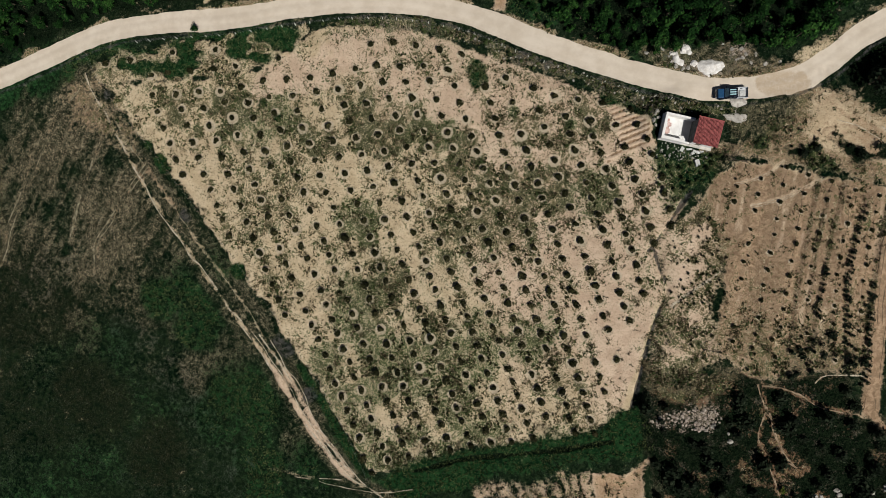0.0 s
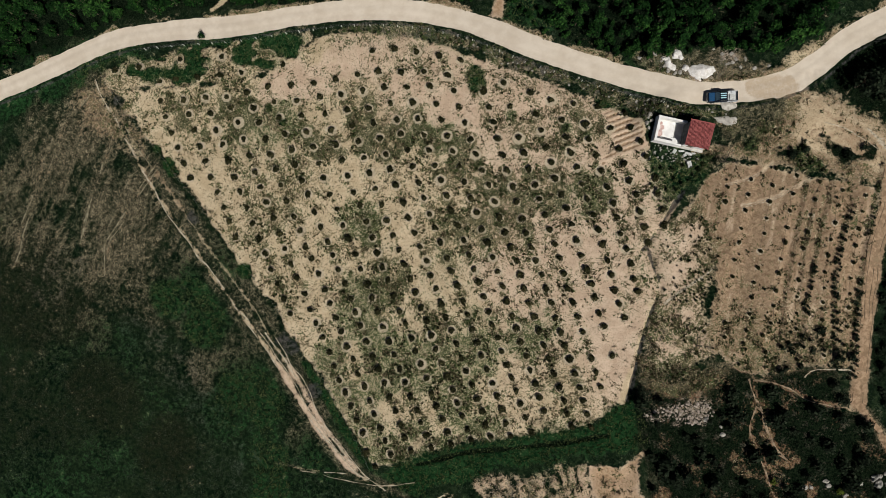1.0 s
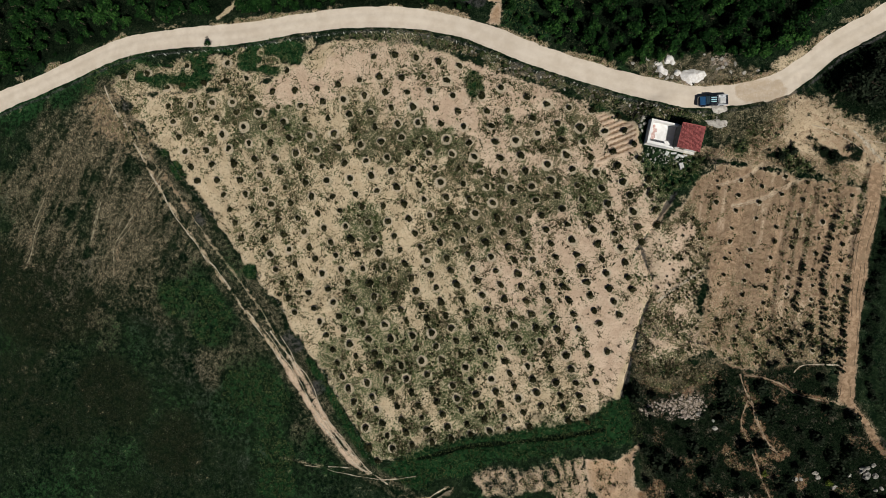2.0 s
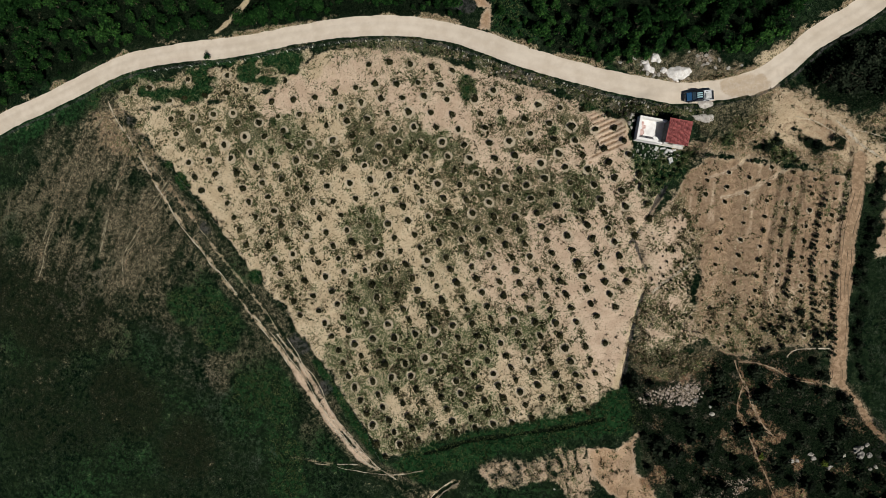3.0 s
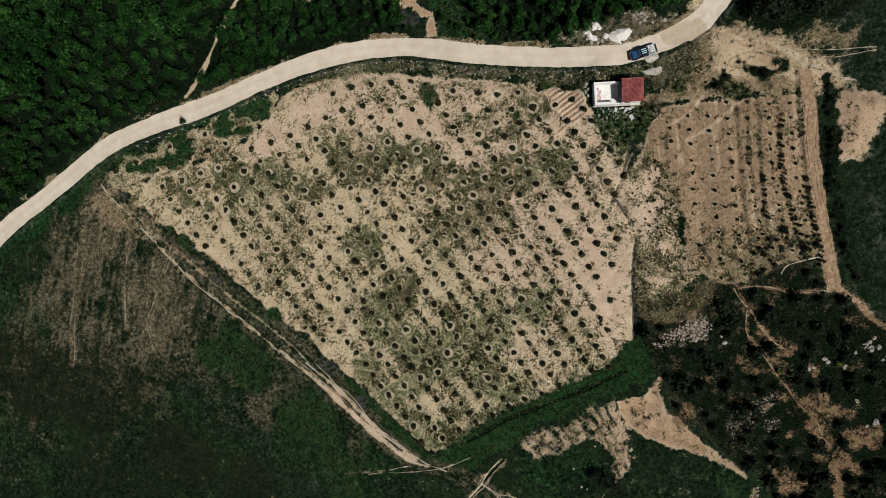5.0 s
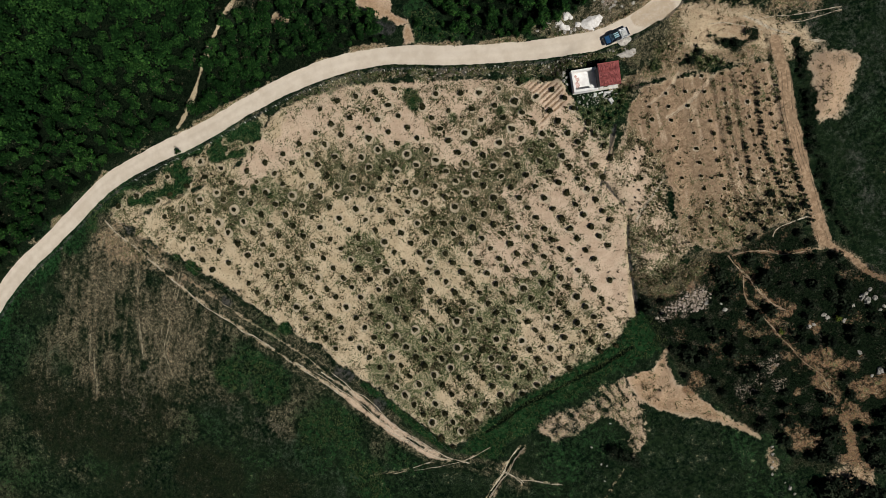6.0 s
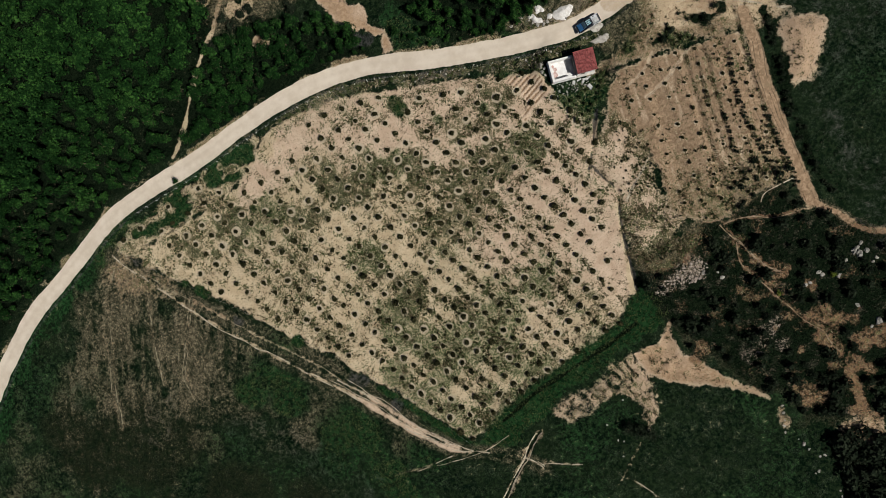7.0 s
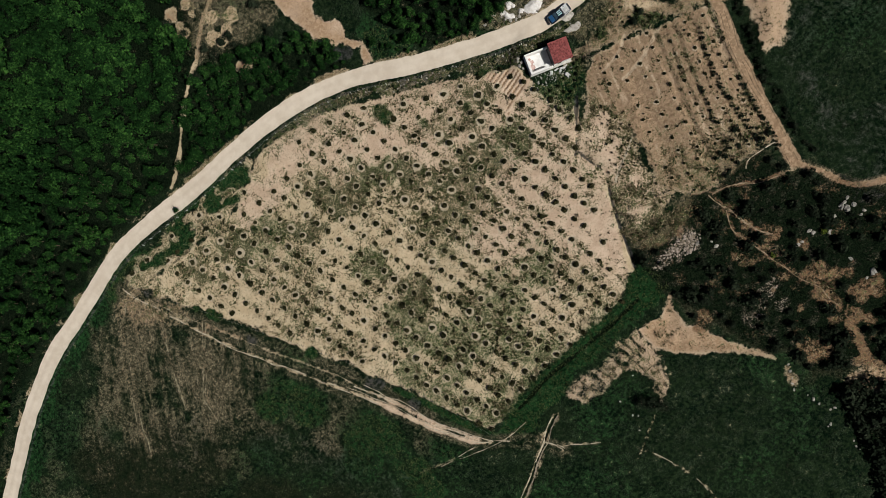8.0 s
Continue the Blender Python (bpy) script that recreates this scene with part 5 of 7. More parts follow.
for k, row in enumerate(FIELD_ROWS[1:]):
    ribbon("planting_line", row, 0.22, "thin dark planting line between saplings", k + 80, 0.8, PLANT_LINE)
for k, side in enumerate((-0.85, -0.3, 0.45, 0.95)):
    ribbon("wheel_rut", beside(FIELD_PATH, side), 0.24, "dark wheel rut along the earth track beside the field", k + 100, (0.75, 0.5, 0.6, 0.8)[k], PLANT_LINE, 0.5)
for k, path in enumerate(FIELD_TRACKS):
    for side in (-0.16, 0.16):
        ribbon("wheel_mark", beside(path, side), 0.16, "thin pale wheel mark across the terraced field", k + 90, 0.9)
for k, path in enumerate(MEADOW_RUTS):
    ribbon("meadow_rut", path, 0.34, "faint dry wheel mark across the meadow", k + 40, 0.72, TRODDEN_GRASS, 0.4)
for k, off in enumerate((-0.5, 0.55)):
    ribbon("rill_bank", [(x + off, y) for x, y in RILL], 0.55, "bare edge of an eroded rill", k + 60, 0.9)


# ---- building blocks ----
def part(name, bm, material, parent=None, label="", smooth=False):
    me = bpy.data.meshes.new(name)
    bm.to_mesh(me)
    bm.free()
    me.materials.append(material)
    if smooth:
        me.polygons.foreach_set("use_smooth", np.ones(len(me.polygons), bool))
    ob = new(name, me)
    ob.parent = parent
    return tagged(ob, label)


def mesh_from(name, verts, faces, material):
    """A mesh of faces that all have the same number of corners."""
    verts, faces = np.asarray(verts, np.float32), np.asarray(faces, np.int32)
    me = bpy.data.meshes.new(name)
    me.vertices.add(len(verts))
    me.vertices.foreach_set("co", verts.ravel())
    me.loops.add(faces.size)
    me.loops.foreach_set("vertex_index", faces.ravel())
    me.polygons.add(len(faces))
    me.polygons.foreach_set("loop_start", np.arange(0, faces.size, faces.shape[1], dtype=np.int32))
    me.update(calc_edges=True)
    me.materials.append(material)
    return me


def leaves(rng, centres, normals, sizes, slim=0.7):
    """A small bent leaf spray of two triangles at every centre, facing its normal."""
    n = len(centres)
    spin = rng.normal(size=(n, 3))
    u = np.cross(normals, spin)
    u /= np.linalg.norm(u, axis=1, keepdims=True) + 1e-9
    v = np.cross(normals, u)
    u, v = u * sizes[:, None] * 0.5, v * sizes[:, None] * 0.5 * slim
    bend = normals * sizes[:, None] * 0.12
    quad = np.stack([centres - u, centres - v + bend, centres + u, centres + v + bend], 1)
    k = np.arange(n)[:, None] * 4
    tris = np.stack([k + [0, 1, 2], k + [0, 2, 3]], 1)
    return quad.reshape(-1, 3), tris.reshape(-1, 3)


def crown_shape(rng, radius, low, high, count, leaf, lobes=9, upward=0.35, spread=0.75, plump=(0.38, 0.62)):
    """Leaf sprays over the lobes of an uneven crown."""
    span = (high - low) / 2
    at = rng.normal(size=(lobes, 3))
    at /= np.linalg.norm(at, axis=1, keepdims=True)
    at *= rng.uniform(0.25, spread, (lobes, 1))
    at = at * (radius, radius, span) + (0, 0, low + span)
    size = rng.uniform(*plump, lobes)
    pick = rng.integers(0, lobes, count)
    way = rng.normal(size=(count, 3))
    way[:, 2] = np.abs(way[:, 2]) * 1.1 - 0.35
    way /= np.linalg.norm(way, axis=1, keepdims=True)
    reach = rng.uniform(0.65, 1.08, (count, 1)) * size[pick][:, None]
    centres = at[pick] + way * reach * (radius, radius, span)
    normals = way + rng.normal(size=(count, 3)) * 0.45 + (0, 0, upward)
    normals /= np.linalg.norm(normals, axis=1, keepdims=True)
    return leaves(rng, centres, normals, rng.uniform(0.65, 1.35, count) * leaf)


def trunk_shape(rng, foot, top, height, limbs, reach):
    """A tapered trunk with limbs, as a bmesh."""
    bm = bmesh.new()

    def tube(a, b, ra, rb, sides=6):
        d = (b - a).normalized()
        s = d.orthogonal().normalized()
        w = d.cross(s)
        ring = lambda c, r: [bm.verts.new(c + (s * math.cos(t) + w * math.sin(t)) * r) for t in (2 * math.pi * k / sides for k in range(sides))]
        lo, hi = ring(a, ra), ring(b, rb)
        for k in range(sides):
            bm.faces.new((lo[k], lo[(k + 1) % sides], hi[(k + 1) % sides], hi[k]))
        bm.faces.new(hi)

    bendy = Vector((rng.uniform(-0.1, 0.1) * height, rng.uniform(-0.1, 0.1) * height, height * 0.55))
    tip = Vector((bendy.x * 1.3, bendy.y * 1.3, height))
    tube(Vector((0, 0, -0.15)), bendy, foot, (foot + top) / 2)
    tube(bendy, tip, (foot + top) / 2, top)
    for k in range(limbs):
        t = 2 * math.pi * (k + rng.uniform(0, 0.6)) / limbs
        start = bendy * rng.uniform(0.75, 1.2)
        end = start + Vector((math.cos(t) * reach, math.sin(t) * reach, height * rng.uniform(0.2, 0.42)))
        tube(start, end, top, top * 0.35, 5)
    return bm


def plant_kinds(name, amount, material, radius, low, high, count, leaf, foot, limbs, seed, upward=0.35, lobes=9, plump=(0.38, 0.62)):
    """Some shapes of one kind of plant: the meshes of the trunk and of the crown."""
    out = []
    for k in range(amount):
        rng = np.random.default_rng(seed + k)
        r, h = radius * rng.uniform(0.85, 1.15), high * rng.uniform(0.85, 1.15)
        bm = trunk_shape(rng, foot, foot * 0.4, h * 0.7, limbs, r * 0.55)
        trunk = bpy.data.meshes.new("trunk")
        bm.to_mesh(trunk)
        bm.free()
        trunk.materials.append(BARK)
        out.append((trunk, crown_shape(rng, r, low, h, count, leaf, lobes, upward, 0.75 if upward < 0.9 else 0.5, plump), material))
    return out


def plant(kind, shape, x, y, turn, size, label, category, group):
    trunk, (verts, tris), material = shape[:3]
    if len(shape) == 3:
        raise ValueError("shape without mesh")
    top = new(kind)
    top.matrix_world = pose(x, y, zat(x, y) - 0.03, 0, 0, turn) @ Matrix.Scale(size, 4)
    for name, me in (("trunk", trunk), ("crown", shape[3])):
        ob = new(name, me)
        ob.parent = top
    return tagged(top, label, category, group)


def with_mesh(shapes):
    return [(t, vt, m, mesh_from("crown", *vt, m)) for t, vt, m in shapes]


def joined(name, shapes, spots, material, label, category):
    """Many plants as one mesh."""
    vs, fs, base = [], [], 0
    for k, (x, y, turn, size) in enumerate(spots):
        v, f = shapes[k % len(shapes)][1]
        c, s = math.cos(turn), math.sin(turn)
        w = np.empty_like(v)
        w[:, 0], w[:, 1], w[:, 2] = (v[:, 0] * c - v[:, 1] * s) * size + x, (v[:, 0] * s + v[:, 1] * c) * size + y, v[:, 2] * size + zat(x, y)
        vs.append(w), fs.append(f + base)
        base += len(v)
    return tagged(new(name, mesh_from(name, np.concatenate(vs), np.concatenate(fs), material)), label, category, kind="stuff")


def scatter(rng, count, ring=None, box=None, gap=0.0):
    """Places inside a polygon or a box, at least gap apart."""
    if ring:
        xs, ys = [p[0] for p in ring], [p[1] for p in ring]
        box = (min(xs), max(xs), min(ys), max(ys))
    x, y = rng.uniform(box[0], box[1], count), rng.uniform(box[2], box[3], count)
    if ring:
        keep = in_area(x, y, ring) > 0
        x, y = x[keep], y[keep]
    if gap:
        seen, out = {}, []
        for a, b in zip(x, y):
            i, j = int(a // gap), int(b // gap)
            if all(math.hypot(a - c, b - d) >= gap for di in (-1, 0, 1) for dj in (-1, 0, 1) for c, d in seen.get((i + di, j + dj), ())):
                seen.setdefault((i, j), []).append((a, b))
                out.append((a, b))
        return out
    return list(zip(x, y))


# ---- orchard ----
rng = np.random.default_rng(5)
YOUNG = with_mesh(plant_kinds("young_tree", 8, ORCHARD_LEAF, 0.58, 0.0, 0.8, 180, 0.25, 0.05, 3, 100, 1.0))
orchard_spots = sorted((p for row in ORCHARD_ROWS for p in row), key=lambda p: math.hypot(p[0] - 3, p[1] + 2))
for k, (x, y) in enumerate(orchard_spots[:300]):
    plant("young_tree", YOUNG[k % 8], x, y, rng.uniform(0, 360), rng.uniform(0.95, 1.2), "low dark-leaved young fruit tree in a dug earth basin", "tree", "young trees of the orchard")
joined("young_trees", YOUNG, [(x, y, rng.uniform(0, 6.3), rng.uniform(0.95, 1.2)) for x, y in orchard_spots[300:]], ORCHARD_LEAF, "low dark-leaved young fruit trees along the orchard's edges", "trees")
for row in FIELD_ROWS:
    for x, y in row:
        plant("sapling", YOUNG[int(rng.integers(8))], x, y, rng.uniform(0, 360), rng.uniform(0.5, 0.74), "small dark sapling planted in terraced tan earth", "sapling", "saplings of the terraced field")

# ---- woods ----
ROADSIDE = [(7.09, 41.69), (12.08, 37.4), (21.87, 33.95), (27.62, 32.52), (30, 33.11), (31.42, 35.01), (38.9, 34.68), (45.33, 33.9), (48.95, 34.22), (52.55, 36.93), (48.96, 38.55), (21.87, 39.93)]
FOREST = with_mesh(plant_kinds("tree", 8, TREE_LEAF, 1.75, 0.6, 4.8, 480, 0.38, 0.14, 5, 200, 0.5, 13, (0.24, 0.46)))
EVERGREEN = with_mesh(plant_kinds("evergreen", 5, DARK_LEAF, 1.8, 0.5, 4.0, 420, 0.4, 0.15, 5, 300))
road_far = lambda x, y, d: near_line(np.array([x]), np.array([y]), ROAD)[0][0] > d
path_far = lambda x, y, d: near_line(np.array([x]), np.array([y]), WOOD_PATH)[0][0] > d
spur_far = lambda x, y: in_area(np.array([x]), np.array([y]), SPUR)[0] < -0.8 and all(math.hypot(x - a, y - b) > r + 0.6 for a, b, r in CLEARED)
woods = [(x, y) for ring in WOODS[:3] for x, y in scatter(rng, 9000, ring, gap=2.25) if spur_far(x, y) and in_area(np.array([x]), np.array([y]), SPUR_SLOPE)[0] < 0.2 and road_far(x, y, 3.6) and path_far(x, y, 1.35)]
woods.sort(key=lambda p: near_line(np.array([p[0]]), np.array([p[1]]), ROAD)[0][0])
for k, (x, y) in enumerate(woods[:260]):
    plant("tree", FOREST[k % 8], x, y, rng.uniform(0, 360), rng.uniform(0.6, 1.1), "dense green broadleaf tree at the woodland's edge", "tree", "trees of the wood")
joined("woodland", FOREST, [(x, y, rng.uniform(0, 6.3), rng.uniform(0.75, 1.55)) for x, y in woods[260:]], TREE_LEAF, "dense dark green woodland canopy", "woodland")
for k, (x, y) in enumerate([p for p in scatter(rng, 600, WOODS[3], gap=2.1) if in_area(np.array([p[0]]), np.array([p[1]]), WOODS[3])[0] > 1.9 and in_area(np.array([p[0]]), np.array([p[1]]), EAST_SLOPE)[0] < -1.2 and road_far(*p, 5.2) and in_area(np.array([p[0]]), np.array([p[1]]), BEND)[0] < -3.0]):
    plant("evergreen_tree", EVERGREEN[k % 5], x, y, rng.uniform(0, 360), rng.uniform(0.8, 1.3), "dark evergreen tree beside the bend of the dirt road", "tree", "evergreens at the bend")
edge = [p for ring in WOODS[:3] for p in scatter(rng, 9000, ring, gap=1.3) if not road_far(*p, 4.6) and road_far(*p, 2.5) and path_far(*p, 1.0)]
edge += [(x + 0.8 * math.sin(k), y + 0.8 * math.cos(k)) for k, (x, y) in enumerate(scatter(rng, 500, ROADSIDE, gap=1.5)) if road_far(x, y, 3.2) and in_area(np.array([x]), np.array([y]), ROUGH_STRIP)[0] < 0.3]
joined("wood_edge", FOREST, [(x, y, rng.uniform(0, 6.3), rng.uniform(0.22, 0.6)) for x, y in edge if rng.random() < 0.7], TREE_LEAF, "low green bushes along the wood's edge", "bushes")
SHRUB = with_mesh(plant_kinds("shrub", 6, DARK_LEAF, 0.9, 0.0, 1.3, 150, 0.34, 0.07, 4, 400))
scrub_paths = lambda p: min(near_line(np.array([p[0]]), np.array([p[1]]), FOOTPATHS[k])[0][0] for k in (2, 3, 4, 5))
scrub_spots = [p for p in scatter(rng, 3000, SCRUB, gap=1.5) if scrub_paths(p) > 1.0 and (in_area(np.array([p[0]]), np.array([p[1]]), UPPER_SCRUB)[0] < 0 or rng.random() < 0.2) and sample(COVER["soil"], np.array(p[0]), np.array(p[1])) < 0.3 and rng.random() < 0.5]
for k, (x, y) in enumerate(scrub_spots[:280]):
    plant("shrub", SHRUB[k % 6], x, y, rng.uniform(0, 360), rng.uniform(0.6, 1.7), "dark evergreen shrub of the scrub slope", "shrub", "shrubs of the scrub")
thicket_spots = [p for p in scatter(rng, 900, EAST_THICKET, gap=1.3)]
joined("thicket", SHRUB, [(x, y, rng.uniform(0, 6.3), rng.uniform(0.9, 1.9)) for x, y in thicket_spots], DARK_LEAF, "black-green thicket at the foot of the slope", "scrub")
if scrub_spots[280:]:
    joined("scrub", SHRUB, [(x, y, rng.uniform(0, 6.3), rng.uniform(0.6, 1.7)) for x, y in scrub_spots[280:]], DARK_LEAF, "dark evergreen scrub on the slope", "scrub")


# ---- grass and weeds ----
def tufts(name, spots, material, sizes, per, label):
    """Tufts of a few leaning blades each, as one mesh."""
    spots = np.asarray(spots)
    n = len(spots)
    z = sample(GZ, spots[:, 0], spots[:, 1])
    base = np.repeat(np.column_stack([spots, z]), per, 0)
    size = np.repeat(sizes, per)
    lean = rng.normal(size=(n * per, 3))
    lean[:, 2] = np.abs(lean[:, 2]) * 0.5 + 0.45
    lean /= np.linalg.norm(lean, axis=1, keepdims=True)
    side = np.cross(lean, rng.normal(size=(n * per, 3)))
    side /= np.linalg.norm(side, axis=1, keepdims=True)
    base[:, :2] += rng.normal(size=(n * per, 2)) * (size * 0.35)[:, None]
    length, width = size[:, None] * rng.uniform(0.7, 1.3, (n * per, 1)), size[:, None] * 0.3
    tri = np.stack([base - side * width, base + side * width, base + lean * length], 1).reshape(-1, 3)
    faces = np.arange(n * per * 3).reshape(-1, 3)
    return tagged(new(name, mesh_from(name, tri, faces, material)), label, "grass", kind="stuff")


def sown(count, box, chance):
    x, y = rng.uniform(box[0], box[1], count), rng.uniform(box[2], box[3], count)
    keep = rng.random(count) < chance(x, y)
    return np.column_stack([x, y])[keep]


cov = lambda key, x, y: sample(COVER[key], x, y)
open_soil = lambda x, y: (cov("soil", x, y) > 0.4) * (cov("pale", x, y) < 0.2) * (cov("basin", x, y) < 0.35)
weed_spots = sown(240000, (-62, 74, -48, 46), lambda x, y: open_soil(x, y) * (cov("weed", x, y) * soft(vnoise(x, y, 1.3, 51), 0.48, 0.7)) * 1.1)
half = len(weed_spots) // 2
tufts("dry_weeds", weed_spots[:half], STRAW_LEAF, rng.uniform(0.16, 0.46, half), 4, "dry brown weeds and grass tufts in the orchard soil")
tufts("green_weeds", weed_spots[half:], WEED_LEAF, rng.uniform(0.14, 0.42, len(weed_spots) - half), 4, "olive green weeds in the orchard soil")
lush_spots = sown(150000, (-70, 60, -60, 45), lambda x, y: (cov("lush", x, y) > 0.45) * (cov("soil", x, y) < 0.5) * (cov("pale", x, y) < 0.2) * 0.6)
tufts("verge_grass", lush_spots, WEED_LEAF, rng.uniform(0.15, 0.4, len(lush_spots)), 3, "lush green grass along the orchard's edges")
meadow_spots = sown(110000, (-118, 96, -88, 60), lambda x, y: (cov("soil", x, y) < 0.3) * (cov("pale", x, y) < 0.2) * (cov("lush", x, y) < 0.5) * soft(vnoise(x, y, 2.3, 52), 0.3, 0.7))
tufts("meadow_grass", meadow_spots, MEADOW_LEAF, rng.uniform(0.12, 0.36, len(meadow_spots)), 3, "dark dry meadow grass on the slope")
HERB = with_mesh(plant_kinds("herb", 6, ORCHARD_LEAF, 0.42, 0.0, 0.5, 34, 0.26, 0.02, 2, 500, 0.8))
herb_spots = sown(60000, (-62, 74, -40, 40), lambda x, y: open_soil(x, y) * soft(cov("weed", x, y), 0.25, 0.8) * soft(vnoise(x, y, 2.1, 77), 0.45, 0.75))
for name, leaf, chosen, label in (("herbs", ORCHARD_LEAF, herb_spots[::2], "small dark herb tufts in the bare earth"), ("green_herbs", WEED_LEAF, herb_spots[1::2], "small green herb tufts in the bare earth")):
    joined(name, HERB, [(x, y, rng.uniform(0, 6.3), rng.uniform(0.2, 0.62)) for x, y in chosen], leaf, label, "weeds")
bank_spots = [p for p in scatter(rng, 2500, BANK, gap=0.45) if road_far(*p, 2.1)]
joined("bank_weeds", SHRUB, [(x, y, rng.uniform(0, 6.3), rng.uniform(0.18, 0.45)) for x, y in bank_spots[::3]], WEED_LEAF, "low green weeds on the bank below the road", "weeds")
green_spots = scatter(rng, 1500, HOUSE_GREEN, gap=1.1) + [p for p in scatter(rng, 1600, YARD, gap=0.8) if cov("lush", *p) > 0.4]
green_spots = [p for p in green_spots if math.hypot(p[0] - HOUSE_AT[0] + 0.4, p[1] - HOUSE_AT[1]) > 5.0]
joined("rank_weeds", FOREST, [(x, y, rng.uniform(0, 6.3), rng.uniform(0.1, 0.28)) for x, y in green_spots], WEED_LEAF, "rank green weeds round the house and yard", "weeds")
riser_spots = []
for k, path in enumerate(RISERS):
    for x, y in smooth_line(path, 0.22):
        if vnoise(np.array(x), np.array(y), 2.6, 71) > (0.85, 0.62, 0.52, 0.88, 0.85)[k] - 0.034 * max(0, 5 - y):
            riser_spots.append((x + rng.normal() * 0.26, y + rng.normal() * 0.4))
joined("riser_scrub", SHRUB, [(x, y, rng.uniform(0, 6.3), rng.uniform(0.1, 0.42)) for x, y in riser_spots], DARK_LEAF, "dark scrub growing along the terrace risers", "scrub")
clump_spots = [p for p in scatter(rng, 900, FIELD, gap=1.0) if cov("soil", *p) < 0.6 and rng.random() < 0.5 or rng.random() < 0.04]
clump_spots += [p for p in scatter(rng, 700, MIDDLE, gap=0.9) if vnoise(np.array(p[0]), np.array(p[1]), 4.0, 72) > 0.72]
clump_spots.sort()
belt_spots = [(x + rng.normal() * 0.5, y + rng.normal() * 0.5) for path in (EAST_BELT, *HEDGES) for x, y in smooth_line(path, 0.8) if rng.random() < (0.75 if path is EAST_BELT else 0.4)]
joined("belt_scrub", SHRUB, [(x, y, rng.uniform(0, 6.3), rng.uniform(0.3, 0.9)) for x, y in belt_spots], DARK_LEAF, "dark scrub in a belt beside the terraced field", "scrub")
edge_spots = [p for p in scatter(rng, 500, FIELD_GREEN[0], gap=1.0) if rng.random() < 0.4]
joined("field_edge_scrub", SHRUB, [(x, y, rng.uniform(0, 6.3), rng.uniform(0.35, 0.85)) for x, y in edge_spots], DARK_LEAF, "dark scrub at the terraced field's lower edge", "scrub")
joined("field_scrub", SHRUB, [(x, y, rng.uniform(0, 6.3), rng.uniform(0.12, 0.35)) for x, y in clump_spots], DARK_LEAF, "dark low scrub in the terraced field", "scrub")
x, y = (20.54, -45.56)
for dx, dy, k in ((0, 0, 1.0), (1.9, -1.0, 1.15), (3.6, -2.4, 0.9)):
    plant("shrub", EVERGREEN[1], x + dx, y + dy, 70 * dx, 0.75 * k, "black-green evergreen bush on the lower meadow", "shrub", "bushes of the lower meadow")
for k, (x, y) in enumerate([(-17.51, 58.92), (-25.62, 64.5), (-16.43, 55.04), (-19.36, 58.69), (-17.25, 56.61), (-23.17, 59.36), (-9.73, 56.88), (-16.28, 52.8), (-9.15, 54.93), (-27.6, 55.21), (-9.28, 61.41), (-27.91, 67.94), (-21.7, 57.13), (-23.83, 55.69), (-11.81, 53.2)]):
    plant("evergreen_shrub", EVERGREEN[k % 5], x, y, 50 * k, rng.uniform(0.4, 0.8), "dark evergreen shrub in the woodland clearing", "shrub", "shrubs of the clearing")
dense_spots = [(x + rng.normal() * r * 0.55, y + rng.normal() * r * 0.8) for x, y, r in DENSE for _ in range(int(5 * r * r) + 3)]
joined("weed_clumps", FOREST, [(x, y, rng.uniform(0, 6.3), rng.uniform(0.05, 0.15)) for x, y in dense_spots], WEED_LEAF, "dense dark green weed clumps between the young trees", "weeds")


# ---- solid shapes ----
def box(bm, lo, hi, m=None):
    """Adds a box between two corners to a bmesh."""
    vs = [bm.verts.new((x, y, z)) for z in (lo[2], hi[2]) for x, y in ((lo[0], lo[1]), (hi[0], lo[1]), (hi[0], hi[1]), (lo[0], hi[1]))]
    for f in ((3, 2, 1, 0), (4, 5, 6, 7), (0, 1, 5, 4), (1, 2, 6, 5), (2, 3, 7, 6), (3, 0, 4, 7)):
        bm.faces.new([vs[k] for k in f])
    if m is not None:
        bmesh.ops.transform(bm, matrix=m, verts=vs)
    return vs


def block(name, lo, hi, material, parent, label="", bevel=0.02, m=None):
    bm = bmesh.new()
    box(bm, lo, hi, m)
    if bevel:
        bmesh.ops.bevel(bm, geom=list(bm.edges), offset=bevel, segments=2, affect="EDGES", profile=0.6)
    return part(name, bm, material, parent, label)


def loft(bm, rings):
    """Skins rings of equal length, and caps both ends."""
    loops = [[bm.verts.new(p) for p in ring] for ring in rings]
    n = len(loops[0])
    for a, b in zip(loops, loops[1:]):
        for k in range(n):
            bm.faces.new((a[k], a[(k + 1) % n], b[(k + 1) % n], b[k]))
    bm.faces.new(loops[0][::-1])
    bm.faces.new(loops[-1])
    bmesh.ops.recalc_face_normals(bm, faces=bm.faces)
    return bm


def wheel_bm(radius, width, inner=0.0, sides=20):
    bm = bmesh.new()
    prof = [(radius * 0.93, -width / 2), (radius, -width * 0.36), (radius, width * 0.36), (radius * 0.93, width / 2)]
    rings = [[(r * math.cos(2 * math.pi * k / sides), y, r * math.sin(2 * math.pi * k / sides)) for k in range(sides)] for r, y in prof]
    return loft(bm, rings)


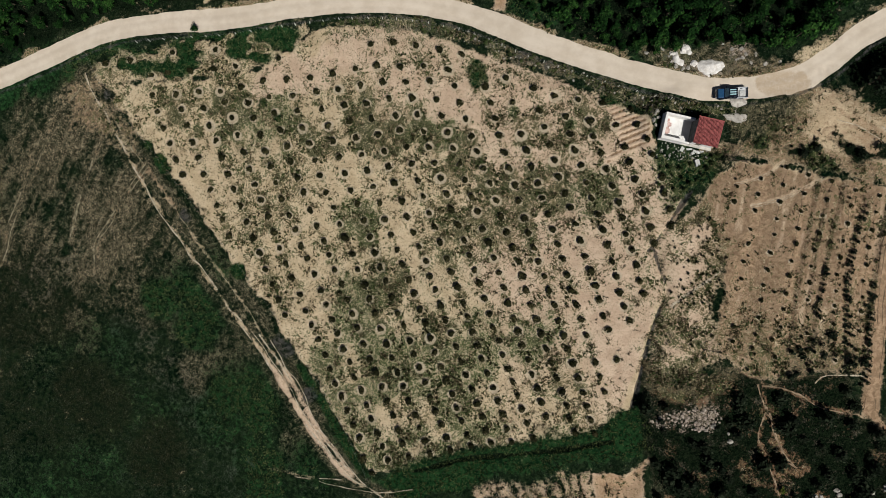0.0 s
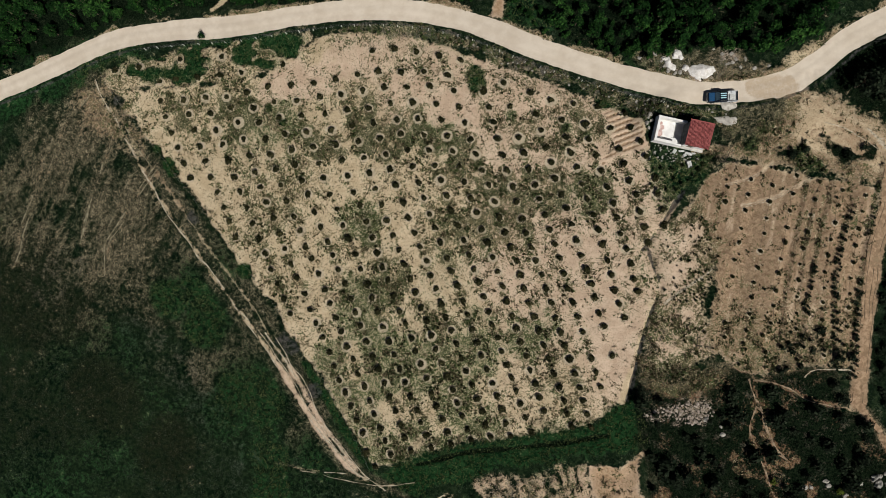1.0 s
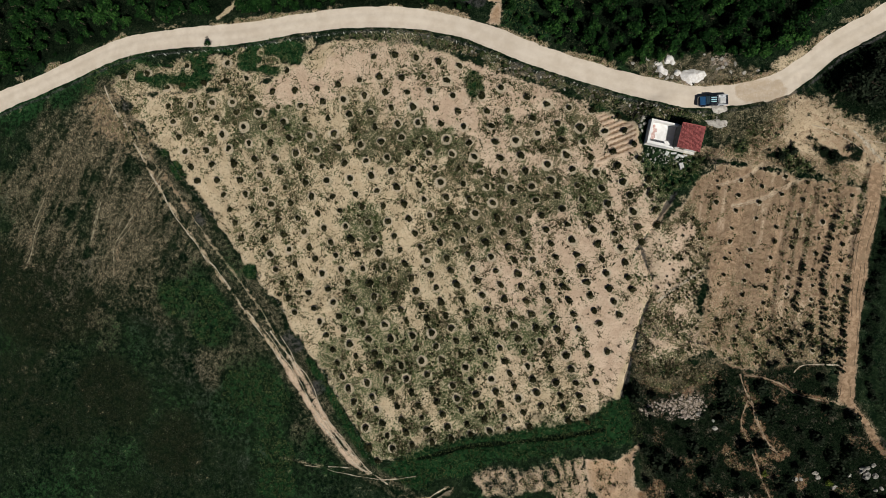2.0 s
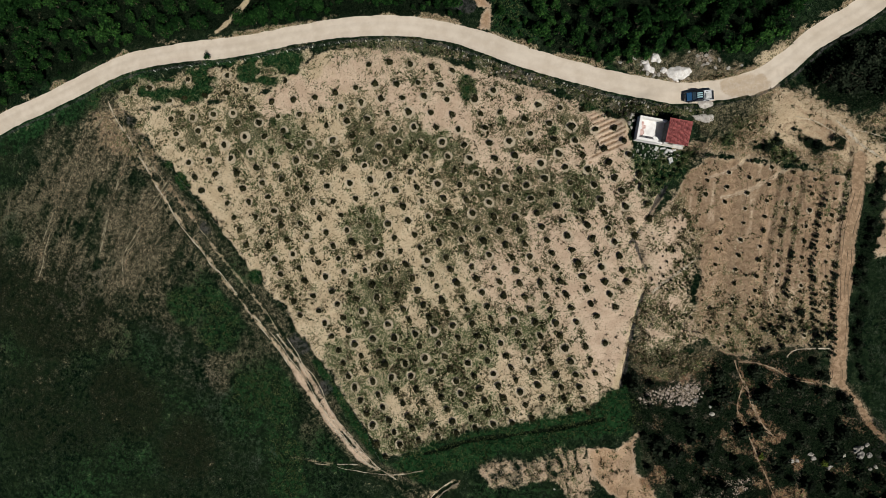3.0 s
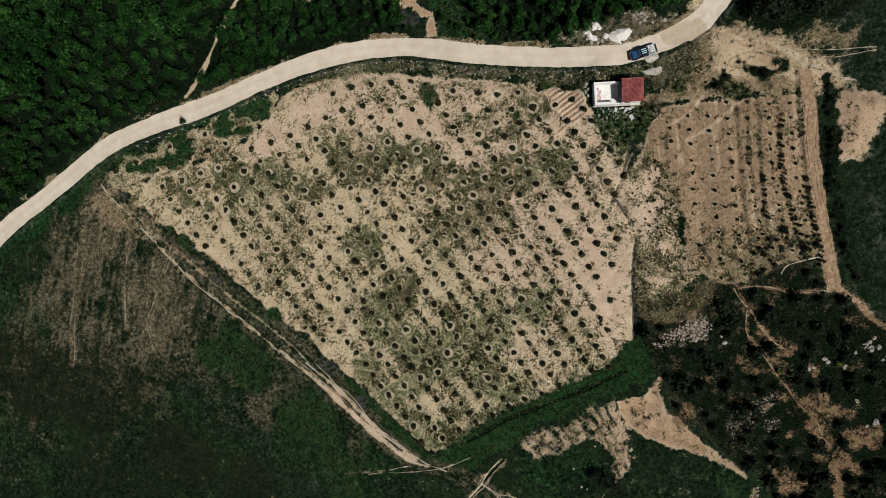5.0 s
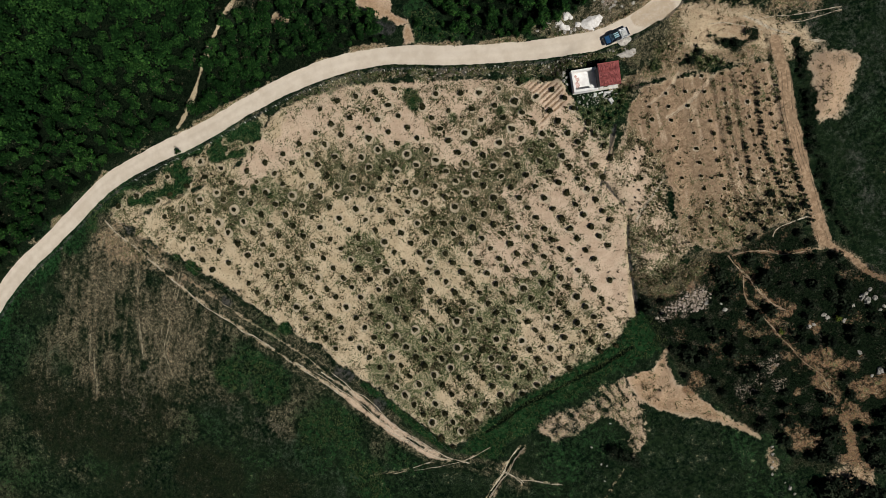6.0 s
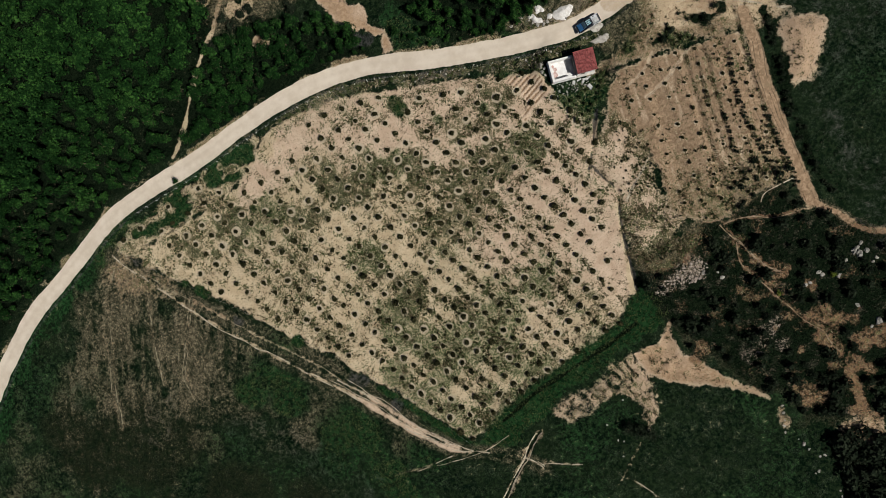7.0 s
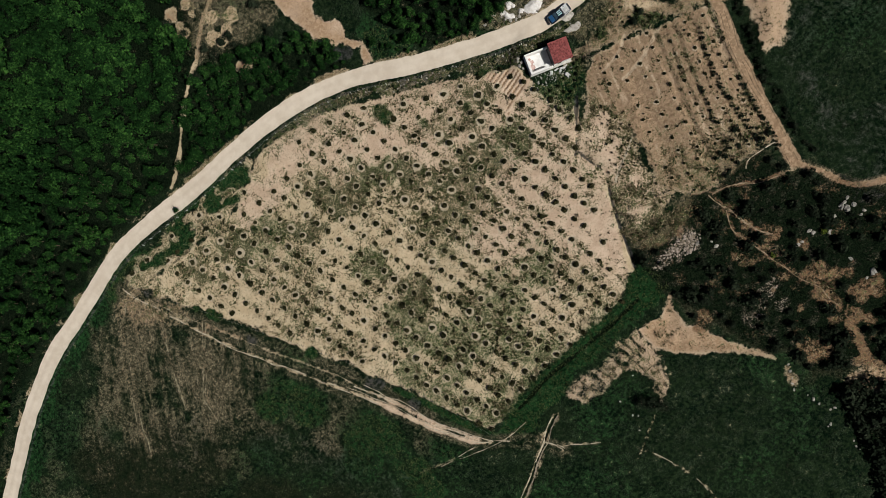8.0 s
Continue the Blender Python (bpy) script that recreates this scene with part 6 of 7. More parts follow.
def rock_bm(rng, size, flat=0.6):
    bm = bmesh.new()
    bmesh.ops.create_icosphere(bm, subdivisions=2, radius=1)
    k = rng.uniform(0, 50, 3)
    for v in bm.verts:
        v.co *= 1 + 0.75 * noise.noise(v.co * 1.3 + Vector(k)) + 0.25 * noise.noise(v.co * 4 + Vector(k))
        v.co = Vector((v.co.x * size, v.co.y * size * 0.75, max(v.co.z, -0.3) * size * flat))
    return bm


# ---- house ----
TILE = Mat("clay_tiles", 0.85)
_n = TILE.noise(7.0, 4)
_t = TILE.mix(TILE.island(), (0.15, 0.034, 0.036), (0.40, 0.115, 0.105))
TILE.bump(TILE.noise(14, 3), 0.3, 0.02)
TILE = TILE.color(TILE.mix(TILE.step(_n, 0.45, 0.75, 0.0, 0.6), _t, (0.26, 0.11, 0.09)))
FLOOR_PLASTER = Mat("screed", 0.85)
_w = FLOOR_PLASTER.mix(FLOOR_PLASTER.step(FLOOR_PLASTER.noise(1.2, 5), 0.4, 0.65), (0.70, 0.68, 0.65), (0.80, 0.79, 0.765))
FLOOR_PLASTER = FLOOR_PLASTER.color(_w)
PINK_SHEET = plain("faded_sheet", (0.44, 0.27, 0.24), (0.66, 0.52, 0.47), 3, 0.9)
DARK_WOOD = plain("weathered_wood", (0.10, 0.075, 0.055), (0.19, 0.15, 0.115), 6, 0.9)
# dark grey that puts the west wall's shade into its colour
SHADED_WALL = plain("shaded_wall", (0.06, 0.062, 0.066), (0.11, 0.11, 0.112), 2, 0.95)
GLASS = Mat("window_glass", 0.08)
GLASS.bsdf.inputs["Specular IOR Level"].default_value = 0.5
GLASS = GLASS.color((0.03, 0.04, 0.05))


def house():
    x, y = HOUSE_AT
    top = new("house")
    top.matrix_world = pose(x, y, float(slope(np.array(x), np.array(y))), 0, 0, HOUSE_TURN)
    tagged(top, "small white house with a red tiled roof and walled court", "house")
    # walled court to the west, roofed room to the east
    block("plinth", (-4.3, -2.05, -0.5), (4.2, 2.15, 0.12), CONCRETE, top, "raised concrete base", 0.03)
    wall = lambda lo, hi, label="": block("wall", lo, hi, PLASTER, top, label, 0.03)
    wall((-4.25, -2.0, 0.1), (-3.85, 2.05, 1.55), "low whitewashed court wall")
    wall((-3.85, 1.75, 0.1), (0.35, 2.05, 1.55), "low whitewashed court wall")
    wall((-3.85, -2.0, 0.1), (-0.6, -1.55, 1.55), "low whitewashed court wall")
    wall((-0.6, -1.9, 0.1), (0.35, -1.62, 0.9), "low whitewashed court wall")
    block("court_floor", (-3.85, -1.6, 0.1), (0.35, 1.8, 0.16), FLOOR_PLASTER, top, "pale cement court floor", 0)
    # faded sheet lying on the floor
    bm = bmesh.new()
    srng = random.Random(4)
    for cx, cy, r in ((-3.2, -0.35, 0.6), (-3.0, 0.55, 0.4), (-3.3, 1.2, 0.3)):
        ring = [(cx + r * srng.uniform(0.6, 1.1) * math.cos(t), cy + r * srng.uniform(0.7, 1.25) * math.sin(t)) for t in (2 * math.pi * k / 14 for k in range(14))]
        loft(bm, [[(a, b, 0.155) for a, b in ring], [(a, b, 0.18) for a, b in ring]])
    part("floor_stain", bm, PINK_SHEET, top, "worn pinkish patches of old paint")
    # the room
    # the west wall is coloured darker in place of deep shade
    block("wall", (0.35, -1.65, 0.1), (0.6, 1.75, 2.75), SHADED_WALL, top, "west wall with its shade put into the dark grey colour", 0.03), wall((3.65, -1.65, 0.1), (3.9, 1.75, 2.6))
    wall((0.6, 1.5, 0.1), (3.65, 1.75, 2.7))
    wall((0.6, -1.65, 0.1), (1.3, -1.4, 2.6)), wall((2.2, -1.65, 0.1), (3.65, -1.4, 2.6)), wall((1.3, -1.65, 2.1), (2.2, -1.4, 2.6))
    door = block("door", (1.3, -1.58, 0.12), (2.2, -1.52, 2.1), DARK_WOOD, top, "weathered plank door", 0.01)
    block("handle", (2.08, -1.66, 1.0), (2.12, -1.58, 1.12), ROCK, door, "", 0)
    block("ceiling_slab", (0.45, -1.6, 2.6), (3.8, 1.7, 2.72), CONCRETE, top, "", 0.02)
    # tiled roof with courses of barrel tiles falling to the south
    x0, x1, y0, y1, z0, z1 = 0.2, 4.05, -1.95, 2.0, 2.72, 3.1
    block("roof_board", (x0 + 0.05, y0 + 0.05, -0.06), (x1 - 0.05, y1 - 0.05, -0.01), DARK_WOOD, top, "", 0, Matrix.Translation((0, 0, (z0 + z1) / 2)) @ Matrix.Rotation(math.atan2(z1 - z0, y1 - y0), 4, "X"))
    bm = bmesh.new()
    cols, rows = 21, 15
    w, l = (x1 - x0) / cols, (y1 - y0) / rows
    for i in range(cols):
        for j in range(rows):
            xa, ya = x0 + i * w, y0 + j * l
            za = z0 + (z1 - z0) * j / rows + 0.03
            zb = z0 + (z1 - z0) * (j + 1) / rows
            wob = srng.uniform(-0.012, 0.012)
            arc = [(xa + w * (0.5 - 0.5 * math.cos(t)) * 0.98, math.sin(t) * w * 0.42) for t in (math.pi * k / 4 for k in range(5))]
            lo = [bm.verts.new((a, ya - 0.04 + wob, za + b)) for a, b in arc]
            hi = [bm.verts.new((a, ya + l, zb + b)) for a, b in arc]
            for k in range(4):
                bm.faces.new((lo[k], lo[k + 1], hi[k + 1], hi[k]))
    part("roof", bm, TILE, top, "red clay barrel-tile roof")
    bm = bmesh.new()
    box(bm, (x0 - 0.03, y1 - 0.08, z1 - 0.02), (x1 + 0.03, y1 + 0.1, z1 + 0.09))
    bmesh.ops.bevel(bm, geom=list(bm.edges), offset=0.04, segments=2, affect="EDGES")
    part("ridge_cap", bm, TILE, top)
    return top


house()


def on_house(u, v):
    """From the house's own axes to the plan."""
    c, s = math.cos(radians(HOUSE_TURN)), math.sin(radians(HOUSE_TURN))
    return HOUSE_AT[0] + u * c - v * s, HOUSE_AT[1] + u * s + v * c


WHITE_SHEET = plain("white_boards", (0.42, 0.42, 0.40), (0.62, 0.62, 0.60), 4, 0.7)
for k, (u, v, sx, sy, sz, turn) in enumerate(((0.9, -2.45, 0.9, 0.28, 0.12, 14), (2.1, -2.6, 1.1, 0.35, 0.1, -8), (2.9, -2.4, 0.5, 0.22, 0.16, 30), (1.5, -3.0, 0.5, 0.4, 0.35, 40), (-0.2, -2.7, 0.7, 0.5, 0.2, 70))):
    x, y = on_house(u, v)
    ob = block("plank" if sz < 0.15 else "crate", (-sx / 2, -sy / 2, 0), (sx / 2, sy / 2, sz), WHITE_SHEET, None, "", 0.015)
    ob.matrix_world = pose(x, y, zat(x, y) - 0.01, 0, 0, turn + HOUSE_TURN)
    tagged(ob, "white painted board lying beside the house" if sz < 0.15 else "white box standing on the weedy ground by the house", "board" if sz < 0.15 else "box", "clutter by the house")
x, y = (38.02, 17.22)
tank = new("water_tank")
tank.matrix_world = pose(x, y, zat(x, y), 0, 0, 20)
tagged(tank, "small white plastic tank standing in the weeds", "tank")
block("body", (-0.35, -0.55, 0.0), (0.35, 0.55, 0.55), WHITE_SHEET, tank, "", 0.1)
block("lid", (-0.14, -0.14, 0.54), (0.14, 0.14, 0.6), CONCRETE, tank, "", 0.02)

# ---- pickup truck ----
PAINT = Mat("dark_blue_paint", 0.25, 0.0)
PAINT.bsdf.inputs["Coat Weight"].default_value = 0.6
PAINT.bsdf.inputs["Specular IOR Level"].default_value = 0.5
PAINT = PAINT.color(PAINT.mix(PAINT.noise(8, 2), (0.004, 0.008, 0.018), (0.006, 0.013, 0.028)))
# pale cyan that stands in for sky reflected in the cab roof
RIB = plain("pale_ribs", (0.30, 0.50, 0.54), (0.48, 0.68, 0.70), 7, 0.4)
# brighter copy of the body paint, with the bonnet's highlight in its colour
BONNET = plain("sunlit_blue_paint", (0.014, 0.055, 0.13), (0.022, 0.08, 0.17), 6, 0.3, 0.0, 0)
RUBBER = plain("rubber", (0.012, 0.012, 0.012), (0.03, 0.028, 0.026), 12, 0.9)
STEEL = plain("steel", (0.45, 0.45, 0.46), (0.6, 0.6, 0.6), 8, 0.35, 0.9, 0)
CARGO = plain("pale_cargo_bed", (0.50, 0.52, 0.53), (0.68, 0.69, 0.69), 4, 0.6)
LAMP_GLASS = plain("lamp_lens", (0.6, 0.6, 0.58), (0.75, 0.75, 0.72), 9, 0.15, 0.0, 0)
RED_LENS = plain("red_lens", (0.30, 0.01, 0.01), (0.4, 0.02, 0.02), 9, 0.2, 0.0, 0)


def pickup():
    x, y = (41.86, 28.14)
    top = new("pickup_truck")
    top.matrix_world = pose(x, y, zat(x, y), 0, -7.9, 6.5) @ Matrix.Scale(0.93, 4)
    tagged(top, "dark blue pickup truck parked at the dirt road's edge", "truck")
    section = lambda px, w, lo, hi, r=0.1: [(px, -w, lo + r), (px, -w, hi - r), (px, -w + r, hi), (px, w - r, hi), (px, w, hi - r), (px, w, lo + r), (px, w - r, lo), (px, -w + r, lo)]
    bm = loft(bmesh.new(), [section(a, w, lo, hi, r) for a, w, lo, hi, r in ((-2.46, 0.70, 0.42, 0.78, 0.08), (-2.38, 0.82, 0.36, 0.92, 0.1), (-1.95, 0.875, 0.32, 1.0, 0.1), (-1.15, 0.89, 0.32, 1.06, 0.1), (0.75, 0.89, 0.32, 1.05, 0.08))])
    part("body", bm, PAINT, top, smooth=False)
    bm = loft(bmesh.new(), [section(a, w, 1.0, hi, r) for a, w, hi, r in ((-1.22, 0.80, 1.06, 0.02), (-0.62, 0.72, 1.62, 0.07), (-0.1, 0.71, 1.70, 0.07), (0.45, 0.71, 1.67, 0.07), (0.78, 0.76, 1.10, 0.03))])
    cab = part("cab", bm, PAINT, top)
    for k in range(3):
        block("roof_rib", (-0.55, -0.46 + 0.36 * k, 1.69), (0.40, -0.28 + 0.36 * k, 1.725), RIB, cab, "raised roof rib coloured pale for the sky's reflection", 0.01)
    block("bonnet", (-2.2, -0.72, 0.99), (-1.3, 0.72, 1.07), BONNET, top, "bonnet panel with its sunlit blue put into the paint", 0.03)
    quad = lambda name, pts, mat, label="": part(name, (lambda b: (b.faces.new([b.verts.new(p) for p in pts]), bmesh.ops.solidify(b, geom=b.faces[:], thickness=0.012), b)[-1])(bmesh.new()), mat, cab, label)
    quad("windscreen", [(-1.205, -0.70, 1.10), (-1.205, 0.70, 1.10), (-0.68, 0.62, 1.60), (-0.68, -0.62, 1.60)], SCREEN_GLASS, "sloping windscreen with the sky's reflection put into its colour")
    quad("rear_window", [(0.80, -0.60, 1.16), (0.52, -0.60, 1.60), (0.52, 0.60, 1.60), (0.80, 0.60, 1.16)], GLASS)
    for s in (-1, 1):
        quad("side_window", [(-0.95, s * 0.815, 1.14), (-0.58, s * 0.755, 1.56), (-0.08, s * 0.745, 1.60), (-0.08, s * 0.81, 1.14)], GLASS)
        quad("side_window", [(0.0, s * 0.81, 1.14), (0.0, s * 0.745, 1.60), (0.40, s * 0.745, 1.57), (0.62, s * 0.80, 1.14)], GLASS)
    block("roof_rail", (-0.55, -0.60, 1.70), (0.40, -0.56, 1.74), RUBBER, cab, "", 0.01), block("roof_rail", (-0.55, 0.56, 1.70), (0.40, 0.60, 1.74), RUBBER, cab, "", 0.01)
    # open bed
    bed = block("bed_floor", (0.75, -0.86, 0.45), (2.42, 0.86, 0.66), CARGO, top, "pale load bed", 0.01)
    block("bed_side", (0.75, -0.89, 0.40), (2.42, -0.80, 1.06), CARGO, bed, "", 0.02), block("bed_side", (0.75, 0.80, 0.40), (2.42, 0.89, 1.06), CARGO, bed, "", 0.02)
    block("tailgate", (2.36, -0.80, 0.45), (2.45, 0.80, 1.04), PAINT, bed, "", 0.02), block("headboard", (0.79, -0.80, 0.66), (0.85, 0.80, 1.12), PAINT, bed, "", 0.01)
    block("load", (1.15, -0.55, 0.66), (2.1, 0.35, 0.88), WHITE_SHEET, bed, "pale sheet over the load", 0.08)
    block("bumper", (-2.52, -0.78, 0.38), (-2.40, 0.78, 0.58), STEEL, top, "", 0.04), block("bumper", (2.43, -0.78, 0.38), (2.55, 0.78, 0.52), STEEL, top, "", 0.03)
    block("grille", (-2.49, -0.42, 0.60), (-2.44, 0.42, 0.76), RUBBER, top, "", 0.01)
    for s in (-1, 1):
        block("headlight", (-2.47, s * 0.62 - 0.14, 0.62), (-2.38, s * 0.62 + 0.14, 0.80), LAMP_GLASS, top, "", 0.03)
        block("tail_light", (2.40, s * 0.83 - 0.05, 0.66), (2.46, s * 0.83 + 0.05, 0.98), RED_LENS, top, "", 0.01)
        block("mirror", (-0.98, s * 0.96 - 0.09, 1.10), (-0.88, s * 0.96 + 0.09, 1.26), PAINT, top, "", 0.03)
        for wx in (-1.55, 1.50):
            tyre = part("wheel", wheel_bm(0.36, 0.24), RUBBER, top, smooth=False)
            tyre.location = (wx, s * 0.80, 0.36)
            part("rim", wheel_bm(0.2, 0.26, sides=14), STEEL, tyre)
    return top


# lighter than the other panes: reflected sky is painted into the base colour
SCREEN_GLASS = Mat("windscreen_glass", 0.1)
SCREEN_GLASS.bsdf.inputs["Specular IOR Level"].default_value = 0.5
SCREEN_GLASS = SCREEN_GLASS.color(SCREEN_GLASS.mix(SCREEN_GLASS.noise(3, 2), (0.10, 0.17, 0.22), (0.15, 0.24, 0.30)))
pickup()

# ---- fences ----
POST_WHITE = plain("painted_post", (0.62, 0.60, 0.55), (0.78, 0.77, 0.73), 5, 0.8)


def fence(path, gap, tall, thick, material, label, start=0.0, stop=1e9):
    top = new("fence")
    tagged(top, label, "fence")
    top.location = (*path[0], zat(*path[0]))
    at = Vector(top.location)
    frng = random.Random(len(path))
    posts, run, due = [], 0.0, start
    for (ax, ay), (bx, by) in zip(path, path[1:]):
        size = math.hypot(bx - ax, by - ay)
        while due <= run + size and due < stop:
            s = (due - run) / size
            posts.append((ax + (bx - ax) * s, ay + (by - ay) * s))
            due += gap * frng.uniform(0.85, 1.15)
        run += size
    bm = bmesh.new()
    box(bm, (-thick / 2, -thick / 2, -0.3), (thick / 2, thick / 2, tall))
    bmesh.ops.bevel(bm, geom=list(bm.edges), offset=thick * 0.15, segments=1, affect="EDGES")
    first = part("post", bm, material, top)
    tips = []
    for k, (x, y) in enumerate(posts):
        ob = first if k == 0 else new("post", first.data)
        ob.parent = top
        tilt = (frng.uniform(-6, 6), frng.uniform(-6, 6))
        base = Vector((x, y, zat(x, y)))
        m = pose(*(base - at), *tilt, frng.uniform(0, 90))
        ob.matrix_local = m
        tips.append(m)
    for level in (0.45, 0.92):
        curve = bpy.data.curves.new("wire", "CURVE")
        curve.dimensions, curve.bevel_depth, curve.bevel_resolution = "3D", 0.003, 0
        line = curve.splines.new("POLY")
        line.points.add(len(tips) - 1)
        for p, m in zip(line.points, tips):
            p.co = (*(m @ Vector((0, 0, tall * level))), 1)
        curve.materials.append(STEEL)
        wire = new("wire", curve)
        wire.parent = top
    return top


south_edge = [p for p in beside(ROAD, 2.75) if -57 < p[0] < 37 and p[1] > 10]
fence(south_edge, 2.55, 0.95, 0.1, POST_WHITE, "row of leaning white fence posts with wire along the road")
fence(FENCE_LINE, 3.2, 1.2, 0.08, DARK_WOOD, "thin weathered post-and-wire fence between meadow and orchard")

# ---- single bushes and stones ----
x, y = (-45.5, 33.4)
plant("bush", FOREST[2], x, y, 40, 0.45, "lone dark green bush at the road's edge", "bush", "")
rrng = np.random.default_rng(9)


def stones(spots, lo, hi, label, group, material=ROCK):
    kinds = []
    for _ in range(5):
        bm = rock_bm(rrng, 1.0)
        me = bpy.data.meshes.new("rock")
        bm.to_mesh(me)
        bm.free()
        me.materials.append(material)
        kinds.append(me)
    for k, (x, y) in enumerate(spots):
        ob = new("rock", kinds[k % 5])
        s = rrng.uniform(lo, hi)
        ob.matrix_world = pose(x, y, zat(x, y) + 0.1 * s, 0, 0, rrng.uniform(0, 360)) @ Matrix.Scale(s, 4)
        tagged(ob, label, "rock", group)


HEAPS = [[(36.3, 32.1), (36.9, 33.1), (38.7, 33.3), (40.8, 32.9), (40.6, 32.0), (39.1, 30.8), (37.7, 30.8)], [(32.7, 33.7), (33.4, 34.4), (33.9, 33.3), (34.7, 32.9), (34.5, 32.0), (33.1, 32.6)], [(34.0, 35.1), (34.7, 35.6), (35.4, 35.0), (34.8, 34.2)], [(41.1, 25.2), (42.7, 25.4), (44.5, 25.3), (44.8, 24.6), (43.9, 23.8), (42.0, 24.4)], [(41.7, 27.4), (43.4, 27.6), (44.6, 27.2), (43.6, 26.3), (42.3, 26.4)]]
PALE_RUBBLE = plain("pale_rubble", (0.34, 0.31, 0.27), (0.58, 0.54, 0.48), 2.2, 0.95, bump=0.6)


def heap(outline, tall, material, label, seed):
    """A low uneven heap over an outline, on the ground."""
    cx, cy = sum(p[0] for p in outline) / len(outline), sum(p[1] for p in outline) / len(outline)
    rim = smooth_line([*outline, outline[0]], 0.25)[:-1]
    base = zat(cx, cy)
    hrng = np.random.default_rng(seed)
    bm = bmesh.new()
    rings = []
    for k in range(7):
        u = 1 - k / 7
        ring = []
        for x, y in rim:
            grow = 1 + 0.16 * (noise.noise(Vector((x * 1.7, y * 1.7, seed))) + hrng.uniform(-0.3, 0.3))
            px, py = cx + (x - cx) * u * grow, cy + (y - cy) * u * grow
            rise = tall * (1 - u**2.2) * (0.75 + 0.6 * noise.noise(Vector((px * 1.1, py * 1.1, seed + 3)))) + 0.06 * noise.noise(Vector((px * 3.5, py * 3.5, seed)))
            ring.append((px - cx, py - cy, zat(px, py) - base + (rise if k else -0.08)))
        rings.append(ring)
    ob = part("rubble_mound", loft(bm, rings), material, None, smooth=True)
    ob.location = (cx, cy, base)
    return tagged(ob, label, "mound", "mounds by the road")


CHALK_ROCK = plain("chalk", (0.60, 0.56, 0.51), (0.80, 0.775, 0.74), 2.5, 0.95, bump=0.5)
heap(HEAPS[0], 0.5, CHALK_ROCK, "low spread heap of white chalky rubble above the road", 2)
heap(HEAPS[1], 0.55, CHALK_ROCK, "long lump of white chalky rubble above the road", 5)
heap(HEAPS[2], 0.6, CHALK_ROCK, "small white chalk lump among the roadside weeds", 8)
heap(HEAPS[3], 0.35, PALE_RUBBLE, "pale heap of building rubble beside the house", 11)
heap(HEAPS[4], 0.3, PALE_RUBBLE, "pale dusty rubble spilled at the road's edge", 14)
RUBBLE = plain("dusty_rubble", (0.13, 0.125, 0.11), (0.36, 0.34, 0.30), 3, 0.95, bump=0.5)
stones([(34.71, 34.96), (34.34, 34.39), (35.18, 34.35), (32.93, 33.87), (36.11, 32.55)], 0.35, 0.6, "white limestone boulder above the dirt road", "boulders by the road", CHALK_ROCK)
stones([(32.36, 33.5), (32.93, 32.79), (33.49, 32.08), (34.05, 32.64), (32.55, 34.08), (33.3, 33.65), (34.61, 31.64), (35.36, 31.8), (41.39, 35.05), (41.94, 34.25), (42.77, 35.18), (42.4, 33.55), (43.5, 34.37), (43.04, 33.81), (40.1, 35.79), (47.06, 36.14), (44.96, 34.5), (42.77, 36.34), (46.41, 33.08), (48.5, 33.57), (44.41, 33.17), (31.23, 34.53), (28.96, 33.84)], 0.1, 0.42, "pale limestone rock in the rubble by the road", "rubble by the road")
stones([(69.98, -28.35), (70.32, -29.36), (70.76, -27.84), (72.23, -31.24), (71.46, -31.76), (67.42, -29.89), (62.55, -30.2), (62.88, -30.85), (65.33, -31.95), (59.47, -31.62), (60.43, -31.43), (66.39, -38.2), (67.17, -42.63), (68.97, -42.17), (44.18, -22.88), (46.51, -23.89), (46.83, -25.04)], 0.2, 0.5, "grey limestone rock lying among dark scrub", "rocks of the scrub")
stones([(18.21, -47.3), (19.11, -47.87), (17.35, -43.86), (17.96, -50.57), (21.82, -40.31), (50.7, -61.95), (51.54, -62), (48.83, -64.63), (51.52, -70.12), (51.89, -70.9), (56.59, -69.58), (57.64, -70.68)], 0.12, 0.32, "grey limestone rock on the dark meadow", "rocks of the meadow")
stones(scatter(rrng, 60, box=(HOUSE_AT[0] - 5, HOUSE_AT[0] + 3.5, HOUSE_AT[1] - 4.4, HOUSE_AT[1] - 2.5)), 0.04, 0.2, "grey rubble stone in the weeds beside the house", "rubble by the house", RUBBLE)
stones([(30.93, 24.21), (30.74, 23.23), (31.22, 24.7), (31.12, 22.54), (31.4, 23.71)], 0.2, 0.45, "pale rubble stone beside the house wall", "rubble by the house")
stones(scatter(rrng, 34, [on_house(-4.3, -2.3), on_house(3.9, -2.0), on_house(4.2, -3.1), on_house(-4.6, -3.3)], gap=0.3), 0.05, 0.2, "pale rubble stone along the house's south wall", "rubble by the house", RUBBLE)
bank_stones = [p for p in scatter(rrng, 900, BANK, gap=0.5) if road_far(*p, 2.3) and p[0] > 0]
stones(bank_stones[:90], 0.06, 0.24, "grey stone on the rough bank below the road", "stones of the bank")
pink = [p for p in scatter(rrng, 700, PINK_ROCK, gap=0.45)]
stones(pink[:110], 0.08, 0.34, "pinkish broken limestone lying in the scrub", "broken rock of the scrub", plain("pink_limestone", (0.27, 0.22, 0.18), (0.50, 0.42, 0.36), 3, 0.95, bump=0.5))
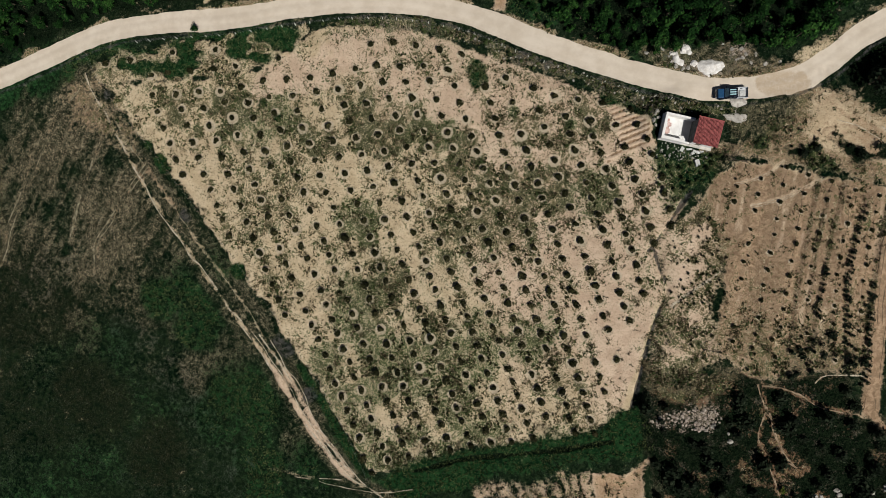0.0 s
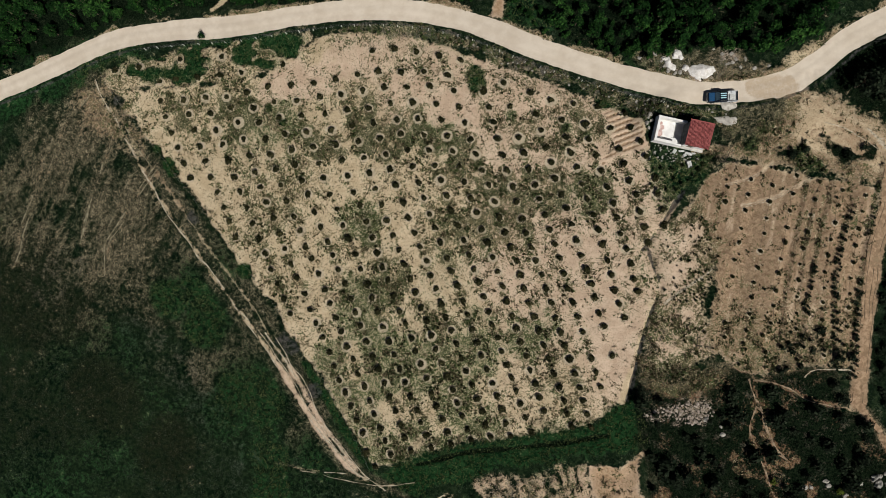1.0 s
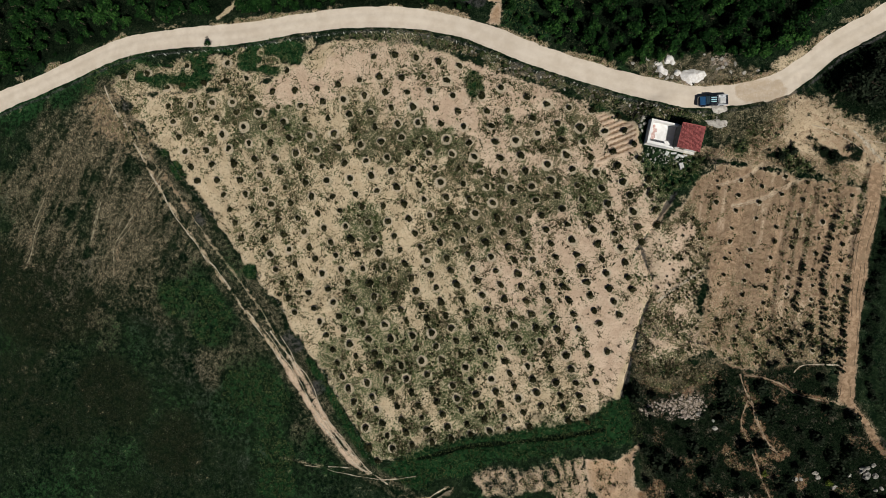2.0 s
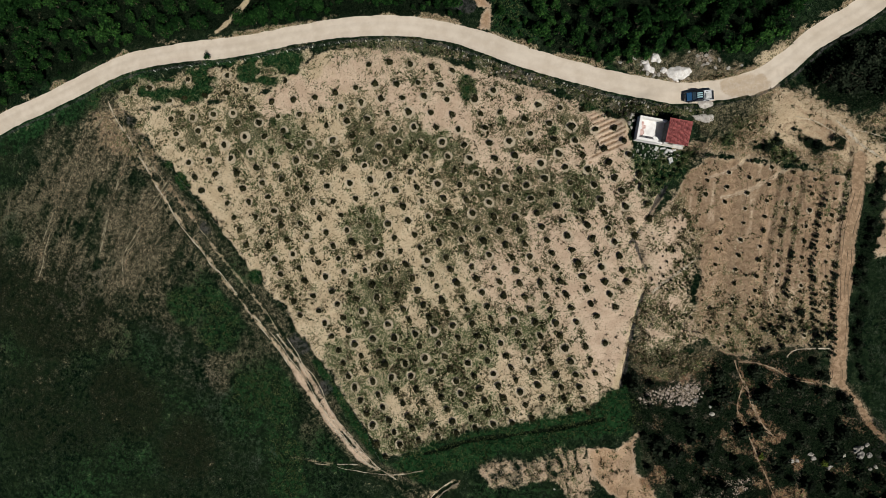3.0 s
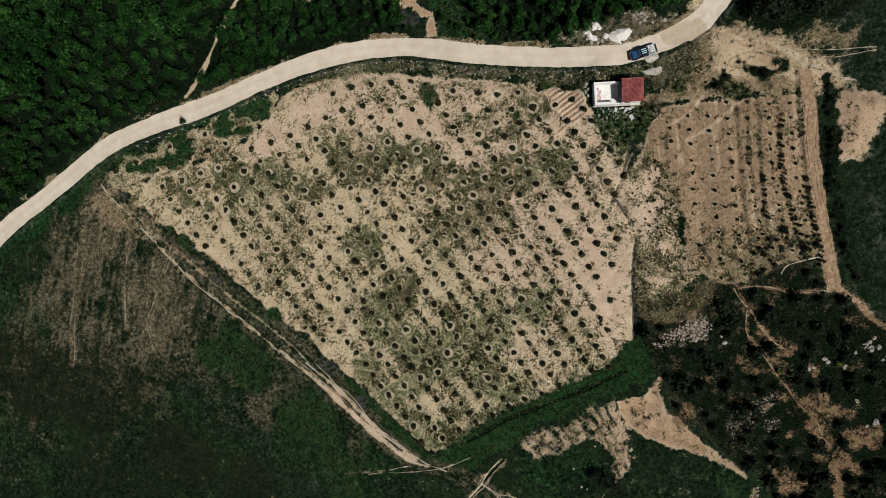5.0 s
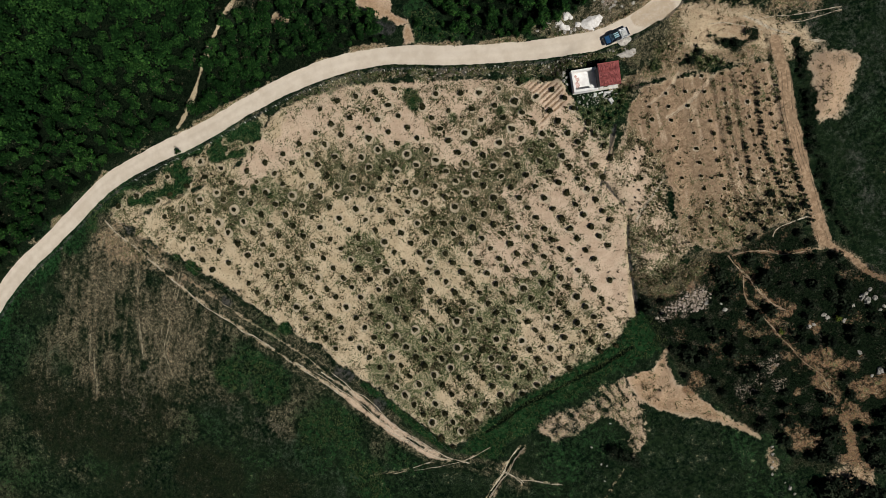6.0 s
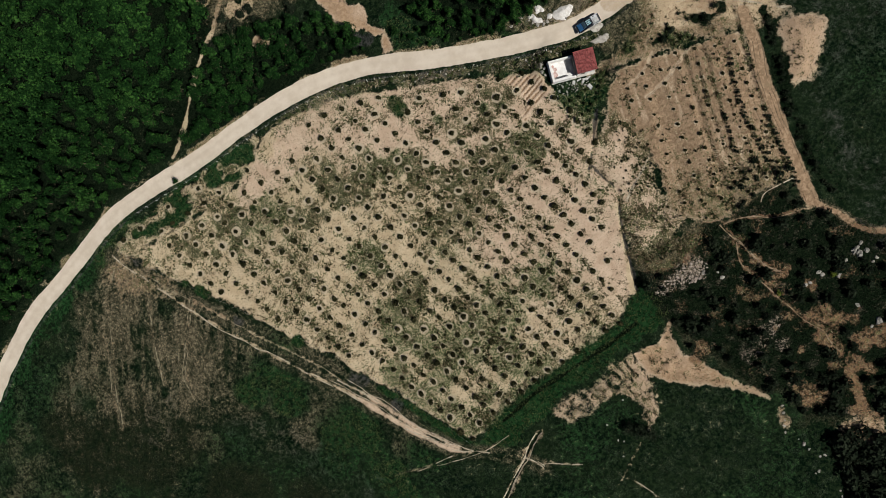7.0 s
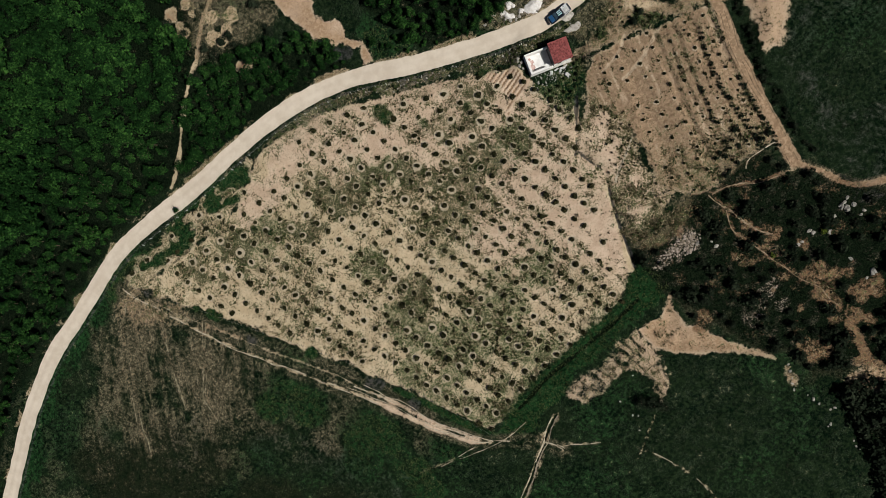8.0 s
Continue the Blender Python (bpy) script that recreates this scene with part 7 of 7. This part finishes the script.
stones([(48.0, -51.0), (47.4, -53.7), (46.7, -55.8), (48.4, -57.8), (49.4, -60.1), (49.5, -64.4), (51.6, -69.0), (47.7, -52.3), (47.0, -54.6), (56.2, -68.2), (48.9, -58.9)], 0.15, 0.4, "pale limestone rock along the meadow's edge", "rocks of the meadow's edge")
stones([(69.2, -28.8), (69.9, -29.5), (71.2, -29.5), (68.6, -42.0)], 0.4, 0.75, "large grey limestone outcrop in the dark scrub", "outcrops of the scrub", RUBBLE)

# ---- bare trees and broom ----
BROOM_AT = [(54.6, -31.2), (64.6, -31.2)]
BARE_AT = [(42.6, 17.9), (41.6, -11.4)]
BROOM_LEAF = leaf_material("broom_leaves", (0.03, 0.05, 0.008), (0.085, 0.115, 0.018), (0.17, 0.20, 0.04))
BROOM = with_mesh(plant_kinds("broom", 2, BROOM_LEAF, 0.8, 0.0, 1.1, 150, 0.26, 0.05, 4, 600))
for k, (x, y) in enumerate(BROOM_AT):
    plant("broom_bush", BROOM[k], x, y, 80 * k, 0.9, "yellow-green broom bush in the dark scrub", "bush", "broom bushes")


def bare_tree(x, y, tall, turn, seed):
    """A leafless tree: a leaning trunk and forking twigs."""
    top = new("bare_tree")
    top.matrix_world = pose(x, y, zat(x, y) - 0.05, 0, 0, turn)
    tagged(top, "leafless dark tree with thin forking branches", "tree", "bare trees")
    brng = random.Random(seed)

    def shoot(bm, a, way, size, thick, depth):
        b = a + way * size
        s = way.orthogonal().normalized()
        w = way.cross(s)
        lo, hi = ([bm.verts.new(c + (s * math.cos(t) + w * math.sin(t)) * r) for t in (0, 1.26, 2.51, 3.77, 5.03)] for c, r in ((a, thick), (b, thick * 0.6)))
        for i in range(5):
            bm.faces.new((lo[i], lo[(i + 1) % 5], hi[(i + 1) % 5], hi[i]))
        if depth:
            for _ in range(3):
                bend = Vector((brng.uniform(-1, 1), brng.uniform(-1, 1), brng.uniform(-0.1, 0.7)))
                shoot(bm, b, (way + bend * 0.9).normalized(), size * brng.uniform(0.55, 0.85), thick * 0.6, depth - 1)

    foot = bmesh.new()
    shoot(foot, Vector((0, 0, 0)), Vector((0.2, 0.1, 1)).normalized(), tall * 0.35, 0.09, 0)
    part("trunk", foot, DARK_BARK, top)
    tip = Vector((0.2, 0.1, 1)).normalized() * tall * 0.35
    for k in range(4):
        limb = bmesh.new()
        t = 1.57 * k + brng.uniform(-0.4, 0.4)
        shoot(limb, tip * 0.97, Vector((math.cos(t), math.sin(t), 0.7)).normalized(), tall * 0.28, 0.05, 3)
        part("limb", limb, DARK_BARK, top)
    return top


DARK_BARK = plain("dark_bark", (0.035, 0.028, 0.022), (0.075, 0.06, 0.048), 6, 0.95)
for k, (x, y) in enumerate(BARE_AT):
    bare_tree(x, y, 3.4, 100 * k, 21 + k)
